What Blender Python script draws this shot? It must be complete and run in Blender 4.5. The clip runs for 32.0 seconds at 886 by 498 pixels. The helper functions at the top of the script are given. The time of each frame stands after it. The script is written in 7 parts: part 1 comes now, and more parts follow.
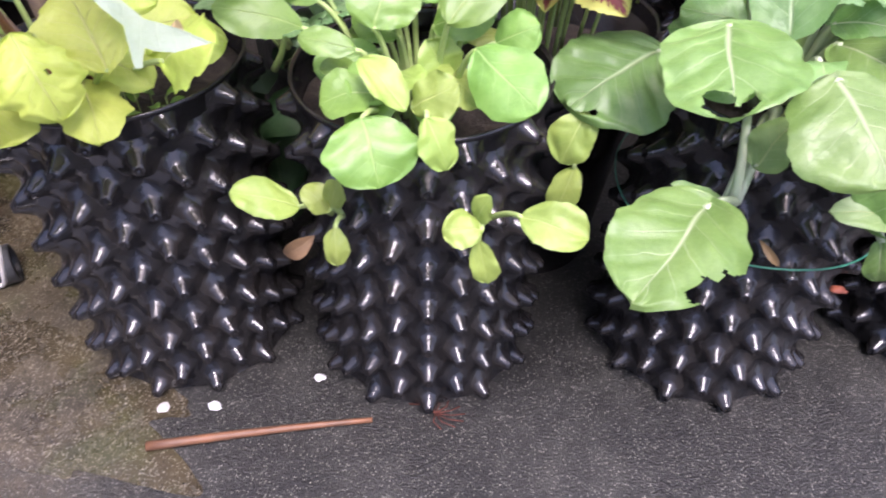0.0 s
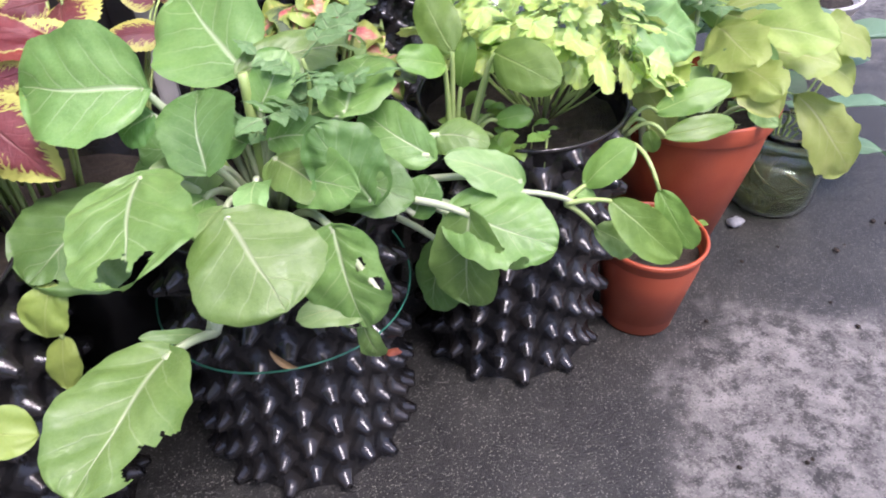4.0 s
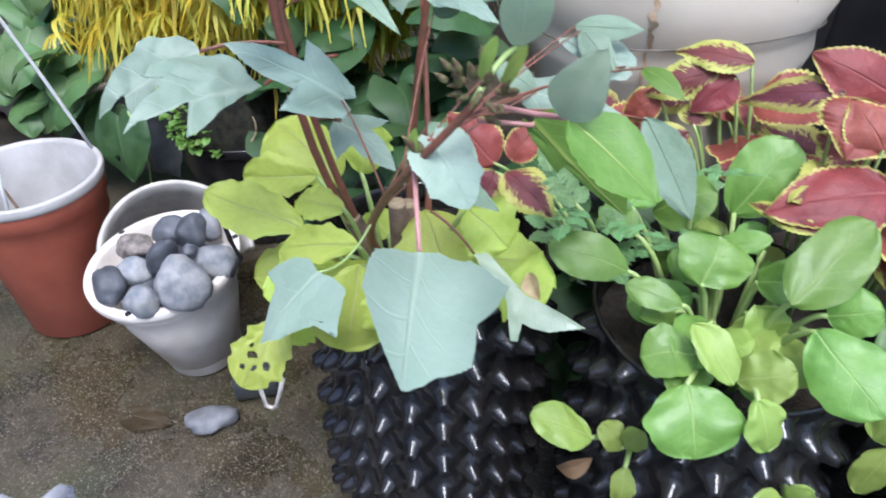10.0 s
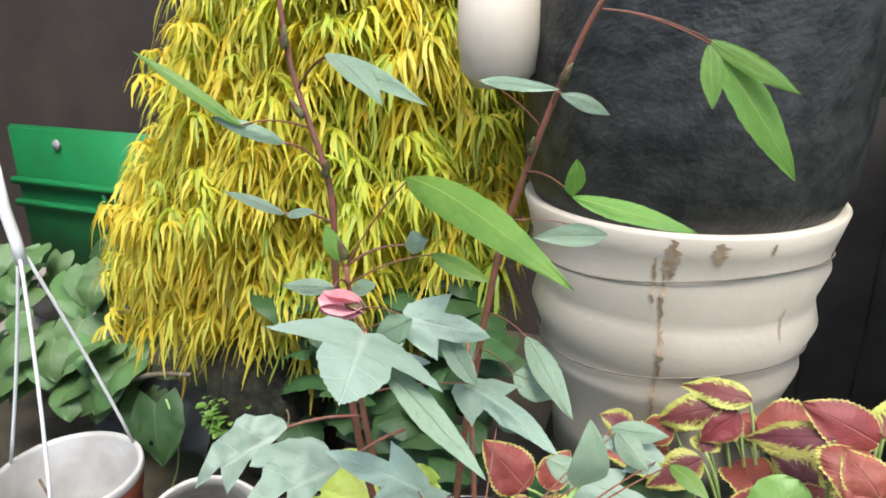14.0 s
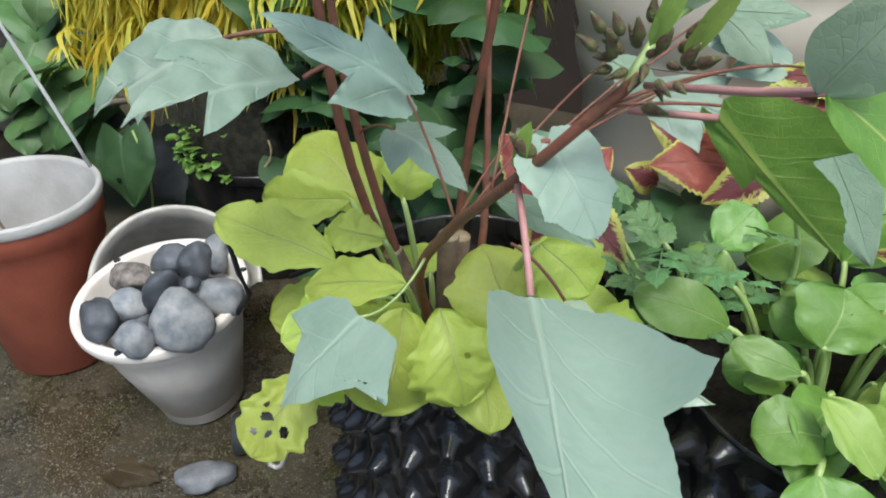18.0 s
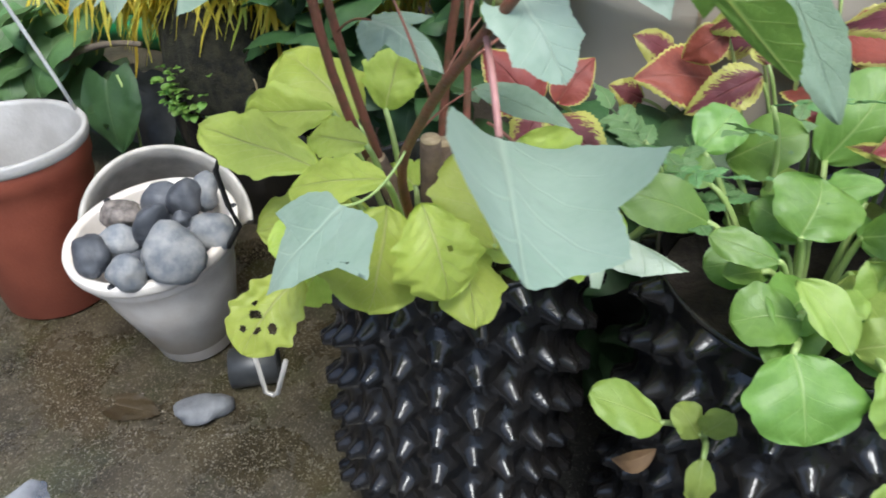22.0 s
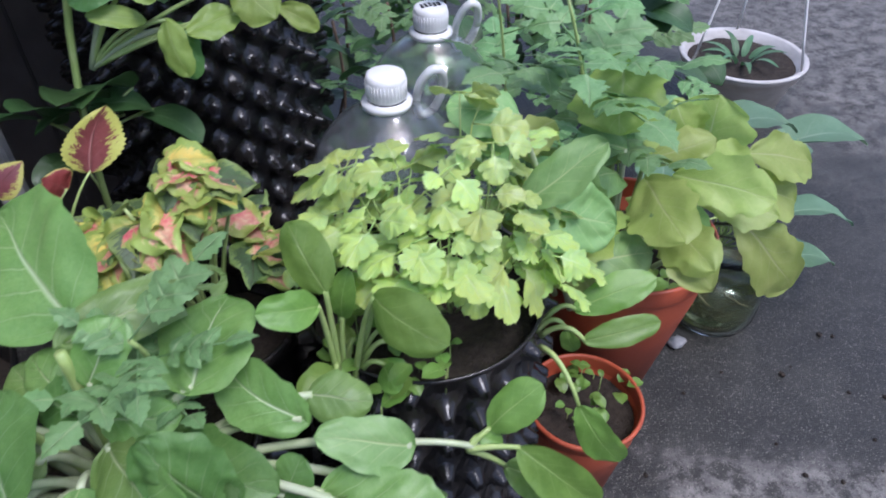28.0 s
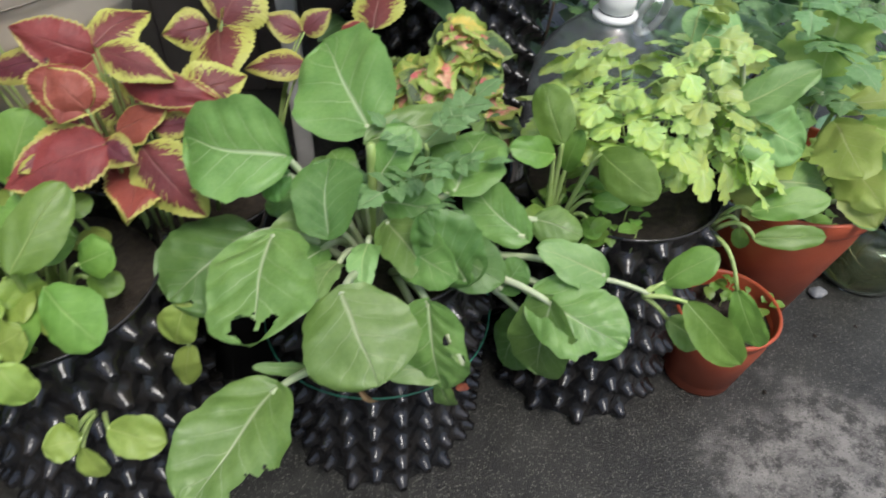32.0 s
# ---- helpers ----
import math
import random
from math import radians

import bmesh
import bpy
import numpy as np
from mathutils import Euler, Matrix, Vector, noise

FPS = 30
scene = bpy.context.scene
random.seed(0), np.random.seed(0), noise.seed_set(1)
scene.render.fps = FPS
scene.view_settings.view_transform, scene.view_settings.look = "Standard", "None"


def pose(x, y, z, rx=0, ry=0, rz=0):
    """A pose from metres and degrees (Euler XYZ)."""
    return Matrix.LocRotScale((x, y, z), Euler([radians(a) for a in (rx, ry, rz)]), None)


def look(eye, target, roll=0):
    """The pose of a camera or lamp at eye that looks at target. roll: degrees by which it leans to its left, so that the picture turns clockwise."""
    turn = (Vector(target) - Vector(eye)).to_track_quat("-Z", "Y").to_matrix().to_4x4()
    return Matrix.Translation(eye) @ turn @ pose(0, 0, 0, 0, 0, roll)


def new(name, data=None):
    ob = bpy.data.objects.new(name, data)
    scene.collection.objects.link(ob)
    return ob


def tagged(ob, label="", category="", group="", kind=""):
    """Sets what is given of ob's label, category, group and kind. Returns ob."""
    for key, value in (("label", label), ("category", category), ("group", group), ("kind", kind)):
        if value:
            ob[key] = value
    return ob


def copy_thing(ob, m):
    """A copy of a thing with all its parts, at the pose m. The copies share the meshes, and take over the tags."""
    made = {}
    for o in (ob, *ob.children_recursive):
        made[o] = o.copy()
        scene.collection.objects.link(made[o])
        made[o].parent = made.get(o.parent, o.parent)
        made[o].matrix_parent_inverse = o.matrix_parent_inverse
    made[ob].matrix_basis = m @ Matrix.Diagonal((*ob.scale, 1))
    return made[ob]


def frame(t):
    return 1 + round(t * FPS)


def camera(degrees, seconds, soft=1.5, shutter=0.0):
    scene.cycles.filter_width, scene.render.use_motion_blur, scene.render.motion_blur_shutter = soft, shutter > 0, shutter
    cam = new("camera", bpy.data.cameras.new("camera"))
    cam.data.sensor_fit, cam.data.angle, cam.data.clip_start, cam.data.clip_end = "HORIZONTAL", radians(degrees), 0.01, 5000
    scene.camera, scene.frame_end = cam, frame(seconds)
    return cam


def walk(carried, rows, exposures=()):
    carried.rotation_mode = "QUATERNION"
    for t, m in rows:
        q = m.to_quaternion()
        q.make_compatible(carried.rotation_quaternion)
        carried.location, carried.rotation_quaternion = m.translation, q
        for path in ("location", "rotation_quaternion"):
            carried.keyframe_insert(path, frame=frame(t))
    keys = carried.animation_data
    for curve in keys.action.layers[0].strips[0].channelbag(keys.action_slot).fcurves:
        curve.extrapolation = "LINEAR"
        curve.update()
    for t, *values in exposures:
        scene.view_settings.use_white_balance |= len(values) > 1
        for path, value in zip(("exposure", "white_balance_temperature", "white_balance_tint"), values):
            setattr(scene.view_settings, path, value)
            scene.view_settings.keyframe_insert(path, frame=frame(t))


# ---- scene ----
cam = camera(65.1, 32.0, soft=1.8, shutter=0.4)
PATH = [
    (0, (0.173, 0.18, 0.675), (0.0, 1.615, -0.708), 0.8),
    (0.5, (0.208, 0.184, 0.68), (0.124, 1.638, -0.69), 1.4),
    (1, (0.256, 0.19, 0.681), (0.279, 1.651, -0.684), 1.3),
    (1.5, (0.292, 0.193, 0.688), (0.402, 1.658, -0.669), 1.4),
    (2, (0.328, 0.195, 0.699), (0.501, 1.662, -0.65), 0.6),
    (2.5, (0.353, 0.204, 0.707), (0.591, 1.667, -0.635), -0.2),
    (3, (0.383, 0.206, 0.715), (0.675, 1.664, -0.623), -1.0),
    (3.5, (0.407, 0.208, 0.726), (0.767, 1.668, -0.593), -1.0),
    (4, (0.426, 0.21, 0.74), (0.846, 1.67, -0.561), -0.7),
    (4.5, (0.444, 0.21, 0.749), (0.897, 1.671, -0.539), -1.1),
    (6.5, (0.48, 0.22, 0.792), (0.873, 1.725, -0.465), -4.5),
    (7, (0.436, 0.228, 0.799), (0.76, 1.753, -0.453), -3.4),
    (7.5, (0.366, 0.23, 0.798), (0.597, 1.767, -0.461), -1.9),
    (8, (0.333, 0.222, 0.798), (0.396, 1.775, -0.461), -2.5),
    (8.5, (0.25, 0.224, 0.796), (0.105, 1.747, -0.492), -3.4),
    (9, (0.151, 0.215, 0.775), (-0.227, 1.687, -0.525), -2.1),
    (9.5, (0.075, 0.212, 0.775), (-0.47, 1.659, -0.493), 0.0),
    (10, (0.039, 0.217, 0.779), (-0.608, 1.672, -0.431), -0.6),
    (10.5, (0.007, 0.195, 0.783), (-0.674, 1.665, -0.389), 0.4),
    (11, (-0.005, 0.189, 0.786), (-0.666, 1.674, -0.379), 1.2),
    (11.5, (-0.011, 0.2, 0.802), (-0.67, 1.714, -0.326), 1.0),
    (12, (-0.014, 0.189, 0.844), (-0.695, 1.767, -0.179), 0.5),
    (12.5, (-0.008, 0.188, 0.881), (-0.712, 1.822, -0.032), -0.5),
    (13, (0.002, 0.184, 0.909), (-0.731, 1.874, 0.131), -1.2),
    (13.5, (0.007, 0.174, 0.927), (-0.732, 1.913, 0.271), -0.9),
    (15.5, (-0.021, 0.22, 0.877), (-0.767, 1.93, 0.158), 1.6),
    (16, (-0.031, 0.246, 0.837), (-0.774, 1.909, 0.01), 1.6),
    (16.5, (-0.034, 0.263, 0.771), (-0.74, 1.86, -0.204), 2.8),
    (17, (-0.034, 0.272, 0.743), (-0.721, 1.838, -0.295), 2.0),
    (17.5, (-0.032, 0.273, 0.729), (-0.715, 1.815, -0.346), 1.4),
    (18, (-0.032, 0.273, 0.718), (-0.705, 1.793, -0.393), 1.5),
    (18.5, (-0.026, 0.271, 0.707), (-0.684, 1.78, -0.429), 1.4),
    (19, (-0.034, 0.265, 0.691), (-0.696, 1.74, -0.487), 1.3),
    (19.5, (-0.045, 0.253, 0.682), (-0.75, 1.703, -0.501), 1.8),
    (20, (-0.042, 0.252, 0.68), (-0.75, 1.695, -0.511), 1.5),
    (20.5, (-0.033, 0.253, 0.678), (-0.731, 1.695, -0.519), 0.6),
    (21, (-0.028, 0.25, 0.681), (-0.712, 1.701, -0.514), 0.8),
    (21.5, (-0.027, 0.248, 0.684), (-0.709, 1.713, -0.494), 1.0),
    (22, (-0.012, 0.251, 0.687), (-0.65, 1.721, -0.509), 0.3),
    (22.5, (0.022, 0.25, 0.705), (-0.564, 1.737, -0.497), -1.1),
    (23, (0.059, 0.224, 0.72), (-0.464, 1.733, -0.484), -1.4),
    (23.5, (0.089, 0.19, 0.745), (-0.4, 1.721, -0.445), -1.5),
    (24, (0.109, 0.184, 0.744), (-0.362, 1.719, -0.447), -2.9),
    (24.5, (0.155, 0.206, 0.757), (-0.222, 1.728, -0.485), -3.6),
    (25, (0.208, 0.223, 0.769), (-0.028, 1.776, -0.469), -3.7),
    (25.5, (0.26, 0.229, 0.774), (0.219, 1.809, -0.452), -2.5),
    (26, (0.317, 0.246, 0.777), (0.459, 1.807, -0.466), -1.1),
    (26.5, (0.376, 0.264, 0.78), (0.681, 1.796, -0.468), -0.1),
    (28.5, (0.593, 0.42, 0.867), (1.113, 1.801, -0.483), -0.4),
    (29, (0.603, 0.423, 0.876), (1.101, 1.789, -0.498), -1.6),
    (29.5, (0.61, 0.422, 0.875), (1.087, 1.785, -0.508), -2.8),
    (30, (0.59, 0.397, 0.87), (1.038, 1.76, -0.524), -2.2),
    (30.5, (0.559, 0.365, 0.879), (0.954, 1.729, -0.529), -1.6),
    (31, (0.508, 0.329, 0.885), (0.811, 1.732, -0.509), -0.5),
    (31.5, (0.462, 0.289, 0.877), (0.712, 1.688, -0.531), 1.5),
    (32, (0.42, 0.249, 0.876), (0.6, 1.635, -0.555), 3.1),
]
walk(cam, [(t, look(eye, target, roll)) for t, eye, target, roll in PATH],
     [(0, 2.3, 6050, 31), (4.5, 1.85, 6000, 28), (7, 1.64, 5750, 22), (8, 1.5, 5500, 16), (9, 1.33, 5300, 12), (10, 1.68, 5500, 13), (13, 1.8, 6200, 9), (16, 1.5, 6150, 6), (17, 1.5, 6050, 7), (18, 1.3, 5950, 3), (21, 1.42, 5900, 4), (23, 1.43, 5850, 10), (25, 1.63, 5350, 21), (26, 1.41, 5300, 21), (29, 1.12, 5850, 17), (31, 0.99, 6350, 9), (32, 1.14, 6300, 9)])

# ---- world and light ----
world = bpy.data.worlds.new("sky")
scene.world = world
world.use_nodes = True
wn = world.node_tree
sky = wn.nodes.new("ShaderNodeTexSky")
sky.sky_type = 'NISHITA'
sky.sun_disc = False
sky.sun_elevation = radians(74)
sky.sun_rotation = radians(140)
sky.air_density = 1.0
sky.dust_density = 4.0
sky.ozone_density = 0.6
wn.links.new(sky.outputs[0], wn.nodes["Background"].inputs[0])
wn.nodes["Background"].inputs[1].default_value = 0.1
sun = new("sun", bpy.data.lights.new("sun", "SUN"))
sun.data.energy = 1.0
sun.data.angle = radians(18)
sun.data.color = (1.0, 0.96, 0.9)
sun.matrix_world = look((1.15, -1.05, 3.3), (0.3, 0.6, 0))


# ---- small tools ----
def mat(name, base, rough=0.6, metal=0.0, base2=None, scale=20.0, detail=4.0, bump=0.0, bump_scale=None,
        spec=0.5, trans=0.0, rand=0.0, sss=0.0):
    """A procedural surface: two colours mixed by noise, relief by finer noise, rand: brightness change from piece to piece."""
    m = bpy.data.materials.new(name)
    m.use_nodes = True
    nt = m.node_tree
    b = nt.nodes["Principled BSDF"]
    b.inputs["Roughness"].default_value = rough
    b.inputs["Metallic"].default_value = metal
    b.inputs["Specular IOR Level"].default_value = spec
    b.inputs["Transmission Weight"].default_value = trans
    tc = nt.nodes.new("ShaderNodeTexCoord")
    out = None
    if base2:
        nz = nt.nodes.new("ShaderNodeTexNoise")
        nz.inputs["Scale"].default_value = scale
        nz.inputs["Detail"].default_value = detail
        nt.links.new(tc.outputs["Object"], nz.inputs["Vector"])
        ramp = nt.nodes.new("ShaderNodeValToRGB")
        ramp.color_ramp.elements[0].position = 0.35
        ramp.color_ramp.elements[1].position = 0.65
        ramp.color_ramp.elements[0].color = (*base, 1)
        ramp.color_ramp.elements[1].color = (*base2, 1)
        nt.links.new(nz.outputs[0], ramp.inputs[0])
        out = ramp.outputs[0]
    else:
        rgb = nt.nodes.new("ShaderNodeRGB")
        rgb.outputs[0].default_value = (*base, 1)
        out = rgb.outputs[0]
    if rand:
        oi = nt.nodes.new("ShaderNodeObjectInfo")
        mr = nt.nodes.new("ShaderNodeMapRange")
        mr.inputs[3].default_value = 1 - rand
        mr.inputs[4].default_value = 1 + rand
        nt.links.new(oi.outputs["Random"], mr.inputs[0])
        hsv = nt.nodes.new("ShaderNodeHueSaturation")
        nt.links.new(mr.outputs[0], hsv.inputs["Value"])
        nt.links.new(out, hsv.inputs["Color"])
        out = hsv.outputs[0]
    nt.links.new(out, b.inputs["Base Color"])
    if bump:
        n2 = nt.nodes.new("ShaderNodeTexNoise")
        n2.inputs["Scale"].default_value = bump_scale or scale * 4
        n2.inputs["Detail"].default_value = 5
        nt.links.new(tc.outputs["Object"], n2.inputs["Vector"])
        bp = nt.nodes.new("ShaderNodeBump")
        bp.inputs["Strength"].default_value = bump
        bp.inputs["Distance"].default_value = 0.004
        nt.links.new(n2.outputs[0], bp.inputs["Height"])
        nt.links.new(bp.outputs[0], b.inputs["Normal"])
    return m


def mesh_of(name, bm, material, smooth=True):
    me = bpy.data.meshes.new(name)
    bm.normal_update()
    bm.to_mesh(me)
    bm.free()
    for mm in (material if isinstance(material, (list, tuple)) else [material]):
        me.materials.append(mm)
    if smooth:
        me.shade_smooth()
    return me


def part(name, bm, material, parent=None, label="", smooth=True):
    ob = new(name, mesh_of(name, bm, material, smooth) if isinstance(bm, bmesh.types.BMesh) else bm)
    ob.parent = parent
    if label:
        tagged(ob, label)
    return ob


def thing(name, at, label, category, group=""):
    e = new(name)
    e.empty_display_size = 0.05
    e.location = at
    return tagged(e, label, category, group)


def lathe(profile, seg=48, bm=None, at=(0, 0, 0), closed_top=False):
    """A turned shape from (radius, height) pairs."""
    bm = bm or bmesh.new()
    rings = []
    for r, z in profile:
        if r < 1e-6:
            rings.append([bm.verts.new((at[0], at[1], at[2] + z))])
        else:
            rings.append([bm.verts.new((at[0] + r * math.cos(2 * math.pi * k / seg), at[1] + r * math.sin(2 * math.pi * k / seg), at[2] + z))
                          for k in range(seg)])
    for a, b in zip(rings, rings[1:]):
        for k in range(seg):
            j = (k + 1) % seg
            if len(a) == 1 and len(b) == 1:
                continue
            if len(a) == 1:
                bm.faces.new((a[0], b[j], b[k]))
            elif len(b) == 1:
                bm.faces.new((a[k], a[j], b[0]))
            else:
                bm.faces.new((a[k], a[j], b[j], b[k]))
    return bm


def tube(points, radius, seg=8, bm=None, taper=1.0, ends=True):
    """A round rod along points; its radius falls to radius * taper at the end."""
    bm = bm or bmesh.new()
    pts = [Vector(p) for p in points]
    rings = []
    up = Vector((0.13, 0.27, 0.95)).normalized()
    for i, p in enumerate(pts):
        d = (pts[min(i + 1, len(pts) - 1)] - pts[max(i - 1, 0)]).normalized()
        a = d.cross(up)
        if a.length < 1e-4:
            a = d.cross(Vector((1, 0, 0)))
        a.normalize()
        c = d.cross(a)
        r = radius * (1 + (taper - 1) * i / max(1, len(pts) - 1))
        rings.append([bm.verts.new(p + a * (r * math.cos(2 * math.pi * k / seg)) + c * (r * math.sin(2 * math.pi * k / seg))) for k in range(seg)])
    for a, b in zip(rings, rings[1:]):
        for k in range(seg):
            bm.faces.new((a[k], a[(k + 1) % seg], b[(k + 1) % seg], b[k]))
    if ends:
        bm.faces.new(list(reversed(rings[0])))
        bm.faces.new(rings[-1])
    return bm


def bend(a, b, sag, n=8, side=(0, 0, 1)):
    """Points on a bow from a to b; sag: how far its middle lies off along side."""
    a, b, s = Vector(a), Vector(b), Vector(side)
    return [a.lerp(b, k / n) + s * (sag * 4 * (k / n) * (1 - k / n)) for k in range(n + 1)]


def box(size, at=(0, 0, 0), bevel=0.0, bm=None):
    own = bm is None
    bm = bm or bmesh.new()
    r = bmesh.ops.create_cube(bm, size=1.0, matrix=Matrix.Translation(at) @ Matrix.Diagonal((*size, 1)))
    if bevel and own:
        bmesh.ops.bevel(bm, geom=bm.edges[:], offset=bevel, segments=2, affect='EDGES')
    return bm


# ---- materials ----
def nodes_of(m):
    return m.node_tree, m.node_tree.nodes["Principled BSDF"]


def math_node(nt, op, a, b=None, c=None, clamp=False):
    n = nt.nodes.new("ShaderNodeMath")
    n.operation = op
    n.use_clamp = clamp
    for k, v in enumerate((a, b, c)):
        if v is None:
            continue
        if isinstance(v, (int, float)):
            n.inputs[k].default_value = v
        else:
            nt.links.new(v, n.inputs[k])
    return n.outputs[0]


def mix_col(nt, f, a, b):
    n = nt.nodes.new("ShaderNodeMix")
    n.data_type = 'RGBA'
    for sock, v in ((n.inputs[0], f), (n.inputs[6], a), (n.inputs[7], b)):
        if isinstance(v, (int, float)):
            sock.default_value = v
        elif isinstance(v, tuple):
            sock.default_value = (*v, 1)
        else:
            nt.links.new(v, sock)
    return n.outputs[2]


def noise_of(nt, vec, scale, detail=4.0, rough=0.5):
    n = nt.nodes.new("ShaderNodeTexNoise")
    n.inputs["Scale"].default_value = scale
    n.inputs["Detail"].default_value = detail
    n.inputs["Roughness"].default_value = rough
    nt.links.new(vec, n.inputs["Vector"])
    return n.outputs[0]


def ramp_of(nt, v, lo, hi, a=0.0, b=1.0):
    n = nt.nodes.new("ShaderNodeMapRange")
    n.interpolation_type = 'SMOOTHSTEP'
    for k, x in ((1, lo), (2, hi), (3, a), (4, b)):
        n.inputs[k].default_value = x
    nt.links.new(v, n.inputs[0])
    return n.outputs[0]


def leaf_mat(name, main, other, vein, veins=7.0, vein_w=0.35, rough=0.42, glow=0.3, margin=None, margin_at=0.62, relief=0.5, feathered=1.5, netted=1.0):
    """A leaf blade: blotched colour, pale midrib and side veins, a coloured margin where it has one, light let through."""
    m = bpy.data.materials.new(name)
    m.use_nodes = True
    nt, b = nodes_of(m)
    uv = nt.nodes.new("ShaderNodeUVMap")
    sep = nt.nodes.new("ShaderNodeSeparateXYZ")
    nt.links.new(uv.outputs[0], sep.inputs[0])
    u, vv = sep.outputs[0], sep.outputs[1]
    v = math_node(nt, 'ABSOLUTE', math_node(nt, 'SUBTRACT', math_node(nt, 'MULTIPLY', vv, 2.0), 1.0))
    tc = nt.nodes.new("ShaderNodeTexCoord")
    big = noise_of(nt, tc.outputs["Object"], 26, 3)
    fine = noise_of(nt, tc.outputs["Object"], 240, 4)
    col = mix_col(nt, math_node(nt, 'ADD', math_node(nt, 'MULTIPLY', ramp_of(nt, big, 0.35, 0.68), 0.7), math_node(nt, 'MULTIPLY', ramp_of(nt, fine, 0.4, 0.65), 0.3)), main, other)
    if margin:
        comb = nt.nodes.new("ShaderNodeCombineXYZ")
        along = math_node(nt, 'SUBTRACT', u, math_node(nt, 'MULTIPLY', v, 0.3))
        nt.links.new(math_node(nt, 'MULTIPLY', along, 34.0), comb.inputs[0])
        nt.links.new(math_node(nt, 'MULTIPLY', vv, 5.0), comb.inputs[1])
        nt.links.new(math_node(nt, 'MULTIPLY', big, 9.0), comb.inputs[2])
        feather = comb.outputs[0]
        edge = math_node(nt, 'ADD', v, math_node(nt, 'MULTIPLY', ramp_of(nt, u, 0.55, 1.0), 0.32))
        edge = math_node(nt, 'ADD', edge, math_node(nt, 'MULTIPLY', math_node(nt, 'SUBTRACT', noise_of(nt, feather, 1.0, 3), 0.5), feathered))
        edge = math_node(nt, 'MAXIMUM', edge, ramp_of(nt, v, 0.87, 0.94, 0.0, 1.4))
        col = mix_col(nt, ramp_of(nt, edge, margin_at, margin_at + 0.12), col, margin)
    rib_w = math_node(nt, 'ADD', 0.014, math_node(nt, 'MULTIPLY', math_node(nt, 'POWER', math_node(nt, 'SUBTRACT', 1.0, u, clamp=True), 1.6), 0.075))
    rib = math_node(nt, 'SUBTRACT', 1.0, math_node(nt, 'DIVIDE', v, rib_w), clamp=True)
    half = math_node(nt, 'MULTIPLY', math_node(nt, 'GREATER_THAN', vv, 0.5), 0.42 / veins)
    bow = math_node(nt, 'ADD', math_node(nt, 'SUBTRACT', u, math_node(nt, 'MULTIPLY', math_node(nt, 'POWER', v, 0.75), 0.34)), half)
    slant = math_node(nt, 'FRACT', math_node(nt, 'MULTIPLY', math_node(nt, 'ADD', bow, math_node(nt, 'MULTIPLY', big, 0.16)), veins))
    side = math_node(nt, 'ABSOLUTE', math_node(nt, 'SUBTRACT', slant, 0.5))
    side = math_node(nt, 'SUBTRACT', side, math_node(nt, 'MULTIPLY', math_node(nt, 'SUBTRACT', 1.0, v), 0.022))
    side = ramp_of(nt, side, 0.0, 0.035, vein_w * 0.85, 0.0)
    side = math_node(nt, 'MULTIPLY', side, math_node(nt, 'POWER', math_node(nt, 'SUBTRACT', 1.0, v, clamp=True), 0.8))
    net = nt.nodes.new("ShaderNodeTexVoronoi")
    net.feature = 'DISTANCE_TO_EDGE'
    net.inputs["Scale"].default_value = 380
    nt.links.new(tc.outputs["Object"], net.inputs["Vector"])
    mesh = ramp_of(nt, net.outputs["Distance"], 0.0, 0.09, 1.0, 0.0)
    col = mix_col(nt, math_node(nt, 'MULTIPLY', mesh, 0.14 * vein_w * netted), col, vein)
    both = math_node(nt, 'MAXIMUM', math_node(nt, 'MULTIPLY', math_node(nt, 'POWER', rib, 0.8), 0.85), side)
    col = mix_col(nt, both, col, vein)
    oi = nt.nodes.new("ShaderNodeObjectInfo")
    hsv = nt.nodes.new("ShaderNodeHueSaturation")
    nt.links.new(math_node(nt, 'ADD', 0.82, math_node(nt, 'MULTIPLY', oi.outputs["Random"], 0.36)), hsv.inputs["Value"])
    nt.links.new(math_node(nt, 'ADD', 0.488, math_node(nt, 'MULTIPLY', oi.outputs["Random"], 0.024)), hsv.inputs["Hue"])
    nt.links.new(col, hsv.inputs["Color"])
    col = hsv.outputs[0]
    nt.links.new(col, b.inputs["Base Color"])
    b.inputs["Roughness"].default_value = rough
    b.inputs["Specular IOR Level"].default_value = 0.55
    hgt = math_node(nt, 'ADD', math_node(nt, 'MULTIPLY', both, -0.6), math_node(nt, 'ADD', math_node(nt, 'MULTIPLY', fine, 0.25), math_node(nt, 'ADD', math_node(nt, 'MULTIPLY', noise_of(nt, tc.outputs["Object"], 90, 2), 0.4), math_node(nt, 'MULTIPLY', mesh, -0.07 * netted))))
    bp = nt.nodes.new("ShaderNodeBump")
    bp.inputs["Strength"].default_value = relief
    bp.inputs["Distance"].default_value = 0.002
    nt.links.new(hgt, bp.inputs["Height"])
    nt.links.new(bp.outputs[0], b.inputs["Normal"])
    tr = nt.nodes.new("ShaderNodeBsdfTranslucent")
    nt.links.new(col, tr.inputs[0])
    mx = nt.nodes.new("ShaderNodeMixShader")
    mx.inputs[0].default_value = glow
    nt.links.new(b.outputs[0], mx.inputs[1])
    nt.links.new(tr.outputs[0], mx.inputs[2])
    nt.links.new(mx.outputs[0], nt.nodes["Material Output"].inputs[0])
    return m


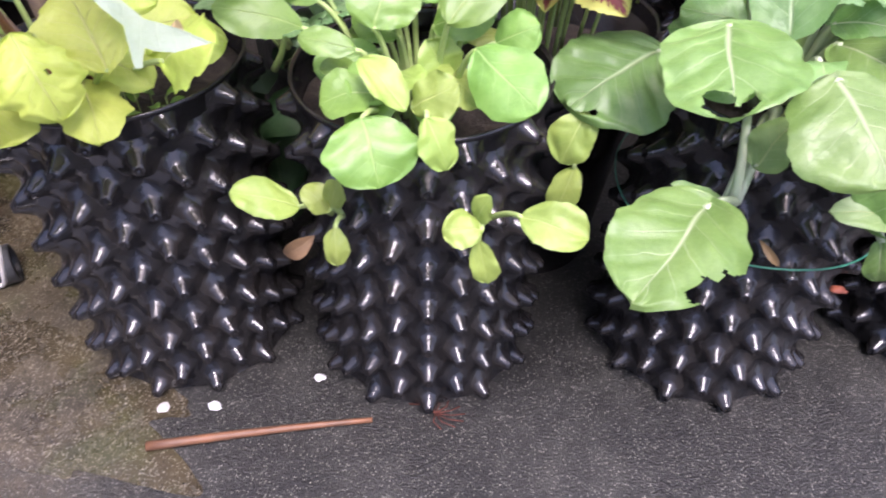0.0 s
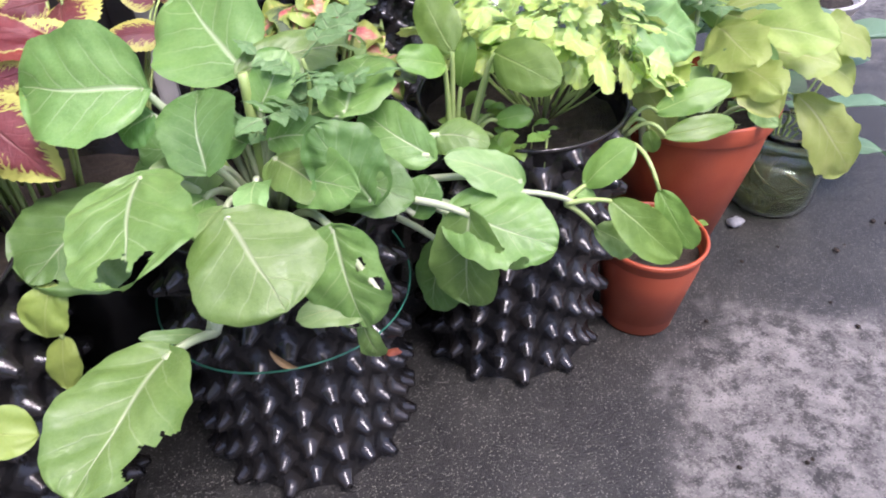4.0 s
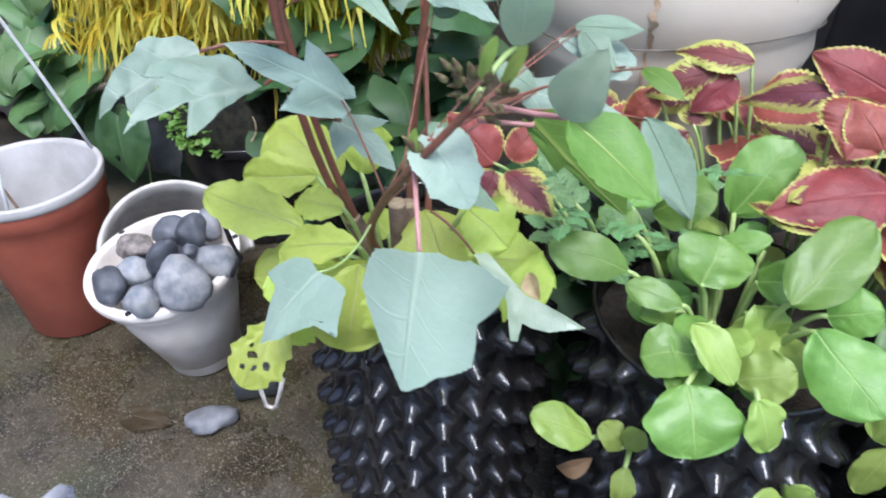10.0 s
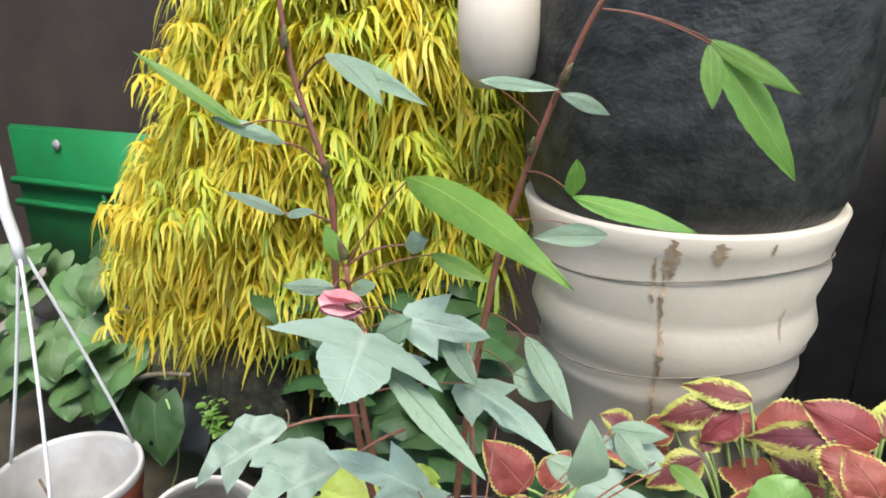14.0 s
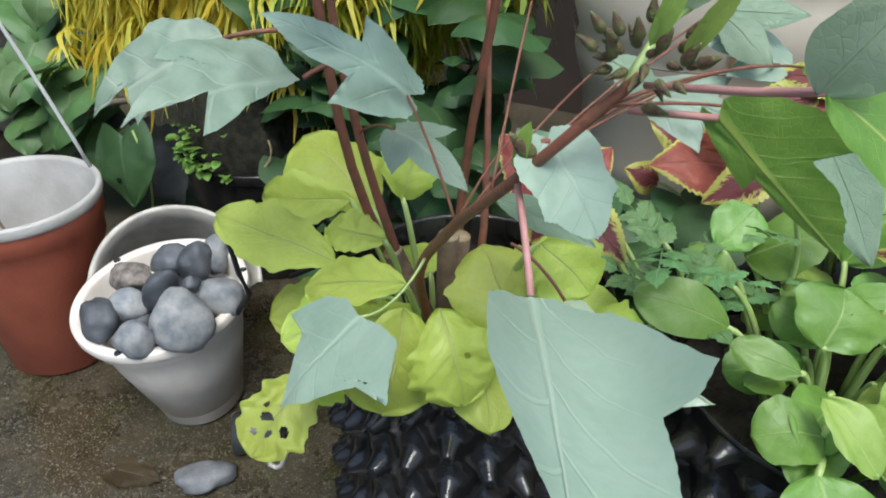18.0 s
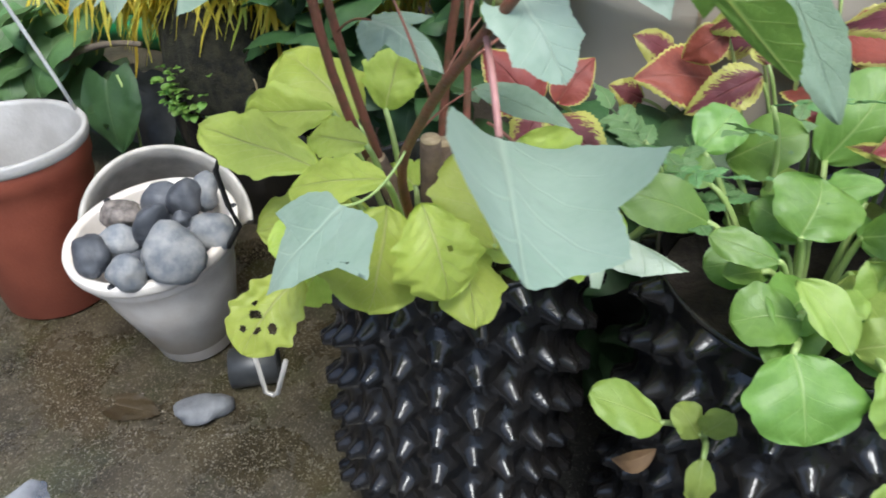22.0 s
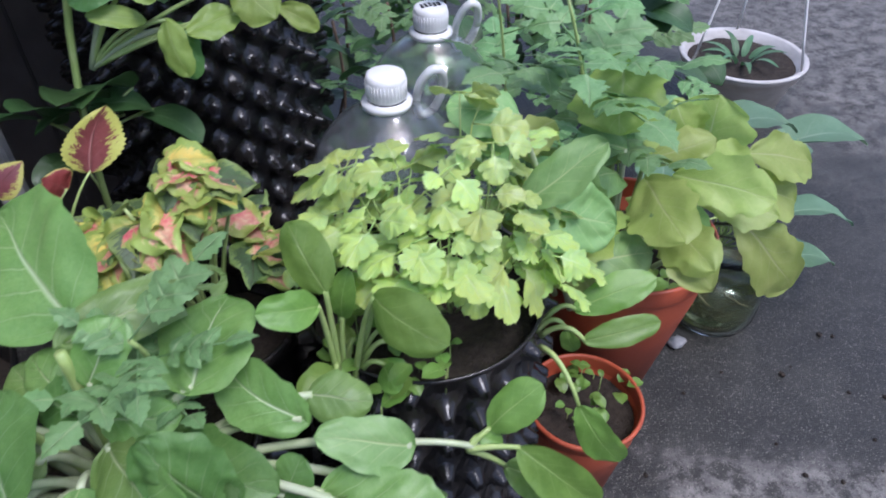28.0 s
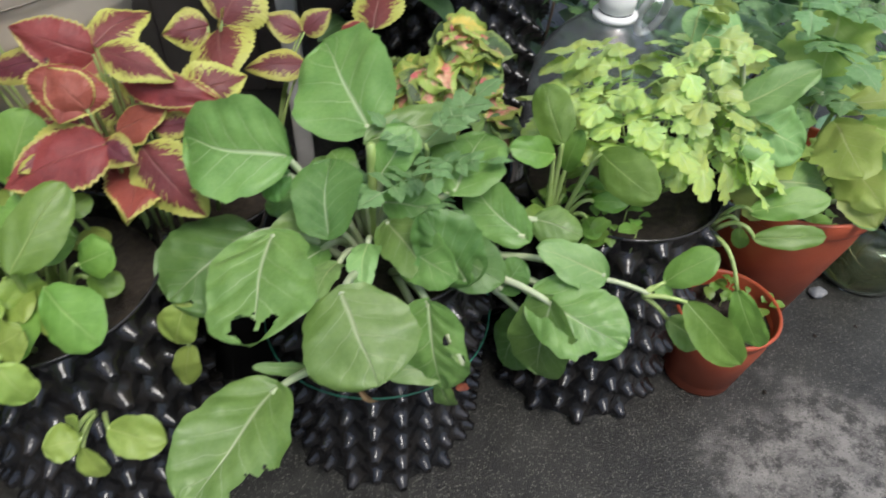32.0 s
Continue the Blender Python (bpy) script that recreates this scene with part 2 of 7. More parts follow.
M = {
    "choy": leaf_mat("choy_leaf", (0.205, 0.355, 0.092), (0.14, 0.275, 0.06), (0.52, 0.61, 0.36), 5, 0.4, 0.36, relief=0.7),
    "dark": leaf_mat("choy_leaf_dark", (0.135, 0.275, 0.068), (0.09, 0.21, 0.045), (0.37, 0.48, 0.25), 6, 0.42, 0.38, relief=0.8),
    "pale": leaf_mat("choy_leaf_pale", (0.25, 0.41, 0.14), (0.19, 0.34, 0.10), (0.5, 0.58, 0.28), 5, 0.4),
    "spoon": leaf_mat("spoon_leaf", (0.195, 0.345, 0.065), (0.14, 0.275, 0.045), (0.34, 0.48, 0.15), 5, 0.35, 0.38),
    "lime": leaf_mat("lime_leaf", (0.31, 0.41, 0.085), (0.24, 0.345, 0.065), (0.40, 0.48, 0.15), 5, 0.3, 0.44),
    "lettuce": leaf_mat("lettuce_leaf", (0.57, 0.69, 0.13), (0.47, 0.60, 0.09), (0.70, 0.75, 0.30), 7, 0.5, glow=0.42, relief=0.9),
    "mild": leaf_mat("mild_green_leaf", (0.46, 0.58, 0.16), (0.38, 0.52, 0.12), (0.60, 0.66, 0.32), 6, 0.4, 0.40, 0.48),
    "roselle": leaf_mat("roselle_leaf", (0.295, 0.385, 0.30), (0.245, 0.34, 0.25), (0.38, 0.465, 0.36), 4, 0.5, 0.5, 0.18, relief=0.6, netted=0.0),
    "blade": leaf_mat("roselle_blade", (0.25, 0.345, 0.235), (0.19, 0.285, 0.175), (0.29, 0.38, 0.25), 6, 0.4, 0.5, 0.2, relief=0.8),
    # brighter green roselle copy, with the look of backlight put into its colour
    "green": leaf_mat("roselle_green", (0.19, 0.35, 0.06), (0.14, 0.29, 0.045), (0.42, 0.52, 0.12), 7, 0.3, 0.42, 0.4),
    # paler roselle copy: the sheen of the sky is put into the colour
    "shiny": leaf_mat("sky_sheen_leaf", (0.42, 0.53, 0.38), (0.36, 0.48, 0.30), (0.46, 0.58, 0.36), 8, 0.5, 0.3),
    "coleus": leaf_mat("coleus_leaf", (0.30, 0.058, 0.045), (0.20, 0.038, 0.032), (0.33, 0.10, 0.08), 6, 0.35, 0.5, 0.2, (0.50, 0.46, 0.12), 0.96, 0.9, 0.8),
    "coleus_wide": leaf_mat("coleus_wide_margin_leaf", (0.19, 0.042, 0.045), (0.13, 0.03, 0.035), (0.22, 0.08, 0.07), 6, 0.35, 0.5, 0.2, (0.46, 0.46, 0.10), 0.54, 0.9),
    "pink": leaf_mat("pink_coleus_leaf", (0.62, 0.10, 0.14), (0.78, 0.62, 0.36), (0.6, 0.35, 0.25), 6, 0.2, 0.5, 0.25, (0.34, 0.43, 0.09), 0.46, 0.9),
    "cream_coleus": leaf_mat("cream_coleus_leaf", (0.66, 0.50, 0.10), (0.46, 0.50, 0.12), (0.4, 0.45, 0.15), 6, 0.2, 0.5, 0.25, (0.28, 0.38, 0.07), 0.5, 0.9),
    "green_coleus": leaf_mat("green_coleus_leaf", (0.09, 0.17, 0.06), (0.06, 0.10, 0.045), (0.10, 0.05, 0.05), 6, 0.5, 0.5, 0.2, (0.20, 0.30, 0.08), 0.7, 0.9),
    "parsley": leaf_mat("parsley_leaf", (0.43, 0.62, 0.23), (0.55, 0.68, 0.15), (0.60, 0.72, 0.34), 4, 0.3, 0.30, 0.36),
    "tomato": leaf_mat("tomato_leaf", (0.20, 0.37, 0.14), (0.15, 0.30, 0.10), (0.32, 0.46, 0.22), 6, 0.4, 0.45, 0.25, relief=0.9),
    "deep": leaf_mat("deep_green_leaf", (0.055, 0.12, 0.035), (0.035, 0.085, 0.024), (0.10, 0.17, 0.07), 5, 0.3, 0.4, 0.15),
    "vine": leaf_mat("vine_leaf", (0.045, 0.105, 0.03), (0.03, 0.078, 0.022), (0.09, 0.15, 0.06), 5, 0.25, 0.55, 0.15),
    "round": leaf_mat("round_leaf", (0.115, 0.215, 0.07), (0.085, 0.17, 0.05), (0.18, 0.28, 0.12), 5, 0.3, 0.5, 0.2),
    "potato": leaf_mat("heart_leaf", (0.14, 0.25, 0.14), (0.11, 0.21, 0.11), (0.26, 0.36, 0.24), 5, 0.3, 0.45, 0.2),
    "strap": leaf_mat("strap_leaf", (0.10, 0.22, 0.10), (0.07, 0.17, 0.07), (0.18, 0.3, 0.16), 2, 0.1, 0.45, 0.2),
    "brown": leaf_mat("dry_leaf", (0.26, 0.17, 0.07), (0.17, 0.105, 0.045), (0.3, 0.2, 0.1), 5, 0.2, 0.7, 0.1),
}
M["sodden"] = leaf_mat("sodden_leaf", (0.05, 0.036, 0.016), (0.035, 0.025, 0.012), (0.07, 0.05, 0.025), 5, 0.2, 0.35, 0.0)
stalk_pale = mat("pale_stalk", (0.36, 0.44, 0.24), 0.4, 0, (0.45, 0.5, 0.33), 60, bump=0.1)
stalk_green = mat("green_stalk", (0.30, 0.42, 0.12), 0.4, 0, (0.37, 0.47, 0.17), 60)
stalk_red = mat("red_brown_stem", (0.25, 0.085, 0.055), 0.5, 0, (0.16, 0.075, 0.042), 90, bump=0.3, bump_scale=400)
stalk_pink = mat("pink_stalk", (0.46, 0.24, 0.22), 0.5, 0, (0.36, 0.17, 0.15), 90)
sawn_wood = mat("sawn_wood", (0.40, 0.31, 0.18), 0.8, 0, (0.30, 0.22, 0.12), 300)
stalk_wood = mat("woody_stem", (0.16, 0.11, 0.07), 0.8, 0, (0.09, 0.06, 0.04), 70, bump=0.5, bump_scale=300)
black_plastic = mat("black_plastic", (0.010, 0.0102, 0.0112), 0.17, 0, (0.021, 0.0185, 0.0165), 30, bump=0.16, bump_scale=160, spec=0.5)
soil = mat("dark_soil", (0.018, 0.013, 0.009), 0.95, 0, (0.04, 0.03, 0.02), 130, 6, 1.0, 420)
terracotta = mat("terracotta_plastic", (0.42, 0.085, 0.035), 0.42, 0, (0.36, 0.07, 0.03), 24, 5, 0.12, 300)
red_plastic = mat("faded_red_plastic", (0.43, 0.115, 0.065), 0.5, 0, (0.35, 0.088, 0.05), 18, 6, 0.15, 260)
white_plastic = mat("white_plastic", (0.80, 0.745, 0.68), 0.42, 0, (0.68, 0.615, 0.54), 26, 6, 0.1, 200)
dusty_white = mat("dusty_white_plastic", (0.50, 0.49, 0.47), 0.55, 0, (0.37, 0.355, 0.33), 16, 8, 0.2, 180)
grey_rim = mat("grimy_white_plastic", (0.38, 0.36, 0.32), 0.5, 0, (0.54, 0.51, 0.46), 40, 6, 0.15, 220)
cap_white = mat("cap_plastic", (0.82, 0.82, 0.80), 0.35, 0, (0.76, 0.76, 0.74), 60, bump=0.05)
cream_plastic = mat("cream_drum_plastic", (0.60, 0.53, 0.43), 0.5, 0, (0.51, 0.445, 0.35), 7, 6, 0.12, 120)
drum_black = mat("weathered_black_drum", (0.010, 0.011, 0.010), 0.5, 0, (0.042, 0.042, 0.038), 38, 14, 0.5, 140)
dark_stone = mat("dark_river_stone", (0.052, 0.057, 0.068), 0.55, 0, (0.12, 0.127, 0.142), 34, 9, 0.3, 240, rand=0.25)
stone = mat("river_stone", (0.155, 0.17, 0.19), 0.6, 0, (0.30, 0.30, 0.295), 70, 10, 0.3, 240, rand=0.2)
mottled_stone = mat("mottled_stone", (0.10, 0.085, 0.075), 0.65, 0, (0.30, 0.26, 0.23), 90, 7, 0.5, 240)
wet_stone = mat("wet_stone", (0.12, 0.125, 0.135), 0.6, 0, (0.19, 0.195, 0.20), 60, 8, 0.3, 240)
cable_black = mat("black_cable", (0.012, 0.012, 0.012), 0.5, 0, (0.02, 0.02, 0.02), 60)
green_wire = mat("green_wire", (0.02, 0.16, 0.10), 0.45, 0, (0.03, 0.2, 0.12), 90)
grey_wire = mat("grey_wire", (0.42, 0.42, 0.40), 0.4, 0.2, (0.3, 0.3, 0.29), 90)
old_wire = mat("dull_wire", (0.24, 0.21, 0.17), 0.6, 0.2, (0.15, 0.13, 0.10), 90)
grey_pipe = mat("grey_plastic", (0.028, 0.03, 0.031), 0.4, 0, (0.05, 0.052, 0.053), 40, bump=0.1)
bamboo = mat("bamboo", (0.19, 0.085, 0.04), 0.5, 0, (0.11, 0.055, 0.03), 30, 5, 0.2)
crate_green = mat("green_crate_plastic", (0.013, 0.20, 0.055), 0.45, 0, (0.016, 0.155, 0.045), 12, 5, 0.15, 200)
rock = mat("pale_rock", (0.34, 0.30, 0.26), 0.85, 0, (0.22, 0.2, 0.17), 30, 7, 0.7, 120)
wall_brown = mat("stained_brown_wall", (0.06, 0.044, 0.034), 0.8, 0, (0.034, 0.026, 0.022), 3.5, 8, 0.3, 60)
# pale tone chosen for the unseen wall that throws light back on the plants
bounce_pale = mat("bounce_wall_pale", (0.62, 0.60, 0.55), 0.85, 0, (0.52, 0.50, 0.46), 3.0, 8, 0.3, 60)
board_grey = mat("dark_grey_boards", (0.13, 0.115, 0.105), 0.7, 0, (0.075, 0.068, 0.062), 6, 6, 0.3, 80)
paper = mat("white_scrap", (0.5, 0.5, 0.48), 0.7, 0, (0.6, 0.6, 0.58), 120)
orange_bit = mat("orange_scrap", (0.26, 0.07, 0.03), 0.7, 0, (0.17, 0.04, 0.022), 90)
root_red = mat("dry_root", (0.11, 0.03, 0.018), 0.8, 0, (0.06, 0.02, 0.012), 90)
pink_petal = mat("pink_petals", (0.72, 0.34, 0.34), 0.6, 0, (0.62, 0.22, 0.24), 120)
bud_red = mat("dark_red_bud", (0.10, 0.05, 0.03), 0.6, 0, (0.15, 0.19, 0.055), 130, 5, 0.5, 500)
blue_plastic = mat("blue_plastic", (0.02, 0.14, 0.42), 0.4, 0, (0.02, 0.11, 0.34), 30)
ink = mat("black_ink", (0.02, 0.02, 0.022), 0.6)


def clear_plastic():
    m = bpy.data.materials.new("clear_bottle_plastic")
    m.use_nodes = True
    nt, b = nodes_of(m)
    b.inputs["Base Color"].default_value = (0.93, 0.96, 0.97, 1)
    b.inputs["Roughness"].default_value = 0.06
    b.inputs["Transmission Weight"].default_value = 0.98
    b.inputs["IOR"].default_value = 1.42
    tc = nt.nodes.new("ShaderNodeTexCoord")
    bp = nt.nodes.new("ShaderNodeBump")
    bp.inputs["Strength"].default_value = 0.25
    bp.inputs["Distance"].default_value = 0.003
    nt.links.new(noise_of(nt, tc.outputs["Object"], 40, 3), bp.inputs["Height"])
    nt.links.new(bp.outputs[0], b.inputs["Normal"])
    return m


bottle_clear = clear_plastic()
jar_glass = mat("jar_glass", (0.80, 0.88, 0.80), 0.03, 0, None, trans=1.0)
jar_glass.node_tree.nodes["Principled BSDF"].inputs["IOR"].default_value = 1.25
jar_water = mat("murky_water", (0.42, 0.42, 0.25), 0.08, 0, (0.32, 0.33, 0.18), 14, 4, trans=0.92)


def concrete():
    """Rough concrete: pale and dark grit, damp dark stretches along the pots, drier pale stretches towards the open
    side with sky glare put into their colour.
    """
    m = bpy.data.materials.new("rough_concrete")
    m.use_nodes = True
    nt, b = nodes_of(m)
    tc = nt.nodes.new("ShaderNodeTexCoord")
    p = tc.outputs["Object"]
    sep = nt.nodes.new("ShaderNodeSeparateXYZ")
    nt.links.new(p, sep.inputs[0])
    wob = math_node(nt, 'SUBTRACT', noise_of(nt, p, 7.0, 9, 0.68), 0.5)
    def squared(v, c, r):
        q = math_node(nt, 'DIVIDE', math_node(nt, 'SUBTRACT', v, c), r)
        return math_node(nt, 'MULTIPLY', q, q)

    far = math_node(nt, 'SQRT', math_node(nt, 'ADD', squared(sep.outputs[0], 1.06, 0.25), squared(sep.outputs[1], 0.56, 0.215)))
    damp = math_node(nt, 'SUBTRACT', 1.0, math_node(nt, 'ADD', far, math_node(nt, 'MULTIPLY', wob, 1.5)))
    dry = ramp_of(nt, damp, -0.12, 0.3)
    outer = ramp_of(nt, math_node(nt, 'ADD', sep.outputs[0], math_node(nt, 'MULTIPLY', wob, 0.9)), 1.6, 2.1, 0.0, 0.75)
    dry = math_node(nt, 'MAXIMUM', dry, outer)
    algae = ramp_of(nt, math_node(nt, 'ADD', math_node(nt, 'MULTIPLY', sep.outputs[0], -1.0), wob), 0.15, 0.55)
    base = mix_col(nt, ramp_of(nt, noise_of(nt, p, 38, 6, 0.65), 0.35, 0.7), (0.0057, 0.0056, 0.0045), (0.0152, 0.0149, 0.012))
    damp_spots = ramp_of(nt, noise_of(nt, p, 5.5, 7, 0.62), 0.46, 0.60)
    base = mix_col(nt, math_node(nt, 'MULTIPLY', damp_spots, 0.55), base, mix_col(nt, ramp_of(nt, noise_of(nt, p, 30, 5), 0.4, 0.65), (0.021, 0.0207, 0.0172), (0.040, 0.0395, 0.0325)))
    base = mix_col(nt, algae, base, mix_col(nt, ramp_of(nt, noise_of(nt, p, 12, 5), 0.4, 0.7), (0.075, 0.060, 0.036), (0.036, 0.030, 0.020)))
    # tone of the drier stretches, lightened to include glare off the ground
    pale = mix_col(nt, ramp_of(nt, noise_of(nt, p, 22, 7, 0.7), 0.3, 0.7), (0.10, 0.095, 0.088), (0.23, 0.22, 0.20))
    spots = ramp_of(nt, noise_of(nt, p, 26, 10, 0.78), 0.44, 0.60, 1.0, 0.12)
    base = mix_col(nt, math_node(nt, 'MULTIPLY', dry, spots), base, pale)
    vor = nt.nodes.new("ShaderNodeTexVoronoi")
    vor.inputs["Scale"].default_value = 430
    nt.links.new(p, vor.inputs["Vector"])
    vs = nt.nodes.new("ShaderNodeSeparateXYZ")
    nt.links.new(vor.outputs["Color"], vs.inputs[0])
    grit = math_node(nt, 'MULTIPLY', ramp_of(nt, vs.outputs[0], 0.55, 0.9), ramp_of(nt, vor.outputs["Distance"], 0.25, 0.5, 1, 0))
    base = mix_col(nt, math_node(nt, 'MULTIPLY', grit, 0.55), base, (0.295, 0.29, 0.24))
    pit = math_node(nt, 'MULTIPLY', ramp_of(nt, vs.outputs[1], 0.80, 0.9), ramp_of(nt, vor.outputs["Distance"], 0.3, 0.6, 1, 0))
    base = mix_col(nt, math_node(nt, 'MULTIPLY', pit, 0.7), base, (0.014, 0.013, 0.012))
    nt.links.new(base, b.inputs["Base Color"])
    nt.links.new(ramp_of(nt, dry, 0.0, 1.0, 0.42, 0.7), b.inputs["Roughness"])
    h = math_node(nt, 'ADD', vor.outputs["Distance"], math_node(nt, 'MULTIPLY', noise_of(nt, p, 330, 6, 0.75), 1.6))
    bp = nt.nodes.new("ShaderNodeBump")
    bp.inputs["Strength"].default_value = 0.55
    bp.inputs["Distance"].default_value = 0.002
    nt.links.new(h, bp.inputs["Height"])
    nt.links.new(bp.outputs[0], b.inputs["Normal"])
    return m


# ---- setting ----
bm = bmesh.new()
bmesh.ops.create_grid(bm, x_segments=2, y_segments=2, size=80)
tagged(part("ground", bm, concrete()), "rough damp dark concrete ground with pale grit", "ground", kind="structure")

def silt():
    """Wet brown silt: olive stains, fine pale and dark specks, a broken film of water."""
    m = bpy.data.materials.new("wet_silt")
    m.use_nodes = True
    nt, b = nodes_of(m)
    tc = nt.nodes.new("ShaderNodeTexCoord")
    p = tc.outputs["Object"]
    base = mix_col(nt, ramp_of(nt, noise_of(nt, p, 13, 8, 0.65), 0.36, 0.64), (0.027, 0.021, 0.0115), (0.060, 0.048, 0.027))
    base = mix_col(nt, ramp_of(nt, noise_of(nt, p, 7, 6, 0.6), 0.48, 0.66, 0.0, 0.7), base, (0.045, 0.048, 0.016))
    speck = noise_of(nt, p, 420, 3, 0.7)
    base = mix_col(nt, ramp_of(nt, speck, 0.54, 0.66, 0.0, 0.85), base, (0.24, 0.215, 0.16))
    base = mix_col(nt, ramp_of(nt, noise_of(nt, p, 260, 4, 0.7), 0.30, 0.44, 0.8, 0.0), base, (0.010, 0.008, 0.005))
    nt.links.new(base, b.inputs["Base Color"])
    film = ramp_of(nt, noise_of(nt, p, 9, 8, 0.7), 0.42, 0.58)
    nt.links.new(ramp_of(nt, film, 0.0, 1.0, 0.16, 0.42), b.inputs["Roughness"])
    bp = nt.nodes.new("ShaderNodeBump")
    bp.inputs["Strength"].default_value = 0.5
    bp.inputs["Distance"].default_value = 0.0012
    nt.links.new(math_node(nt, 'MULTIPLY', speck, film), bp.inputs["Height"])
    nt.links.new(bp.outputs[0], b.inputs["Normal"])
    return m


# pale second colour paints the reflected sky; IOR is set above water's
water = mat("puddle_water", (0.055, 0.048, 0.034), 0.06, 0, (0.27, 0.265, 0.25), 24, 12, 0.12, 60, spec=0.9)
water.node_tree.nodes["Principled BSDF"].inputs["IOR"].default_value = 1.9
wet_film = silt()


def pool(name, x, y, rx, ry, seed, z, material, label):
    bm = bmesh.new()
    ring = []
    for k in range(900):
        a = 2 * math.pi * k / 900
        w = 1 + 0.3 * noise.noise((2.2 * math.cos(a), 2.2 * math.sin(a), seed)) + 0.22 * noise.noise((9 * math.cos(a), 9 * math.sin(a), seed)) + 0.06 * noise.noise((24 * math.cos(a), 24 * math.sin(a), seed)) + 0.008 * noise.noise((60 * math.cos(a), 60 * math.sin(a), seed))
        ring.append(bm.verts.new((x + rx * w * math.cos(a), y + ry * w * math.sin(a), z)))
    bm.faces.new(ring)
    tagged(part(name, bm, material, smooth=False), label, "puddle", kind="structure")


pool("wet_patch", -0.68, 0.66, 0.50, 0.37, 3.1, 0.0012, wet_film, "wet brown silt on the concrete")
pool("puddle", -0.56, 0.25, 0.50, 0.27, 5.3, 0.0024, water, "shallow puddle on the concrete with painted pale sky reflection")

bm = box((3.9, 0.12, 2.6), (-1.55, 2.06, 1.3))
tagged(part("wall_back", bm, wall_brown, smooth=False), "stained dark brown rendered wall", "wall", kind="structure")
# unseen side wall added as enclosure, kept low so the puddle mirrors sky
bm = box((0.1, 4.0, 1.9), (-2.9, 0.4, 0.95))
tagged(part("wall_left", bm, wall_brown, smooth=False), "stained dark brown rendered wall", "wall", kind="structure")
# unseen reflector wall behind the camera, added to fill and brighten reflections
bm = box((7.0, 0.12, 1.7), (0.2, -2.6, 0.85))
tagged(part("wall_house", bm, bounce_pale, smooth=False), "unseen pale wall added behind the camera to bounce light", "wall", kind="structure")
fence = thing("board_fence", (0.35, 1.62, 0), "dark grey upright board fence behind the pots", "fence")
for k in range(7):
    part("board", box((0.098, 0.018, 1.5), (-0.42 + 0.1 * k, 0.004 * (k % 2), 0.75), 0.003), board_grey, fence, smooth=False)
part("rail", box((0.75, 0.03, 0.05), (-0.1, 0.026, 0.42), 0.003), board_grey, fence, smooth=False)
part("rail", box((0.75, 0.03, 0.05), (-0.1, 0.026, 1.2), 0.003), board_grey, fence, smooth=False)
bm = box((0.028, 0.028, 1.5), (0.298, 1.22, 0.75), 0.003)
tagged(part("white_post", bm, dusty_white, smooth=False), "slim upright off-white plastic post", "post")


# ---- pots ----
def airpot_wall(r0, height, cols, rows, cone, per_c=26, per_r=9, foot=0.034):
    """The moulded wall of an air-pruning pot: slim blunt cones with a hole in each tip, every second row set half a step on, and a dent between neighbours."""
    n, k_rows = cols * per_c, rows * per_r
    step_a, step_z = 2 * math.pi / cols, height / rows
    tip = 0.0046
    bm = bmesh.new()
    grid = []
    for j in range(k_rows + 1):
        z = height * j / k_rows
        row = int(z / step_z)
        ring = []
        for i in range(n):
            a = 2 * math.pi * i / n
            best, dent, turn = 9.0, 9.0, 0.0
            for rr in (row - 1, row, row + 1):
                if 0 <= rr < rows:
                    dz = z - (rr + 0.5) * step_z
                    q = a / step_a - (0.5 if rr % 2 else 0.0)
                    da = ((q + 0.5) % 1.0 - 0.5) * step_a * (r0 + 0.008)
                    db = (q % 1.0 - 0.5) * step_a * (r0 + 0.008)
                    d = math.hypot(da, dz)
                    if d < best:
                        best, turn = d, math.atan2(da, dz)
                    dent = min(dent, math.hypot(db, dz))
            if best < tip * 0.62:
                h = 0.74
            elif best < tip:
                h = 1.0
            else:
                q = max(0.0, (foot - best) / (foot - tip))
                q *= 1 + 0.12 * math.cos(6 * turn) * (1 - q) * min(1, 3 * q)
                h = 0.46 * q ** 1.7 + 0.52 * max(0.0, min(1.0, (0.0122 - best) / (0.0122 - tip))) ** 1.15
            h -= 0.36 * max(0.0, 1 - dent / 0.019) ** 1.5
            r = r0 + h * cone
            ring.append(bm.verts.new((r * math.cos(a), r * math.sin(a), max(0.001, z - 0.10 * max(0, h) * cone))))
        grid.append(ring)
    for a, b in zip(grid, grid[1:]):
        for i in range(n):
            bm.faces.new((a[i], a[(i + 1) % n], b[(i + 1) % n], b[i]))
    return bm


def airpot(at, r0=0.115, height=0.36, cols=12, rows=14, cone=0.0185, per_c=44, per_r=17, foot=0.0235):
    pot = thing("air_pot", at, "black plastic air-pruning pot studded with blunt cones", "plant pot", "studded black pots")
    part("studded_wall", airpot_wall(r0, height, cols, rows, cone, per_c, per_r, foot), black_plastic, pot)
    part("rim", lathe([(r0, height - 0.004), (r0 + 0.0045, height - 0.001), (r0 + 0.005, height + 0.003), (r0 + 0.003, height + 0.004), (r0 + 0.0005, height + 0.001), (r0 - 0.004, height - 0.05)], 64), black_plastic, pot)
    part("soil", soil_disc(r0 - 0.003, height - 0.03), soil, pot)
    return pot


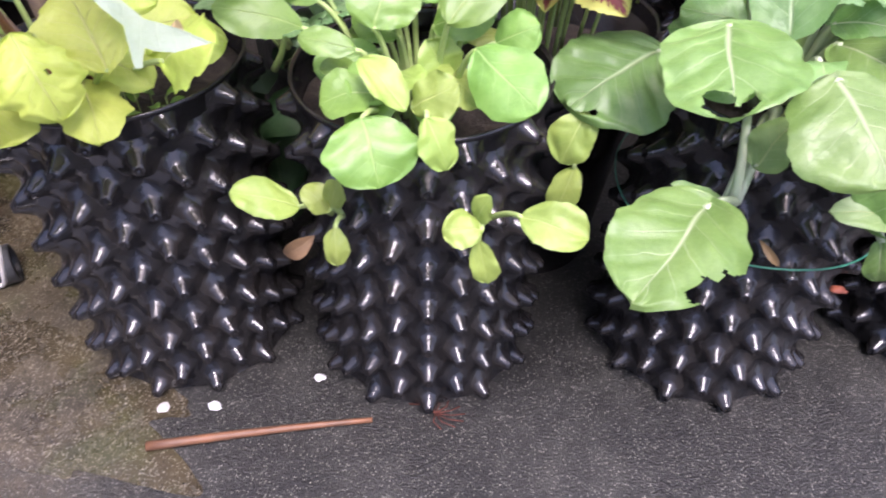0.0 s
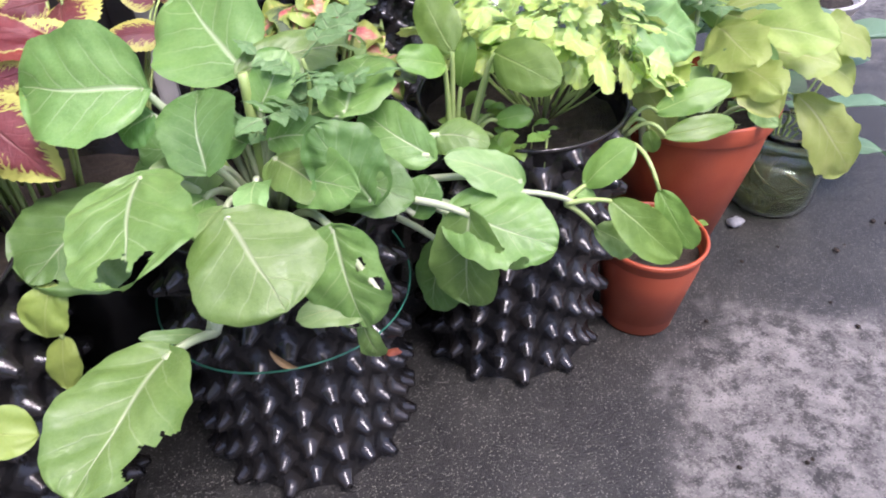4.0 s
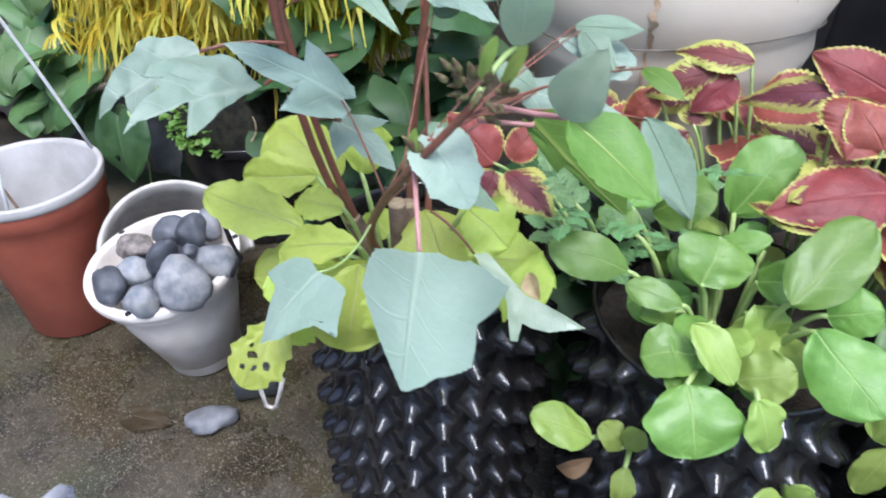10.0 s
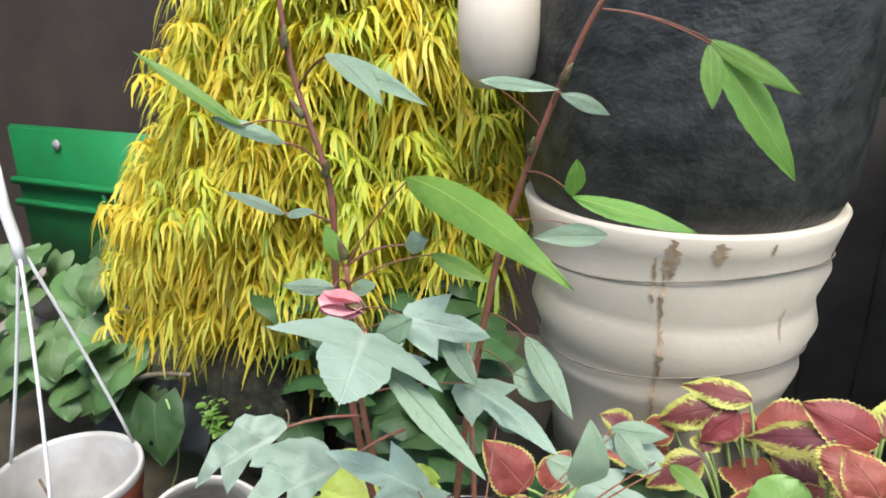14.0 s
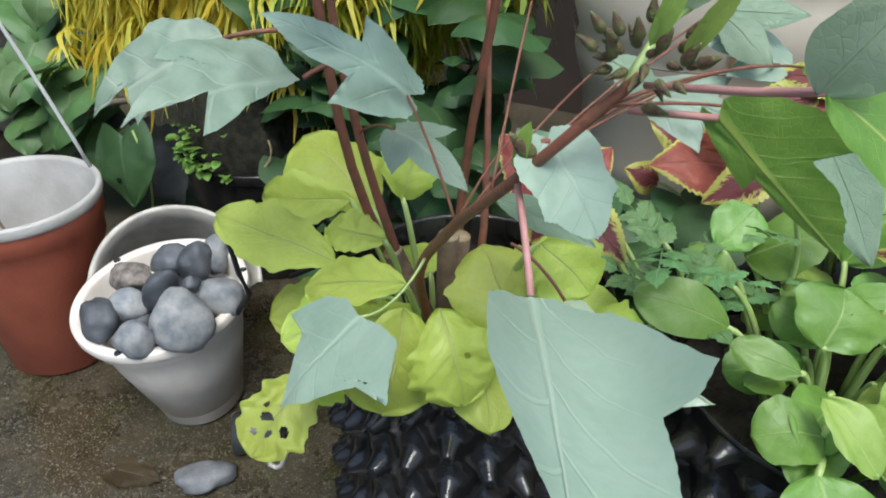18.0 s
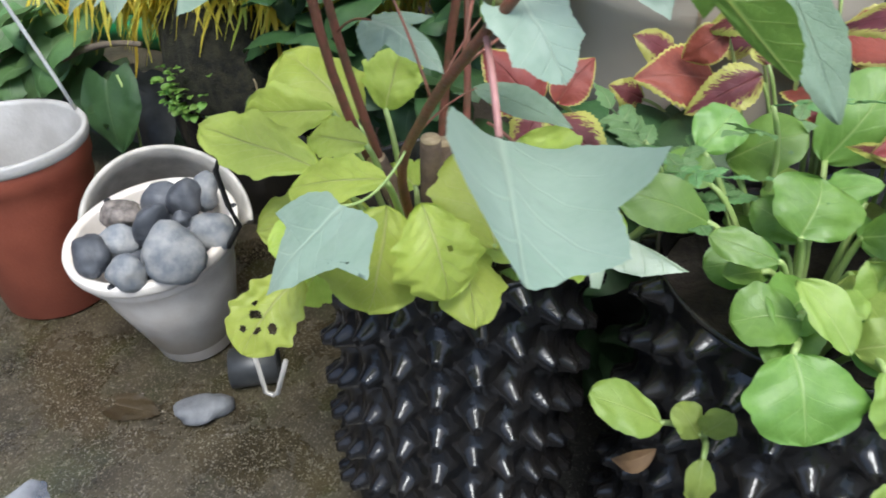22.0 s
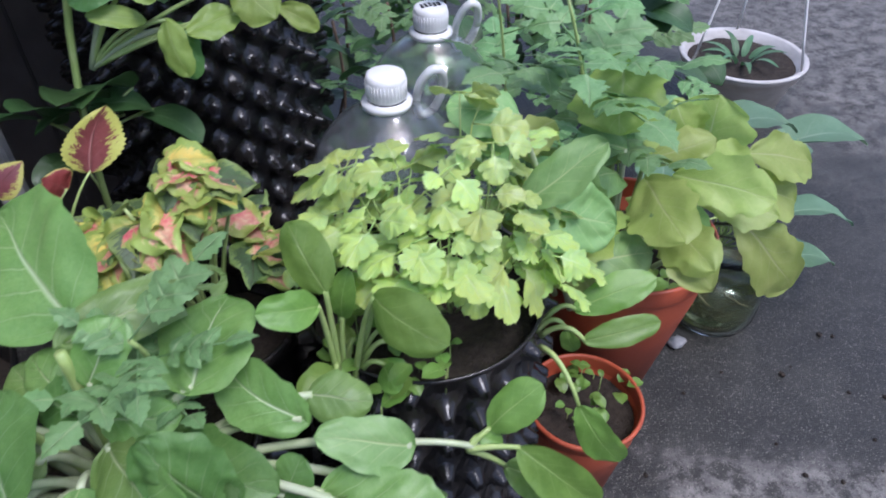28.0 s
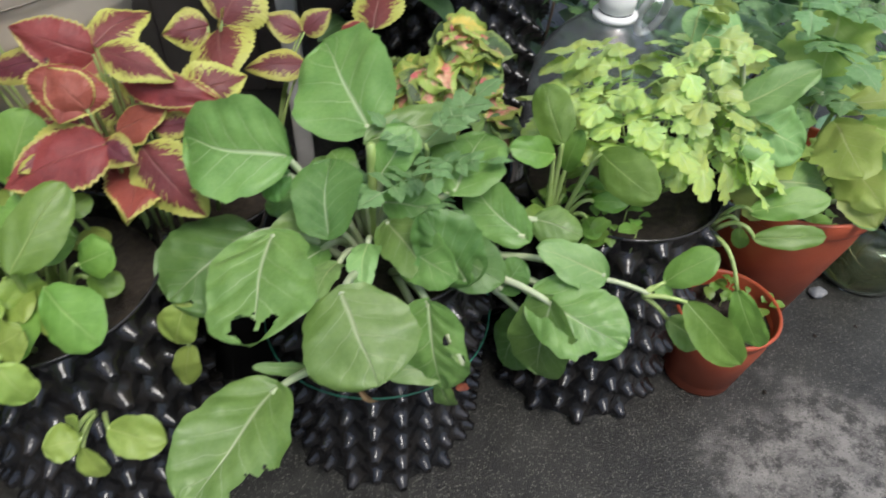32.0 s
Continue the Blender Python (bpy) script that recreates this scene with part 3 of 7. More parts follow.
def soil_disc(r, z, lump=0.008, seg=40, rings=9):
    bm = bmesh.new()
    prev = [bm.verts.new((0, 0, z + lump))]
    for j in range(1, rings + 1):
        cur = []
        for k in range(seg):
            a = 2 * math.pi * k / seg
            rr = r * j / rings
            x, y = rr * math.cos(a), rr * math.sin(a)
            cur.append(bm.verts.new((x, y, z + lump * (noise.noise((x * 45, y * 45, z * 7)) + 0.4 * noise.noise((x * 130, y * 130, 2))))))
        for k in range(seg):
            q = (k + 1) % seg
            if len(prev) == 1:
                bm.faces.new((prev[0], cur[k], cur[q]))
            else:
                bm.faces.new((prev[k], cur[k], cur[q], prev[q]))
        prev = cur
    return bm


first_pot = airpot((-0.2, 0.72, 0))
for x, y, turn in ((0.085, 0.738, 40), (0.415, 0.785, 100), (0.71, 0.865, 200)):
    copy_thing(first_pot, pose(x, y, 0, 0, 0, turn))
tall_pot = airpot((0.55, 1.42, 0), 0.166, 0.60, 16, 23, 0.022, 30, 11, 0.0235)
tagged(tall_pot, "large black plastic air-pruning pot, half in shade")


def round_pot(name, at, r_low, r_top, height, material, label, rim=0.018, thick=0.003, group="", soil_at=0.82, lean=(0, 0)):
    pot = thing(name, at, label, "plant pot", group)
    pot.rotation_euler = (radians(lean[0]), radians(lean[1]), 0)
    part("body", lathe([(0, 0.0), (r_low - 0.003, 0.0), (r_low, 0.003), (r_low + (r_top - r_low) * 0.86, height - rim), (r_top - 0.001, height - rim + 0.002),
                        (r_top, height - rim + 0.004), (r_top + 0.0015, height - 0.002), (r_top, height), (r_top - thick, height), (r_top - thick - 0.001, height - 0.004),
                        (r_low + (r_top - r_low) * 0.8, height * 0.75), (r_low, 0.006), (0, 0.006)], 56), material, pot)
    if soil_at:
        part("soil", soil_disc(r_low + (r_top - r_low) * soil_at - 0.004, height * soil_at, 0.005), soil, pot)
    return pot


round_pot("small_flowerpot", (0.897, 0.822, 0), 0.052, 0.0715, 0.148, terracotta, "small orange plastic flowerpot with soil and weeds", 0.012)
round_pot("flowerpot", (1.015, 0.965, 0), 0.073, 0.118, 0.272, terracotta, "tall orange plastic flowerpot full of pale greens", 0.03)


def hanging_pot(at, s, h, body_mat, label, soil_in, hook, feet):
    """A hanging basket: tapered body, thick white rim ring, three plastic cords that meet in a hook."""
    pot = thing("hanging_pot", at, label, "hanging pot")
    part("body", lathe([(0, 0), (0.09 * s, 0), (0.098 * s, 0.006), (0.119 * s, 0.19 * h), (0.125 * s, 0.20 * h), (0.127 * s, 0.232 * h), (0.133 * s, 0.236 * h), (0.1345 * s, 0.264 * h)], 64), body_mat, pot)
    part("rim", lathe([(0.134 * s, 0.262 * h), (0.1375 * s, 0.264 * h), (0.139 * s, 0.268 * h), (0.139 * s, 0.277 * h), (0.137 * s, 0.280 * h), (0.131 * s, 0.280 * h), (0.127 * s, 0.274 * h), (0.110 * s, 0.19 * h), (0.084 * s, 0.022), (0, 0.021)], 64), dusty_white, pot, "white inner pot and rim")
    if soil_in:
        part("soil", soil_disc(0.117 * s, 0.235 * h), soil, pot)
    top = Vector(hook)
    for a in feet:
        foot = Vector((0.131 * s * math.cos(radians(a)), 0.131 * s * math.sin(radians(a)), 0.279 * h))
        part("cord", tube(bend(foot, top, 0.004, 8, (0, 1, 0)), 0.0026), cap_white, pot)
    part("hook", tube([top - Vector((0, 0, 0.03)), top + Vector((-.002, 0, 0.0)), top + Vector((-.012, 0, 0.05)), top + Vector((-.014, 0, 0.11))], 0.008, 8), cap_white, pot)
    return pot


hanging_pot((-0.869, 0.766, 0), 0.775, 0.945, red_plastic, "faded red hanging pot with white rim and cords, empty", False, (0.003, 0.0, 0.63), (-51, 70, 190))
tagged(part("twig", tube(bend((-0.945, 0.770, 0.225), (-0.835, 0.745, 0.085), 0.008, 8, (0, 0, 1)), 0.0025, 6, taper=0.6), stalk_wood), "thin dry brown twig lying in the empty pot", "twig")
hanging_pot((1.725, 1.575, 0), 1.03, 1.03, white_plastic, "white hanging pot with dark soil, standing on the concrete", True, (0.02, 0.02, 1.6), (-62, 58, 178)).scale = (1.0, 1.0, 0.43)


bm = tube(bend((-0.93, 0.80, 0.11), (-0.85, 0.75, 0.19), 0.008, 8, (1, 0, 0)), 0.0022, 7, taper=0.6)
tagged(part("dry_twig", bm, stalk_wood), "thin brown twig lying in the empty hanging pot", "twig")

# ---- stones and bucket ----
def stone_mesh(seed, sx, sy, sz, seg=3, rough=0.5):
    bm = bmesh.new()
    bmesh.ops.create_icosphere(bm, subdivisions=seg, radius=1.0)
    for v in bm.verts:
        p = v.co.copy()
        k = 1 + rough * noise.noise(p * 1.15 + Vector((seed * 3.7, 0, 0))) + 0.05 * noise.noise(p * 3 + Vector((0, seed, 0)))
        v.co = Vector((p.x * sx * k, p.y * sy * k, p.z * sz * k))
    return bm


bucket = thing("bucket", (-0.609, 0.768, 0.006), "grimy white plastic bucket with a black wire handle, full of stones", "bucket")
bucket.rotation_euler = (radians(7), radians(-1.5), 0)
B = Matrix.LocRotScale(bucket.location, bucket.rotation_euler, None)
part("body", lathe([(0, 0), (0.052, 0), (0.055, 0.004), (0.080, 0.148), (0.083, 0.160), (0.094, 0.162), (0.0965, 0.165), (0.0965, 0.174), (0.0955, 0.176), (0.099, 0.178), (0.1035, 0.180), (0.105, 0.184), (0.105, 0.192), (0.1035, 0.195),
                    (0.0945, 0.195), (0.0925, 0.190), (0.082, 0.12), (0.055, 0.01), (0, 0.01)], 72), white_plastic, bucket)
part("gravel", soil_disc(0.076, 0.125, 0.012), dark_stone, bucket)
for dx, dz, w, t in ((0.0, 0.0, 0.014, 0.003), (0.003, -0.006, 0.010, 0.003), (0.014, -0.003, 0.003, 0.011), (0.021, -0.002, 0.003, 0.012)):
    ob = part("scuffed_mark", box((w, 0.0016, t), (dx - 0.008, 0, dz)), grey_rim, bucket, "brown scuffed marking")
    ob.matrix_local = Matrix.Rotation(radians(26), 4, 'Z') @ Matrix.Translation((0, -0.0748, 0.113)) @ Matrix.Rotation(radians(9.8), 4, 'X')
for a in (-75, 45, 165):
    ob = part("hole", lathe([(0, 0), (0.0045, 0), (0.0045, 0.0012), (0, 0.0012)], 14), ink, bucket)
    ob.location = (0.0995 * math.cos(radians(a)), 0.0995 * math.sin(radians(a)), 0.1942)
Bi = B.inverted()
part("handle", tube([Bi @ Vector(p) for p in ((-0.508, 0.755, 0.196), (-0.480, 0.75, 0.238), (-0.490, 0.75, 0.263), (-0.497, 0.75, 0.305), (-0.485, 0.75, 0.330), (-0.462, 0.75, 0.348), (-0.427, 0.755, 0.362), (-0.40, 0.78, 0.35), (-0.40, 0.82, 0.30), (-0.43, 0.85, 0.24), (-0.50, 0.85, 0.19))], 0.0034), cable_black, bucket)
axis = Vector((0.557, -0.435, 0.707))
up = (Vector((0, 0, 1)) - axis * axis.z).normalized()
right = up.cross(axis)
# only the upper half is built, shaped to fit the camera's view
shell = thing("cut_pot", (-0.645, 0.80, 0.165), "half shell of a grimy white pot behind the bucket, shaped to fit the view", "plant pot")
bm = bmesh.new()
prof = [(0.066, -0.20), (0.099, -0.026), (0.106, -0.024), (0.109, -0.020), (0.109, -0.010), (0.1075, -0.004), (0.1085, -0.002), (0.106, 0.0), (0.1015, -0.002), (0.096, -0.026), (0.063, -0.20)]
rings = [[bm.verts.new(axis * z + (up * math.cos(radians(f)) + right * math.sin(radians(f))) * r) for r, z in prof] for f in range(-104, 105, 4)]
for a, b in zip(rings, rings[1:]):
    for k in range(len(prof) - 1):
        bm.faces.new((a[k], a[k + 1], b[k + 1], b[k]))
part("shell", bm, grey_rim, shell)
bm = bmesh.new()
mid = bm.verts.new(axis * -0.199)
rim = [bm.verts.new(axis * -0.199 + (up * math.cos(radians(f)) + right * math.sin(radians(f))) * 0.064) for f in range(-104, 105, 8)]
for a, b in zip(rim, rim[1:]):
    bm.faces.new((mid, a, b))
part("base", bm, grey_rim, shell, smooth=False)
for k, (x, y, z, sx, sy, sz, a, b, pale) in enumerate((
        (-.633, .668, .205, .029, .020, .018, -40, 18, 0), (-.573, .663, .203, .022, .019, .021, 15, 0, 1), (-.538, .699, .216, .035, .030, .036, 35, -15, 1), (-.589, .724, .222, .020, .019, .038, 60, 24, 0),
        (-.653, .741, .212, .028, .020, .018, 20, 6, 2), (-.637, .792, .210, .026, .020, .017, 20, 0, 0), (-.606, .800, .213, .023, .021, .023, 50, 15, 0), (-.595, .825, .210, .017, .016, .026, 0, -20, 1),
        (-.561, .747, .226, .010, .010, .011, 0, 0, 0), (-.537, .764, .203, .029, .026, .026, -25, 10, 1), (-.625, .703, .202, .024, .021, .020, 40, 0, 1)) + tuple((-.602 + .036 * math.cos(q), .745 + .040 * math.sin(q), .172, .030, .029, .025, 40 * q, 0, 0) for q in (0.2, 1.3, 2.3, 3.4, 4.4, 5.4))):
    st = part("river_stone", stone_mesh(k, sx, sy, sz, rough=0.32), (dark_stone, stone, mottled_stone)[pale])
    st.matrix_world = pose(x, y, z, b, b * 0.5, a)
    tagged(st, ("smooth dark grey river stone heaped in the bucket", "smooth pale grey river stone heaped in the bucket", "mottled brown-grey river stone heaped in the bucket")[pale], "stone", "stones in the bucket")
st = part("river_stone", stone_mesh(31, 0.036, 0.023, 0.014, rough=0.35), wet_stone)
st.matrix_world = pose(-0.511, 0.655, 0.013, 0, 0, 40)
tagged(st, "dark wet grey stone in the puddle", "stone")
bm = lathe([(0.023, 0), (0.026, 0.002), (0.026, 0.06), (0.023, 0.062), (0.022, 0.06), (0.022, 0.002), (0.023, 0)], 28)
ob = tagged(part("pipe_piece", bm, grey_pipe), "short piece of grey plastic pipe on the wet ground", "pipe")
ob.matrix_world = pose(-0.512, 0.715, 0.026, 0, 90, 35)
bm = tube([(-0.407, 0.655, 0.146), (-0.4075, 0.66, 0.086), (-0.399, 0.662, 0.083), (-0.390, 0.66, 0.093), (-0.366, 0.655, 0.158)], 0.0028, 8)
tagged(part("plastic_strip", bm, grey_rim), "bent strip of grey plastic hanging beside the studded pot", "strip")

# ---- drum ----
drum = thing("drum_planter", (-0.07, 1.135, 0), "cream plastic drum wired round, weathered black drum on top", "drum")
prof = [(0, 0.30), (0.14, 0.30), (0.145, 0.36), (0.15, 0.42), (0.162, 0.455), (0.166, 0.47), (0.163, 0.49), (0.166, 0.50), (0.178, 0.535), (0.172, 0.56), (0.171, 0.575), (0.182, 0.612),
        (0.178, 0.628), (0.186, 0.66), (0.192, 0.685), (0.188, 0.69), (0.17, 0.686), (0, 0.68)]
drum.scale = (1.07, 1.07, 1.0)
drum.location.x = -0.058
cream = part("cream_wall", lathe(prof, 96), cream_plastic, drum)
part("black_drum", lathe([(0, 0.66), (0.15, 0.664), (0.180, 0.687), (0.192, 0.72), (0.197, 0.80), (0.198, 0.9), (0.195, 1.0), (0.185, 1.06), (0.17, 1.1), (0, 1.1)], 96), drum_black, drum, "weathered black plastic drum")
for z, r in ((0.499, 0.1675), (0.628, 0.180)):
    part("wire", tube([(r * math.cos(2 * math.pi * k / 72) * 1.01, r * math.sin(2 * math.pi * k / 72) * 1.01, z - 0.012 * math.sin(4 * math.pi * k / 72)) for k in range(73)], 0.0011, 6), old_wire, drum)
part("stand", lathe([(0, 0), (0.15, 0), (0.155, 0.01), (0.155, 0.27), (0.15, 0.3), (0, 0.3)], 56), drum_black, drum)
rust = mat("rust_stain", (0.34, 0.22, 0.12), 0.8, 0, (0.46, 0.36, 0.25), 90, 8)
for a, w, z0, z1 in ((-86, .020, .635, .684), (-88, .007, .56, .64), (-87, .009, .50, .565), (-88, .006, .43, .50), (-72, .020, .655, .682), (-91, .006, .60, .66), (-55, .006, .665, .68), (-42, .004, .55, .59)):
    bm = bmesh.new()
    cols = []
    for k in range(25):
        z = z0 + (z1 - z0) * k / 24
        i = max(0, min(len(prof) - 2, sum(1 for q in prof[:-3] if q[1] <= z) - 1))
        (ra, za), (rb, zb) = prof[i], prof[i + 1]
        r = ra + (rb - ra) * (z - za) / max(1e-6, zb - za) + 0.0012
        body = math.sin(math.pi * (0.02 + 0.96 * k / 24)) ** 0.5
        ww = w * body * (0.65 + 0.7 * noise.noise((a, k * 0.45, 2)) + 0.3 * noise.noise((a, k * 1.3, 5)))
        mid = w * 0.5 * noise.noise((a + 3, k * 0.3, 9))
        cols.append([bm.verts.new((r * math.cos(radians(a) + (mid + s * ww) / r), r * math.sin(radians(a) + (mid + s * ww) / r), z)) for s in (-0.5, 0, 0.5)])
    for p, q in zip(cols, cols[1:]):
        for k in range(2):
            bm.faces.new((p[k], p[k + 1], q[k + 1], q[k]))
    part("rust_stain", bm, rust, cream, "brown rust streak")
part("hole", lathe([(0, 0), (0.004, 0), (0.004, 0.002), (0, 0.002)], 16), ink, cream).matrix_local = Matrix.Translation((-0.062, -0.164, 0.616)) @ Euler((radians(90), 0, radians(-20))).to_matrix().to_4x4()
jug = thing("plastic_jug", (-0.27, 1.0, 0.83), "cut-open cream plastic jug hung beside the drum", "jug")
part("body", lathe([(0.0, 0.0), (0.03, 0.002), (0.045, 0.02), (0.05, 0.06), (0.048, 0.14), (0.044, 0.14), (0.045, 0.06), (0.04, 0.022), (0.0, 0.01)], 32), cream_plastic, jug)
part("strap", tube([(0.04, 0, 0.13), (0.03, 0.05, 0.19), (0.06, 0.1, 0.24)], 0.003), grey_wire, jug)


# ---- bottles and jar ----
def bottle(at, s, label, lean=0):
    b = thing("water_bottle", at, label, "bottle", "clear water bottles")
    b.rotation_euler = (radians(lean), radians(lean * 0.6), 0)
    shell = [(0.0, 0.004), (0.07 * s, 0.0), (0.082 * s, 0.012), (0.084 * s, 0.08), (0.079 * s, 0.09), (0.084 * s, 0.1), (0.084 * s, 0.20), (0.08 * s, 0.21), (0.084 * s, 0.22), (0.084 * s, 0.27), (0.080 * s, 0.30), (0.070 * s, 0.33),
             (0.053 * s, 0.355), (0.034 * s, 0.372), (0.022, 0.38), (0.022, 0.396)]
    part("body", lathe(shell + [(max(0.0, r - 0.0016), z + (0.0016 if k < 2 else 0)) for k, (r, z) in list(enumerate(shell))[::-1]], 64), bottle_clear, b).visible_shadow = False
    part("collar", lathe([(0.022, 0.378), (0.029, 0.38), (0.030, 0.386), (0.023, 0.389)], 40), cap_white, b)
    ribs = [(0.0228, 0.391), (0.0234, 0.393), (0.0234, 0.413), (0.022, 0.4185), (0.019, 0.42), (0.0, 0.4202)]
    cap = part("cap", lathe(ribs, 60), cap_white, b, "white ribbed screw cap")
    for k in range(36):
        a = 2 * math.pi * k / 36
        part("rib", box((0.0010, 0.0010, 0.018), (0.0235 * math.cos(a), 0.0235 * math.sin(a), 0.403)), cap_white, cap)
    part("handle", tube([Vector((0.056 + 0.016 * math.cos(a), 0.012 - 0.02 * math.sin(a), 0.378 + 0.040 * math.sin(a))) for a in [2 * math.pi * k / 24 for k in range(25)]], 0.0055), cap_white, b, "white carrying ring")
    return b, cap


bottle((0.742, 1.09, 0.060), 1.2, "clear plastic water bottle with white cap and ring")
two, two_cap = bottle((0.852, 1.252, 0.060), 1.15, "clear plastic water bottle, marked white cap")
for k in range(5):
    part("marking", box((0.0035, 0.011, 0.0012), (-0.012 + 0.006 * k, 0.001 * (k % 3), 0.4205)), ink, two_cap)
crate = thing("block", (0.80, 1.17, 0), "low dark block under the water bottles", "block")
part("block_body", box((0.34, 0.36, 0.059), (0, 0, 0.0297), 0.006), board_grey, crate)

jar = thing("glass_jar", (1.245, 1.0, 0), "round glass jar with murky water and pale roots", "jar")
part("glass", lathe([(0, 0.002), (0.045, 0.0), (0.068, 0.012), (0.072, 0.03), (0.072, 0.092), (0.06, 0.116), (0.052, 0.124), (0.05, 0.135), (0.053, 0.138), (0.053, 0.15), (0.049, 0.15), (0.048, 0.122), (0.057, 0.114),
                    (0.0695, 0.09), (0.0695, 0.03), (0.065, 0.014), (0.044, 0.005), (0, 0.005)], 56), jar_glass, jar).visible_shadow = False
fluid = part("water", lathe([(0, 0.006), (0.043, 0.006), (0.060, 0.015), (0.066, 0.04), (0.064, 0.083), (0.056, 0.1), (0, 0.1)], 48), jar_water, jar)
jar_root = mat("brown_root", (0.16, 0.13, 0.06), 0.6, 0, (0.10, 0.08, 0.04), 80)
for k in range(10):
    a = k * 2.4
    part("root", tube([Vector((0.068 * math.cos(a + 0.25 * j) * (0.5 + 0.5 * math.sin(0.4 * j + 1)), 0.068 * math.sin(a + 0.25 * j) * (0.5 + 0.5 * math.sin(0.4 * j + 1)), 0.10 - 0.011 * j)) for j in range(9)], 0.0012, 6, taper=0.4), jar_root, fluid)


# ---- leaves ----
def table(pairs, u):
    for (a, p), (b, q) in zip(pairs, pairs[1:]):
        if u <= b:
            return p + (q - p) * (u - a) / (b - a)
    return pairs[-1][1]


LOBED = ((0, .22), (.06, .55), (.2, .8), (.42, 1.0), (.52, .66), (.62, .56), (.78, .48), (.92, .24), (1, 0))
SHIELD = ((0, .3), (.03, .85), (.1, 1.0), (.35, .88), (.6, .82), (.82, .66), (.93, .42), (1, .05))
FAN = ((0, .06), (.2, .2), (.42, .75), (.5, .98), (.58, .7), (.68, .95), (.78, .75), (.86, .6), (.93, .3), (1, 0))


def half_width(kind, u):
    if kind in ("choy", "dark", "pale", "deep"):
        return max(0.0, 1 - abs(2 * u ** 0.92 - 1) ** 2.3) ** 0.52
    if kind in ("spoon", "lime"):
        return max(0.0, 1 - abs(2 * u ** 1.1 - 1) ** 2.1) ** 0.55
    if kind == "shield":
        return table(SHIELD, u) * (1 + 0.02 * math.sin(60 * u))
    if kind in ("lettuce", "mild"):
        return max(0.0, math.sin(math.pi * min(1, u ** 1.2))) ** 0.55 * (1 + 0.07 * math.sin(23 * u) + 0.05 * math.sin(41 * u))
    if kind == "roselle":
        return table(LOBED, u) * (1 + 0.03 * math.sin(70 * u))
    if kind == "parsley":
        return table(FAN, u)
    if kind in ("coleus", "pink", "green_coleus", "coleus_wide", "cream_coleus"):
        return max(0.0, math.sin(math.pi * min(1, u ** 0.72))) ** 0.8 * (1.12 - 0.18 * u) * (1 + 0.042 * math.sin(u * 95))
    if kind in ("vine", "potato", "round"):
        return max(0.0, math.sin(math.pi * min(1, (0.06 + 0.94 * u) ** 0.6))) ** 0.75
    if kind in ("tomato",):
        return max(0.0, math.sin(math.pi * min(1, u ** 0.8))) ** 0.8 * (1 + 0.2 * (2 * ((u * 5) % 1.0) - 1))
    if kind == "strap":
        return min(1, 6 * u) * (1 - u ** 3)
    if kind in ("shiny",):
        return max(0.0, math.sin(math.pi * min(1, u ** 0.85))) ** 0.85
    return max(0.0, math.sin(math.pi * min(1, u ** 0.85))) ** 0.9 * (1 + 0.03 * math.sin(60 * u))


RIPPLE = {"lettuce": 0.11, "mild": 0.11, "choy": 0.075, "dark": 0.07, "pale": 0.13, "lime": 0.12, "spoon": 0.07, "coleus": 0.10, "pink": 0.2, "cream_coleus": 0.24, "green_coleus": 0.2, "parsley": 0.12, "tomato": 0.14, "roselle": 0.07}
UNEVEN = {"lettuce": 0.26, "mild": 0.26, "choy": 0.26, "dark": 0.26, "pale": 0.3, "lime": 0.24, "spoon": 0.18, "coleus": 0.12, "vine": 0.12, "potato": 0.12, "shiny": 0.14, "green": 0.14, "blade": 0.14}
PUCKER = {"choy": 0.028, "dark": 0.03, "pale": 0.024, "lettuce": 0.018, "coleus": 0.016, "pink": 0.02, "green_coleus": 0.02, "spoon": 0.008, "lime": 0.012}


def frame_of(base, tip, face, twist=0.0):
    base, tip = Vector(base), Vector(tip)
    axis = tip - base
    ln = axis.length
    d = axis / ln
    n = Vector(face) - d * Vector(face).dot(d)
    n = n.normalized() if n.length > 1e-4 else d.orthogonal().normalized()
    side = d.cross(n).normalized()
    n = (n * math.cos(twist) + side * math.sin(twist)).normalized()
    return base, ln, d, n, d.cross(n).normalized()


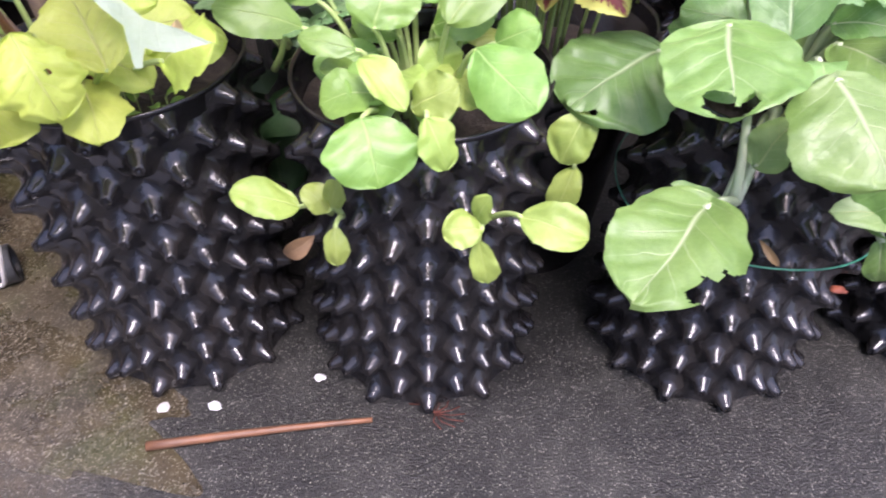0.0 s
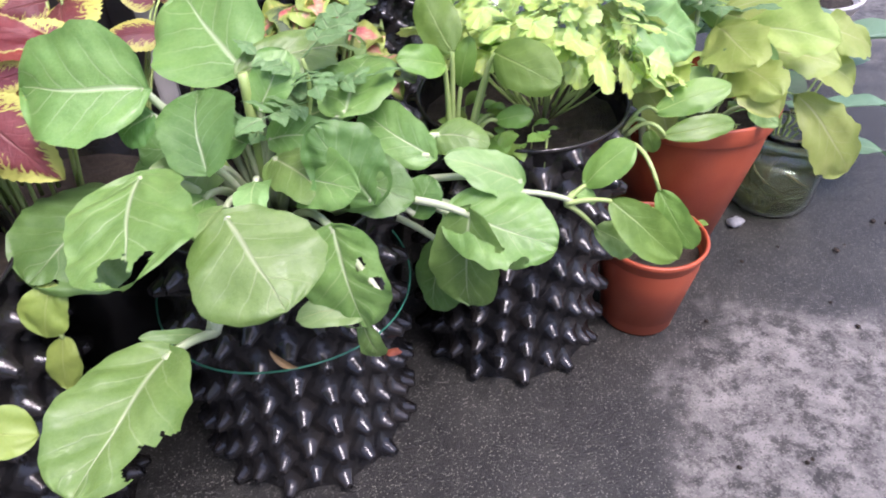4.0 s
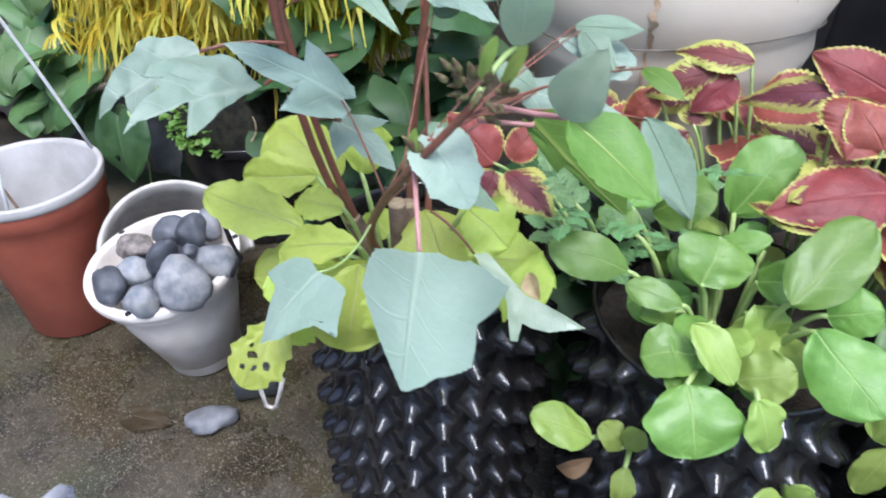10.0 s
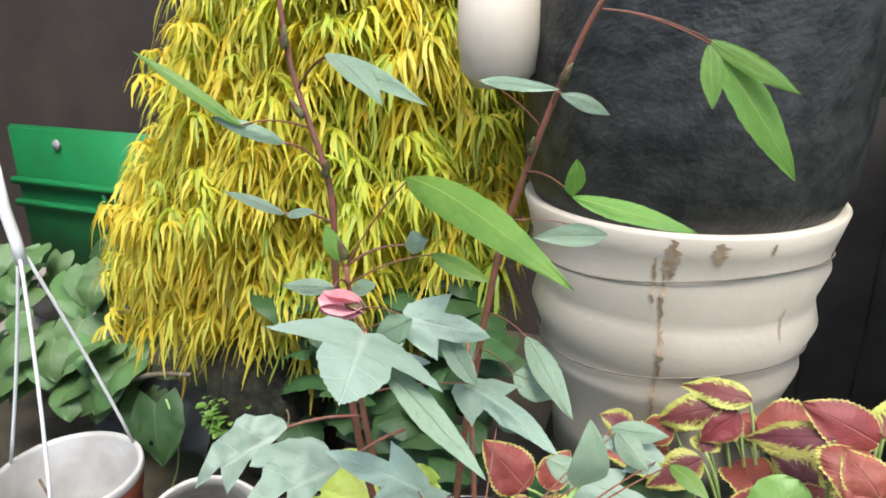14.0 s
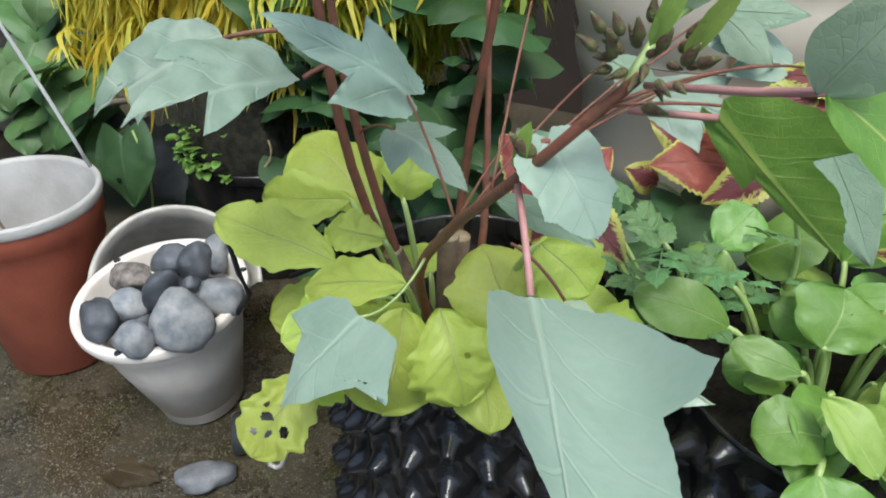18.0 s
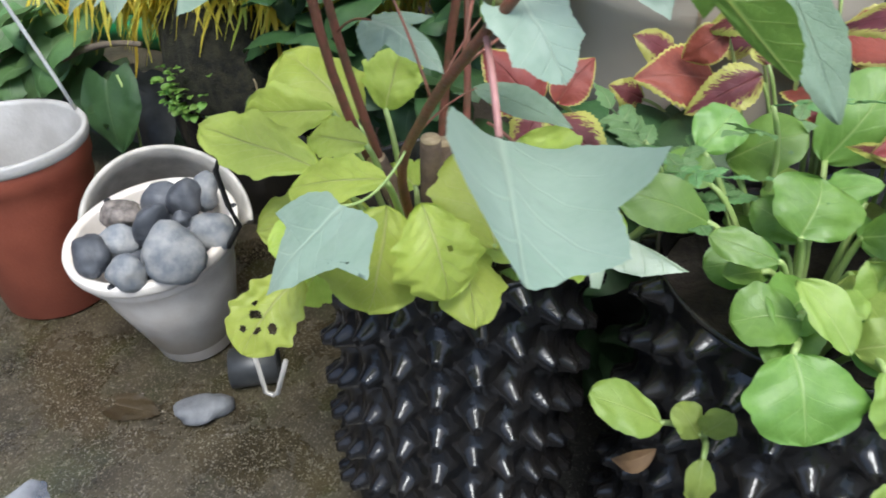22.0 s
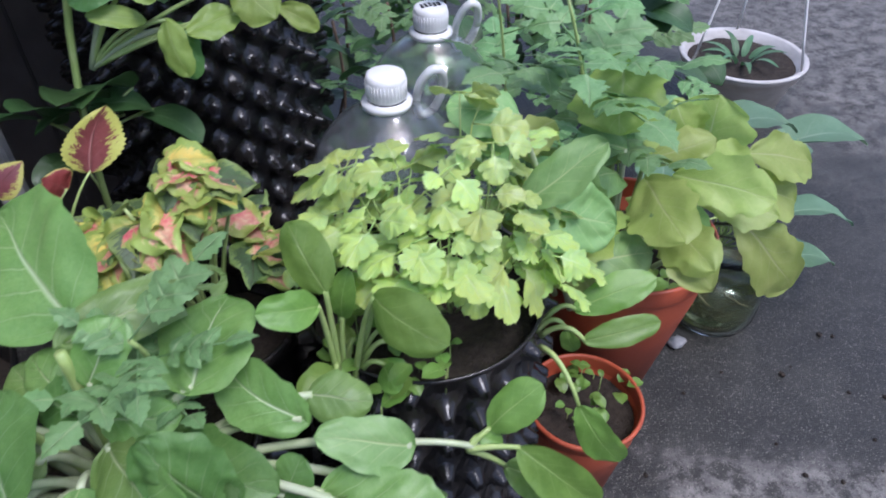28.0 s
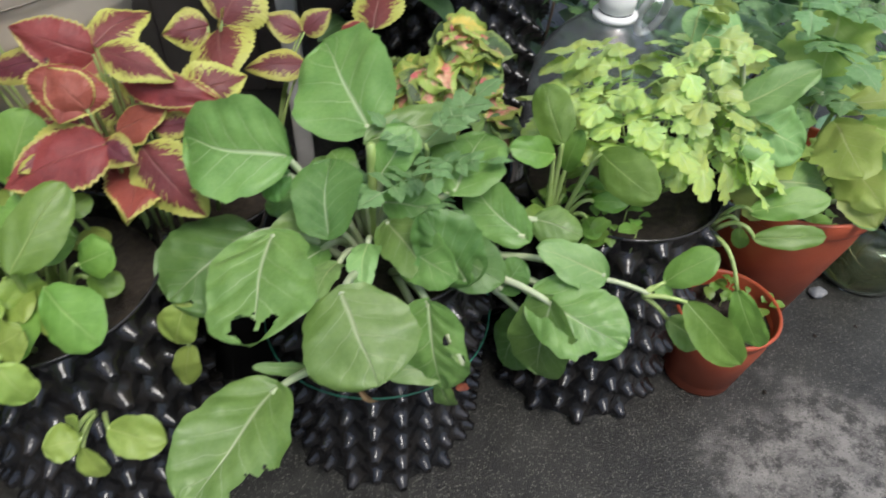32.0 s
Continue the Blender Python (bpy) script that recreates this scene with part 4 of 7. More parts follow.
def blade(kind, base, tip, width, face, arch=0.1, cup=0.12, seed=0, bites=(), nu=24, nv=12, droop=0.0, twist=0.0, bm=None):
    """One leaf blade from base to tip, as wide as width; face: the way its upper side looks. bites: (u, v, radius) eaten out."""
    base, ln, d, n, side = frame_of(base, tip, face, twist)
    if bites:
        nu, nv = 64, 34
    if kind in ("coleus", "coleus_wide") and nu > 20:
        nu, nv = 60, 10
    own = bm is None
    bm = bm or bmesh.new()
    uvl = bm.loops.layers.uv.verify()
    rip, uneven, pucker = RIPPLE.get(kind, 0.05), UNEVEN.get(kind, 0.06), PUCKER.get(kind, 0.0)
    grid, info = [], []
    for i in range(nu + 1):
        u = i / nu
        row, inf = [], []
        shift = uneven * 0.25 * width * noise.noise((u * 1.6, seed * 3.3, 7.7)) * math.sin(math.pi * u)
        for j in range(nv + 1):
            v = 2 * j / nv - 1
            s = 1 if v > 0 else -1
            w = half_width(kind, u) * width / 2
            w *= 1 + uneven * noise.noise((u * 2.4, s * 3.1, seed * 1.9)) + 0.35 * uneven * noise.noise((u * 9, s * 3.1, seed * 2.9))
            lump = rip * width * noise.noise((u * 3.4 + seed * 5.1, v * 1.9, seed * 1.7)) * (0.25 + abs(v))
            lump += rip * 0.4 * width * noise.noise((u * 8 + seed, v * 3, seed * 2.3)) * v * v
            if pucker:
                lump += pucker * width * abs(math.sin(math.pi * 5 * (u - 0.3 * abs(v) ** 0.8))) * min(1, 3 * abs(v)) * (1 - 0.6 * abs(v))
            fwd = 0.0
            if kind == "roselle":
                fwd = 0.16 * ln * abs(v) ** 1.5 * math.exp(-((u - 0.42) / 0.16) ** 2)
            if kind in ("vine", "potato", "round") and u < 0.25:
                fwd = -0.22 * ln * (1 - u / 0.25) * (abs(v)) ** 0.8
            if kind in ("choy", "dark") and u < 0.2:
                fwd = -0.07 * ln * (1 - u / 0.2) * abs(v)
            p = base + d * (u * ln + fwd) + side * (v * w + shift)
            p += n * (arch * ln * 4 * u * (1 - u) + cup * w * abs(v) ** 1.4 + lump - droop * ln * u * u)
            row.append(bm.verts.new(p))
            inf.append((u, (v + 1) / 2))
        grid.append(row)
        info.append(inf)
    asp = width / max(ln, 1e-6) / 2
    for i in range(nu):
        for j in range(nv):
            uc, vc = (i + 0.5) / nu, (2 * (j + 0.5) / nv - 1)
            if any(math.hypot(uc - bu, (vc - bv) * asp) < br * (1 + 0.7 * noise.noise((uc * 13, vc * 9 * asp, seed))) for bu, bv, br in bites):
                continue
            f = bm.faces.new((grid[i][j], grid[i][j + 1], grid[i + 1][j + 1], grid[i + 1][j]))
            for loop, (a, b) in zip(f.loops, ((i, j), (i, j + 1), (i + 1, j + 1), (i + 1, j))):
                loop[uvl].uv = info[a][b]
    if own:
        bmesh.ops.remove_doubles(bm, verts=bm.verts[:], dist=1e-5)
        loose = [v for v in bm.verts if not v.link_faces]
        bmesh.ops.delete(bm, geom=loose, context='VERTS')
    return bm


THREE_LOBES = ((0, 0), (-.09, .10), (-.05, .28), (.16, .46), (.44, .62), (.42, .42), (.40, .24), (.60, .25), (.80, .17), (.93, .07), (1, 0))
CELERY = ((0, 0), (.12, .06), (.22, .30), (.34, .48), (.44, .52), (.54, .46), (.52, .34), (.66, .40), (.78, .36), (.80, .24), (.90, .24), (.98, .14), (1, 0))
BROAD_LOBES = ((0, 0), (-.10, .12), (-.06, .34), (.06, .50), (.24, .54), (.46, .46), (.66, .50), (.72, .38), (.84, .28), (.95, .14), (1, 0))


def both_sides(half):
    return list(half) + [(u, -v) for u, v in half[-2:0:-1]]


def fan_leaf(outline, base, along, across, n, seed=0, rings=7, per=5, ripple=0.03, arch=0.08, teeth=0.012, bm=None, centre=None, left=None, rise=None):
    """A lobed leaf: outline in steps of along and across, filled from its middle outward, with a toothed edge; rise: how far the blade lifts off its plane."""
    bm = bm or bmesh.new()
    uvl = bm.loops.layers.uv.verify()
    pts = []
    for k, (u0, v0) in enumerate(outline):
        u1, v1 = outline[(k + 1) % len(outline)]
        for s in range(per):
            pts.append((u0 + (u1 - u0) * s / per, v0 + (v1 - v0) * s / per))
    cu, cv = 0.36, sum(p[1] for p in pts) / len(pts)
    if centre:
        cu, cv = centre
    ln = along.length

    def spot(u, v):
        z = arch * ln * 4 * max(0, u) * (1 - u) - 0.25 * ln * arch * abs(v) * 4
        z += ripple * ln * (noise.noise((u * 3 + seed * 3.7, v * 3, seed)) + 0.5 * noise.noise((u * 8, v * 8, seed * 2.1)))
        if rise:
            z += rise(u, v)
        return base + along * u + (left if left and v < 0 else across) * v + n * z

    mid = bm.verts.new(spot(cu, cv))
    prev, prev_uv = None, None
    m = len(pts)
    for q in range(1, rings + 1):
        f = q / rings
        cur, uvs = [], []
        for k, (u, v) in enumerate(pts):
            g = f + (teeth * (-1) ** k if q == rings else 0)
            uu, vv = cu + (u - cu) * g, cv + (v - cv) * g
            cur.append(bm.verts.new(spot(uu, vv)))
            uvs.append((max(0.0, uu), 0.5 + 0.8 * vv))
        for k in range(m):
            z = (k + 1) % m
            if prev is None:
                face, co = bm.faces.new((mid, cur[k], cur[z])), ((cu, 0.5 + 0.8 * cv), uvs[k], uvs[z])
            else:
                face, co = bm.faces.new((prev[k], cur[k], cur[z], prev[z])), (prev_uv[k], uvs[k], uvs[z], prev_uv[z])
            for loop, c in zip(face.loops, co):
                loop[uvl].uv = c
        prev, prev_uv = cur, uvs
    return bm


# about the camera path's mean eye; leaf faces are turned to fit that view
EYE_POINT = Vector((0.15, 0.1, 0.95))
count = [0]


def L(plant, kind, base, tip, width, bites=(), root=None, sag=0.016, thick=None, arch=None):
    """A leaf of a plant, turned to face about the camera's mean eye point, with its stalk from the plant's root."""
    count[0] += 1
    k = count[0]
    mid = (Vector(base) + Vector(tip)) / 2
    face = (EYE_POINT - mid).normalized() + Vector((0, 0, 0.35))
    rnd = random.Random(k)
    if arch is None:
        arch = rnd.uniform(0.05, 0.14) if kind not in ("blade", "green") else rnd.uniform(0.0, 0.08)
    at = plant.location
    off = -Vector(at)
    if kind in ("roselle", "shield"):
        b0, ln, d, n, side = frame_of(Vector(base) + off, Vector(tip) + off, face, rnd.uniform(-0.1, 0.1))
        shape = both_sides(THREE_LOBES if kind == "roselle" else BROAD_LOBES)
        lf = part("leaf", fan_leaf(shape, b0, d * ln, side * width, n, k, ripple=0.035, arch=arch * 0.8), M["roselle"], plant)
    else:
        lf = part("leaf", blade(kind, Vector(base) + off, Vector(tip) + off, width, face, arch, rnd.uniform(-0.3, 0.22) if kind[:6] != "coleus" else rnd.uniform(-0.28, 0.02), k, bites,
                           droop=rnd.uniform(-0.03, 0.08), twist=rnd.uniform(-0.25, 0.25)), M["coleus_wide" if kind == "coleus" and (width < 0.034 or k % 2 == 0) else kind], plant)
    if root is None:
        c = Vector(plant["root"])
        root = Vector((c.x + (base[0] - c.x) * plant["spread"], c.y + (base[1] - c.y) * plant["spread"], c.z))
    root = Vector(root)
    if (root - Vector(base)).length > 0.012:
        pts = bend(root + off, Vector(base) + off + (Vector(tip) - Vector(base)) * 0.03, sag, 8)
        m, r = {"choy": (stalk_pale, .0046), "dark": (stalk_pale, .004), "pale": (stalk_pale, .0042), "spoon": (stalk_green, .0031), "lime": (stalk_green, .0028), "lettuce": (stalk_green, .003),
                "roselle": (stalk_red, .0013), "shield": (stalk_red, .0018), "blade": (stalk_red, .0011), "green": (stalk_red, .0012), "shiny": (stalk_green, .0018), "coleus": (stalk_green, .0022)}.get(kind, (stalk_green, .0018))
        if m == stalk_red and (root - Vector(base)).length > 0.05:
            r *= 0.65
        part("stalk", tube(pts, thick or r, 7, taper=0.7), m, lf)


def aim(at, d, roll=0.0, s=1.0):
    """A pose whose x axis points along d and whose z axis looks upward."""
    d = Vector(d).normalized()
    z = Vector((0, 0, 1)) - d * d.z
    z = z.normalized() if z.length > 1e-3 else Vector((1, 0, 0))
    y = z.cross(d)
    m = Matrix((d, y, z)).transposed().to_4x4()
    return Matrix.Translation(at) @ m @ Matrix.Rotation(roll, 4, 'X') @ Matrix.Scale(s, 4)


def plant_at(name, root, label, category="plant", group="", spread=0.3):
    p = thing(name, (root[0], root[1], root[2]), label, category, group)
    p["root"] = list(root)
    p["spread"] = spread
    return p


# ---- leafy plants ----
choy = plant_at("pak_choi", (0.415, 0.785, 0.34), "large pak choi with broad veined leaves, some eaten", spread=0.35)
FORK = Vector((.353, .635, .320))
part("side_stem", tube(bend((-0.01, -0.03, -0.005), FORK - Vector(choy.location), 0.012, 8), 0.0062, 10, taper=0.8), stalk_pale, choy, "crooked pale side stem")
part("side_stem", tube(bend(FORK - Vector(choy.location), (-0.058, -0.10, 0.03), 0.004, 6), 0.0042, 9, taper=0.8), stalk_pale, choy)
L(choy, "choy", (.413, .840, .450), (.366, .940, .494), 0.118)
L(choy, "choy", (.339, .755, .482), (.245, .790, .480), 0.094)
L(choy, "choy", (.325, .700, .437), (.313, .590, .421), 0.099, bites=((.92, .15, .16), (.88, -.3, .1)))
L(choy, "choy", (.386, .630, .436), (.415, .560, .399), 0.094)
L(choy, "choy", (.462, .650, .391), (.472, .605, .318), 0.074, bites=((.35, -.5, .06), (.55, -.75, .08), (1.0, .5, .12)))
L(choy, "dark", (.374, .705, .429), (.377, .765, .470), 0.065)
L(choy, "dark", (.499, .670, .396), (.460, .700, .458), 0.068, bites=((.12, .6, .09), (.2, -.8, .08)))
L(choy, "choy", (.321, .600, .341), (.260, .500, .330), 0.092, bites=((.70, -.9, .13), (.58, -1.0, .07)), root=FORK, sag=0.004, thick=0.0044)
L(choy, "dark", (.292, .760, .382), (.216, .700, .352), 0.115, bites=((.95, -.5, .09),))
L(choy, "choy", (.494, .750, .436), (.531, .820, .455), 0.079)
L(choy, "choy", (.416, .800, .464), (.535, .840, .461), 0.047, bites=((.75, .7, .1), (.9, -.2, .08)))
L(choy, "choy", (.569, .680, .360), (.647, .620, .352), 0.074, bites=((.55, .5, .04), (.75, .9, .08)))
L(choy, "choy", (.580, .660, .375), (.574, .640, .280), 0.065)
L(choy, "pale", (.642, .690, .372), (.570, .700, .408), 0.040)
L(choy, "choy", (.575, .740, .406), (.619, .720, .402), 0.037)
L(choy, "dark", (.538, .690, .359), (.558, .700, .390), 0.034)
L(choy, "choy", (.566, .730, .390), (.511, .780, .421), 0.052)
L(choy, "pale", (.365, .650, .343), (.384, .660, .384), 0.037)
L(choy, "pale", (.498, .630, .317), (.419, .620, .331), 0.031)
L(choy, "choy", (.474, .630, .297), (.486, .625, .256), 0.023)
L(choy, "choy", (.618, .680, .342), (.653, .680, .275), 0.050)
L(choy, "dark", (.569, .690, .315), (.552, .680, .246), 0.060)
L(choy, "dark", (.338, .760, .457), (.308, .760, .439), 0.036)
L(choy, "choy", (.424, .780, .438), (.455, .800, .479), 0.042)
L(choy, "dark", (.450, .760, .396), (.473, .720, .384), 0.049)
L(choy, "pale", (.348, .640, .313), (.298, .630, .336), 0.013)
shootc = plant_at("side_shoot", (0.226, 0.705, 0.335), "small yellow-green side shoot beside the studded pot")
L(shootc, "lime", (.233, .700, .352), (.215, .680, .310), 0.040, sag=0.004)
L(shootc, "lime", (.228, .680, .308), (.216, .667, .258), 0.028, sag=0.004)
tatsoi = plant_at("tatsoi", (0.085, 0.725, 0.335), "rosette of glossy spoon-shaped green leaves", spread=0.5)
L(tatsoi, "spoon", (-.001, .680, .420), (-.064, .660, .444), 0.038)
L(tatsoi, "spoon", (.068, .790, .425), (.101, .826, .489), 0.061)
L(tatsoi, "spoon", (.116, .660, .441), (.159, .720, .488), 0.050)
L(tatsoi, "spoon", (.138, .660, .424), (.188, .613, .402), 0.054)
L(tatsoi, "spoon", (.061, .600, .395), (.080, .565, .359), 0.072)
L(tatsoi, "spoon", (.055, .680, .423), (.060, .710, .454), 0.064)
L(tatsoi, "spoon", (.064, .630, .397), (.025, .616, .394), 0.046)
L(tatsoi, "lime", (.092, .610, .396), (.056, .630, .427), 0.029)
L(tatsoi, "lime", (.095, .620, .392), (.129, .620, .416), 0.038)
L(tatsoi, "lime", (.109, .600, .399), (.127, .590, .361), 0.033)
L(tatsoi, "spoon", (.046, .660, .415), (.000, .660, .423), 0.024)
L(tatsoi, "lime", (.116, .680, .385), (.097, .680, .418), 0.038)
L(tatsoi, "spoon", (.150, .700, .408), (.185, .700, .426), 0.040)
L(tatsoi, "spoon", (.001, .780, .417), (.051, .780, .451), 0.051)
L(tatsoi, "spoon", (-.020, .760, .432), (-.001, .790, .455), 0.043)
L(tatsoi, "spoon", (.059, .730, .428), (.099, .730, .448), 0.021)
L(tatsoi, "spoon", (-.005, .740, .415), (-.042, .760, .423), 0.032)
L(tatsoi, "spoon", (.100, .760, .415), (.075, .770, .429), 0.031)
L(tatsoi, "lime", (.074, .670, .391), (.099, .640, .403), 0.028)
L(tatsoi, "spoon", (.132, .740, .430), (.154, .760, .438), 0.025)
shoota = plant_at("side_shoot", (0.034, 0.622, 0.285), "small yellow-green shoot growing out of the pot wall")
L(shoota, "lime", (.003, .600, .302), (-.048, .585, .324), 0.037, sag=0.004)
L(shoota, "lime", (.028, .600, .301), (.009, .600, .325), 0.023, sag=0.004)
L(shoota, "lime", (.030, .600, .305), (.042, .590, .343), 0.021, sag=0.004)
L(shoota, "lime", (.034, .590, .293), (.037, .575, .262), 0.021, sag=0.004)
shootb = plant_at("side_shoot", (0.152, 0.628, 0.30), "small yellow-green shoot growing out of the pot wall")
L(shootb, "lime", (.183, .575, .335), (.234, .560, .333), 0.040, sag=0.004)
L(shootb, "lime", (.156, .575, .318), (.125, .570, .319), 0.032, sag=0.004)
L(shootb, "lime", (.153, .575, .308), (.163, .566, .270), 0.024, sag=0.004)
L(shootb, "lime", (.151, .585, .320), (.160, .580, .347), 0.020, sag=0.004)
lettuce = plant_at("lettuce", (-0.21, 0.665, 0.335), "loose crinkled yellow-green lettuce leaves, some holed")
L(lettuce, "lettuce", (-.257, .600, .443), (-.356, .600, .454), 0.048)
L(lettuce, "lettuce", (-.272, .680, .440), (-.349, .700, .478), 0.074)
L(lettuce, "lettuce", (-.279, .660, .457), (-.347, .637, .454), 0.039)
L(lettuce, "lettuce", (-.187, .570, .469), (-.258, .565, .446), 0.036)
L(lettuce, "lettuce", (-.189, .570, .450), (-.190, .540, .383), 0.068)
L(lettuce, "lettuce", (-.165, .570, .458), (-.136, .550, .406), 0.055, bites=((.5, -.3, .03), (1.0, .2, .06)))
L(lettuce, "lettuce", (-.125, .600, .414), (-.165, .640, .464), 0.061)
L(lettuce, "lettuce", (-.232, .530, .409), (-.247, .480, .379), 0.047, bites=((.6, .2, .06), (.72, -.1, .05), (.6, -.35, .05), (.78, .35, .04), (.5, .5, .04)))
L(lettuce, "lettuce", (-.229, .620, .459), (-.278, .620, .456), 0.031)
L(lettuce, "lettuce", (-.247, .680, .455), (-.241, .700, .498), 0.046)
L(lettuce, "lettuce", (-.223, .560, .411), (-.240, .530, .384), 0.038)
L(lettuce, "lettuce", (-.124, .630, .481), (-.086, .620, .461), 0.051)
L(lettuce, "lettuce", (-.104, .640, .404), (-.047, .620, .434), 0.058)
roselle = plant_at("roselle", (-0.205, 0.665, 0.335), "tall roselle with red stems and lobed grey-green leaves")

STEMS = (((-.21, .665, .335), (-.262, .635, .50), (-.283, .63, .69), (-.284, .63, .79), (-.311, .63, .88), (-.32, .63, .96)),
         ((-.205, .66, .335), (-.235, .63, .47), (-.252, .61, .60), (-.255, .60, .74)),
         ((-.195, .67, .335), (-.205, .70, .48), (-.174, .705, .70), (-.146, .70, .80), (-.108, .70, .90), (-.08, .70, .95)),
         ((-.20, .655, .335), (-.193, .60, .45), (-.150, .545, .530), (-.100, .496, .597), (-.062, .486, .645)),
         ((-.19, .67, .335), (-.18, .68, .45), (-.21, .74, .62)))
JOINTS = []
for pts in STEMS:
    smooth = []
    for k in range(len(pts) - 1):
        p0, p1, p2, p3 = (Vector(pts[max(0, min(len(pts) - 1, k + q))]) for q in (-1, 0, 1, 2))
        for s in range(6):
            t = s / 6
            smooth.append(0.5 * (2 * p1 + (p2 - p0) * t + (2 * p0 - 5 * p1 + 4 * p2 - p3) * t * t + (3 * p1 - p0 - 3 * p2 + p3) * t ** 3))
    smooth.append(Vector(pts[-1]))
    JOINTS += smooth[3:]
    part("stem", tube([q - Vector(roselle.location) for q in smooth], 0.0038, 10, taper=0.5), stalk_red, roselle, "dark red upright stem")
for x, y, z in ((-.231, .634, .44), (-.192, .643, .46), (-.19, .66, .45)):
    part("cut_stub", tube([Vector((-.2, .66, .335)) - Vector(roselle.location), Vector((x, y, z)) - Vector(roselle.location)], 0.008, 10, taper=0.95), stalk_wood, roselle, "sawn-off woody stub")
    way = (Vector((x, y, z)) - Vector((-.2, .66, .335))).normalized()
    part("cut_face", tube([Vector((x, y, z)) - Vector(roselle.location) - way * 0.001, Vector((x, y, z)) - Vector(roselle.location) + way * 0.001], 0.0072, 12), sawn_wood, roselle, "pale sawn end")


def near_joint(p):
    """The joint of the stems that a leaf's stalk springs from: the nearest one that lies a little lower."""
    p = Vector(p)
    return min(JOINTS, key=lambda q: (q - p + Vector((0, 0, 0.02))).length)


def bud(at, way, s, s0):
    b = lathe([(0, 0), (0.0022 * s, 0.001), (0.0036 * s, 0.004), (0.0034 * s, 0.008), (0.0018 * s, 0.014), (0.0006, 0.018), (0, 0.0185)], 14)
    ob = part("bud", b, bud_red, roselle, "dark red bud")
    ob.matrix_local = aim(Vector(at) - Vector(roselle.location), way, 0, s0) @ Matrix.Rotation(radians(90), 4, 'Y')
    for k in range(10):
        a = 2 * math.pi * k / 10
        st = Vector((0.0025 * s * math.cos(a), 0.0025 * s * math.sin(a), 0.001))
        bp = part("bract", tube([st, st + Vector((0.0065 * s * math.cos(a), 0.0065 * s * math.sin(a), (0.007 + 0.003 * (k % 2)) * s))], 0.0008, 5, taper=0.3), bud_red, roselle)
        bp.matrix_local = ob.matrix_local

L(roselle, "roselle", (-.174, .550, .597), (-.232, .520, .634), 0.038, root=near_joint((-.174, .550, .597)), sag=0.005)
L(roselle, "roselle", (-.201, .530, .726), (-.179, .460, .718), 0.092, root=near_joint((-.201, .530, .726)), sag=0.005)
L(roselle, "blade", (-.193, .530, .709), (-.103, .490, .673), 0.019, root=near_joint((-.193, .530, .709)), sag=0.005)
L(roselle, "roselle", (-.204, .600, .705), (-.146, .620, .691), 0.042, root=near_joint((-.204, .600, .705)), sag=0.005)
L(roselle, "blade", (-.191, .580, .716), (-.222, .580, .694), 0.021, root=near_joint((-.191, .580, .716)), sag=0.005)
L(roselle, "roselle", (-.167, .620, .647), (-.073, .540, .660), 0.038, root=near_joint((-.167, .620, .647)), sag=0.005)
L(roselle, "blade", (-.134, .640, .652), (-.090, .640, .643), 0.031, root=near_joint((-.134, .640, .652)), sag=0.005)
L(roselle, "blade", (-.130, .660, .677), (-.077, .600, .648), 0.020, root=near_joint((-.130, .660, .677)), sag=0.005)
L(roselle, "green", (-.213, .620, .808), (-.066, .500, .797), 0.027, root=near_joint((-.213, .620, .808)), sag=0.005)
L(roselle, "green", (-.091, .620, .805), (-.009, .600, .794), 0.016, root=near_joint((-.091, .620, .805)), sag=0.005)
L(roselle, "green", (-.090, .620, .805), (-.086, .610, .832), 0.015, root=near_joint((-.090, .620, .805)), sag=0.005)
L(roselle, "green", (-.022, .740, .900), (.053, .760, .795), 0.030, root=near_joint((-.022, .740, .900)), sag=0.005)
L(roselle, "green", (-.022, .740, .900), (.045, .740, .863), 0.015, root=near_joint((-.022, .740, .900)), sag=0.005)
L(roselle, "green", (-.021, .740, .898), (-.014, .730, .851), 0.018, root=near_joint((-.021, .740, .898)), sag=0.005)
L(roselle, "blade", (-.260, .600, .895), (-.193, .550, .866), 0.022, root=near_joint((-.260, .600, .895)), sag=0.005)
L(roselle, "blade", (-.258, .600, .895), (-.171, .570, .866), 0.013, root=near_joint((-.258, .600, .895)), sag=0.005)
L(roselle, "blade", (-.300, .600, .830), (-.342, .570, .853), 0.012, root=near_joint((-.300, .600, .830)), sag=0.005)
L(roselle, "green", (-.321, .580, .844), (-.385, .550, .900), 0.010, root=near_joint((-.321, .580, .844)), sag=0.005)
L(roselle, "blade", (-.306, .600, .775), (-.337, .570, .799), 0.009, root=near_joint((-.306, .600, .775)), sag=0.005)
L(roselle, "blade", (-.306, .600, .775), (-.273, .590, .785), 0.009, root=near_joint((-.306, .600, .775)), sag=0.005)
L(roselle, "green", (-.260, .600, .743), (-.271, .600, .771), 0.014, root=near_joint((-.260, .600, .743)), sag=0.005)
L(roselle, "blade", (-.247, .570, .735), (-.286, .560, .735), 0.013, root=near_joint((-.247, .570, .735)), sag=0.005)
L(roselle, "blade", (-.252, .600, .721), (-.230, .600, .729), 0.013, root=near_joint((-.252, .600, .721)), sag=0.005)
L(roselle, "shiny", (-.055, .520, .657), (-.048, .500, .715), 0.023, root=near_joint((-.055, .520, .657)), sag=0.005)
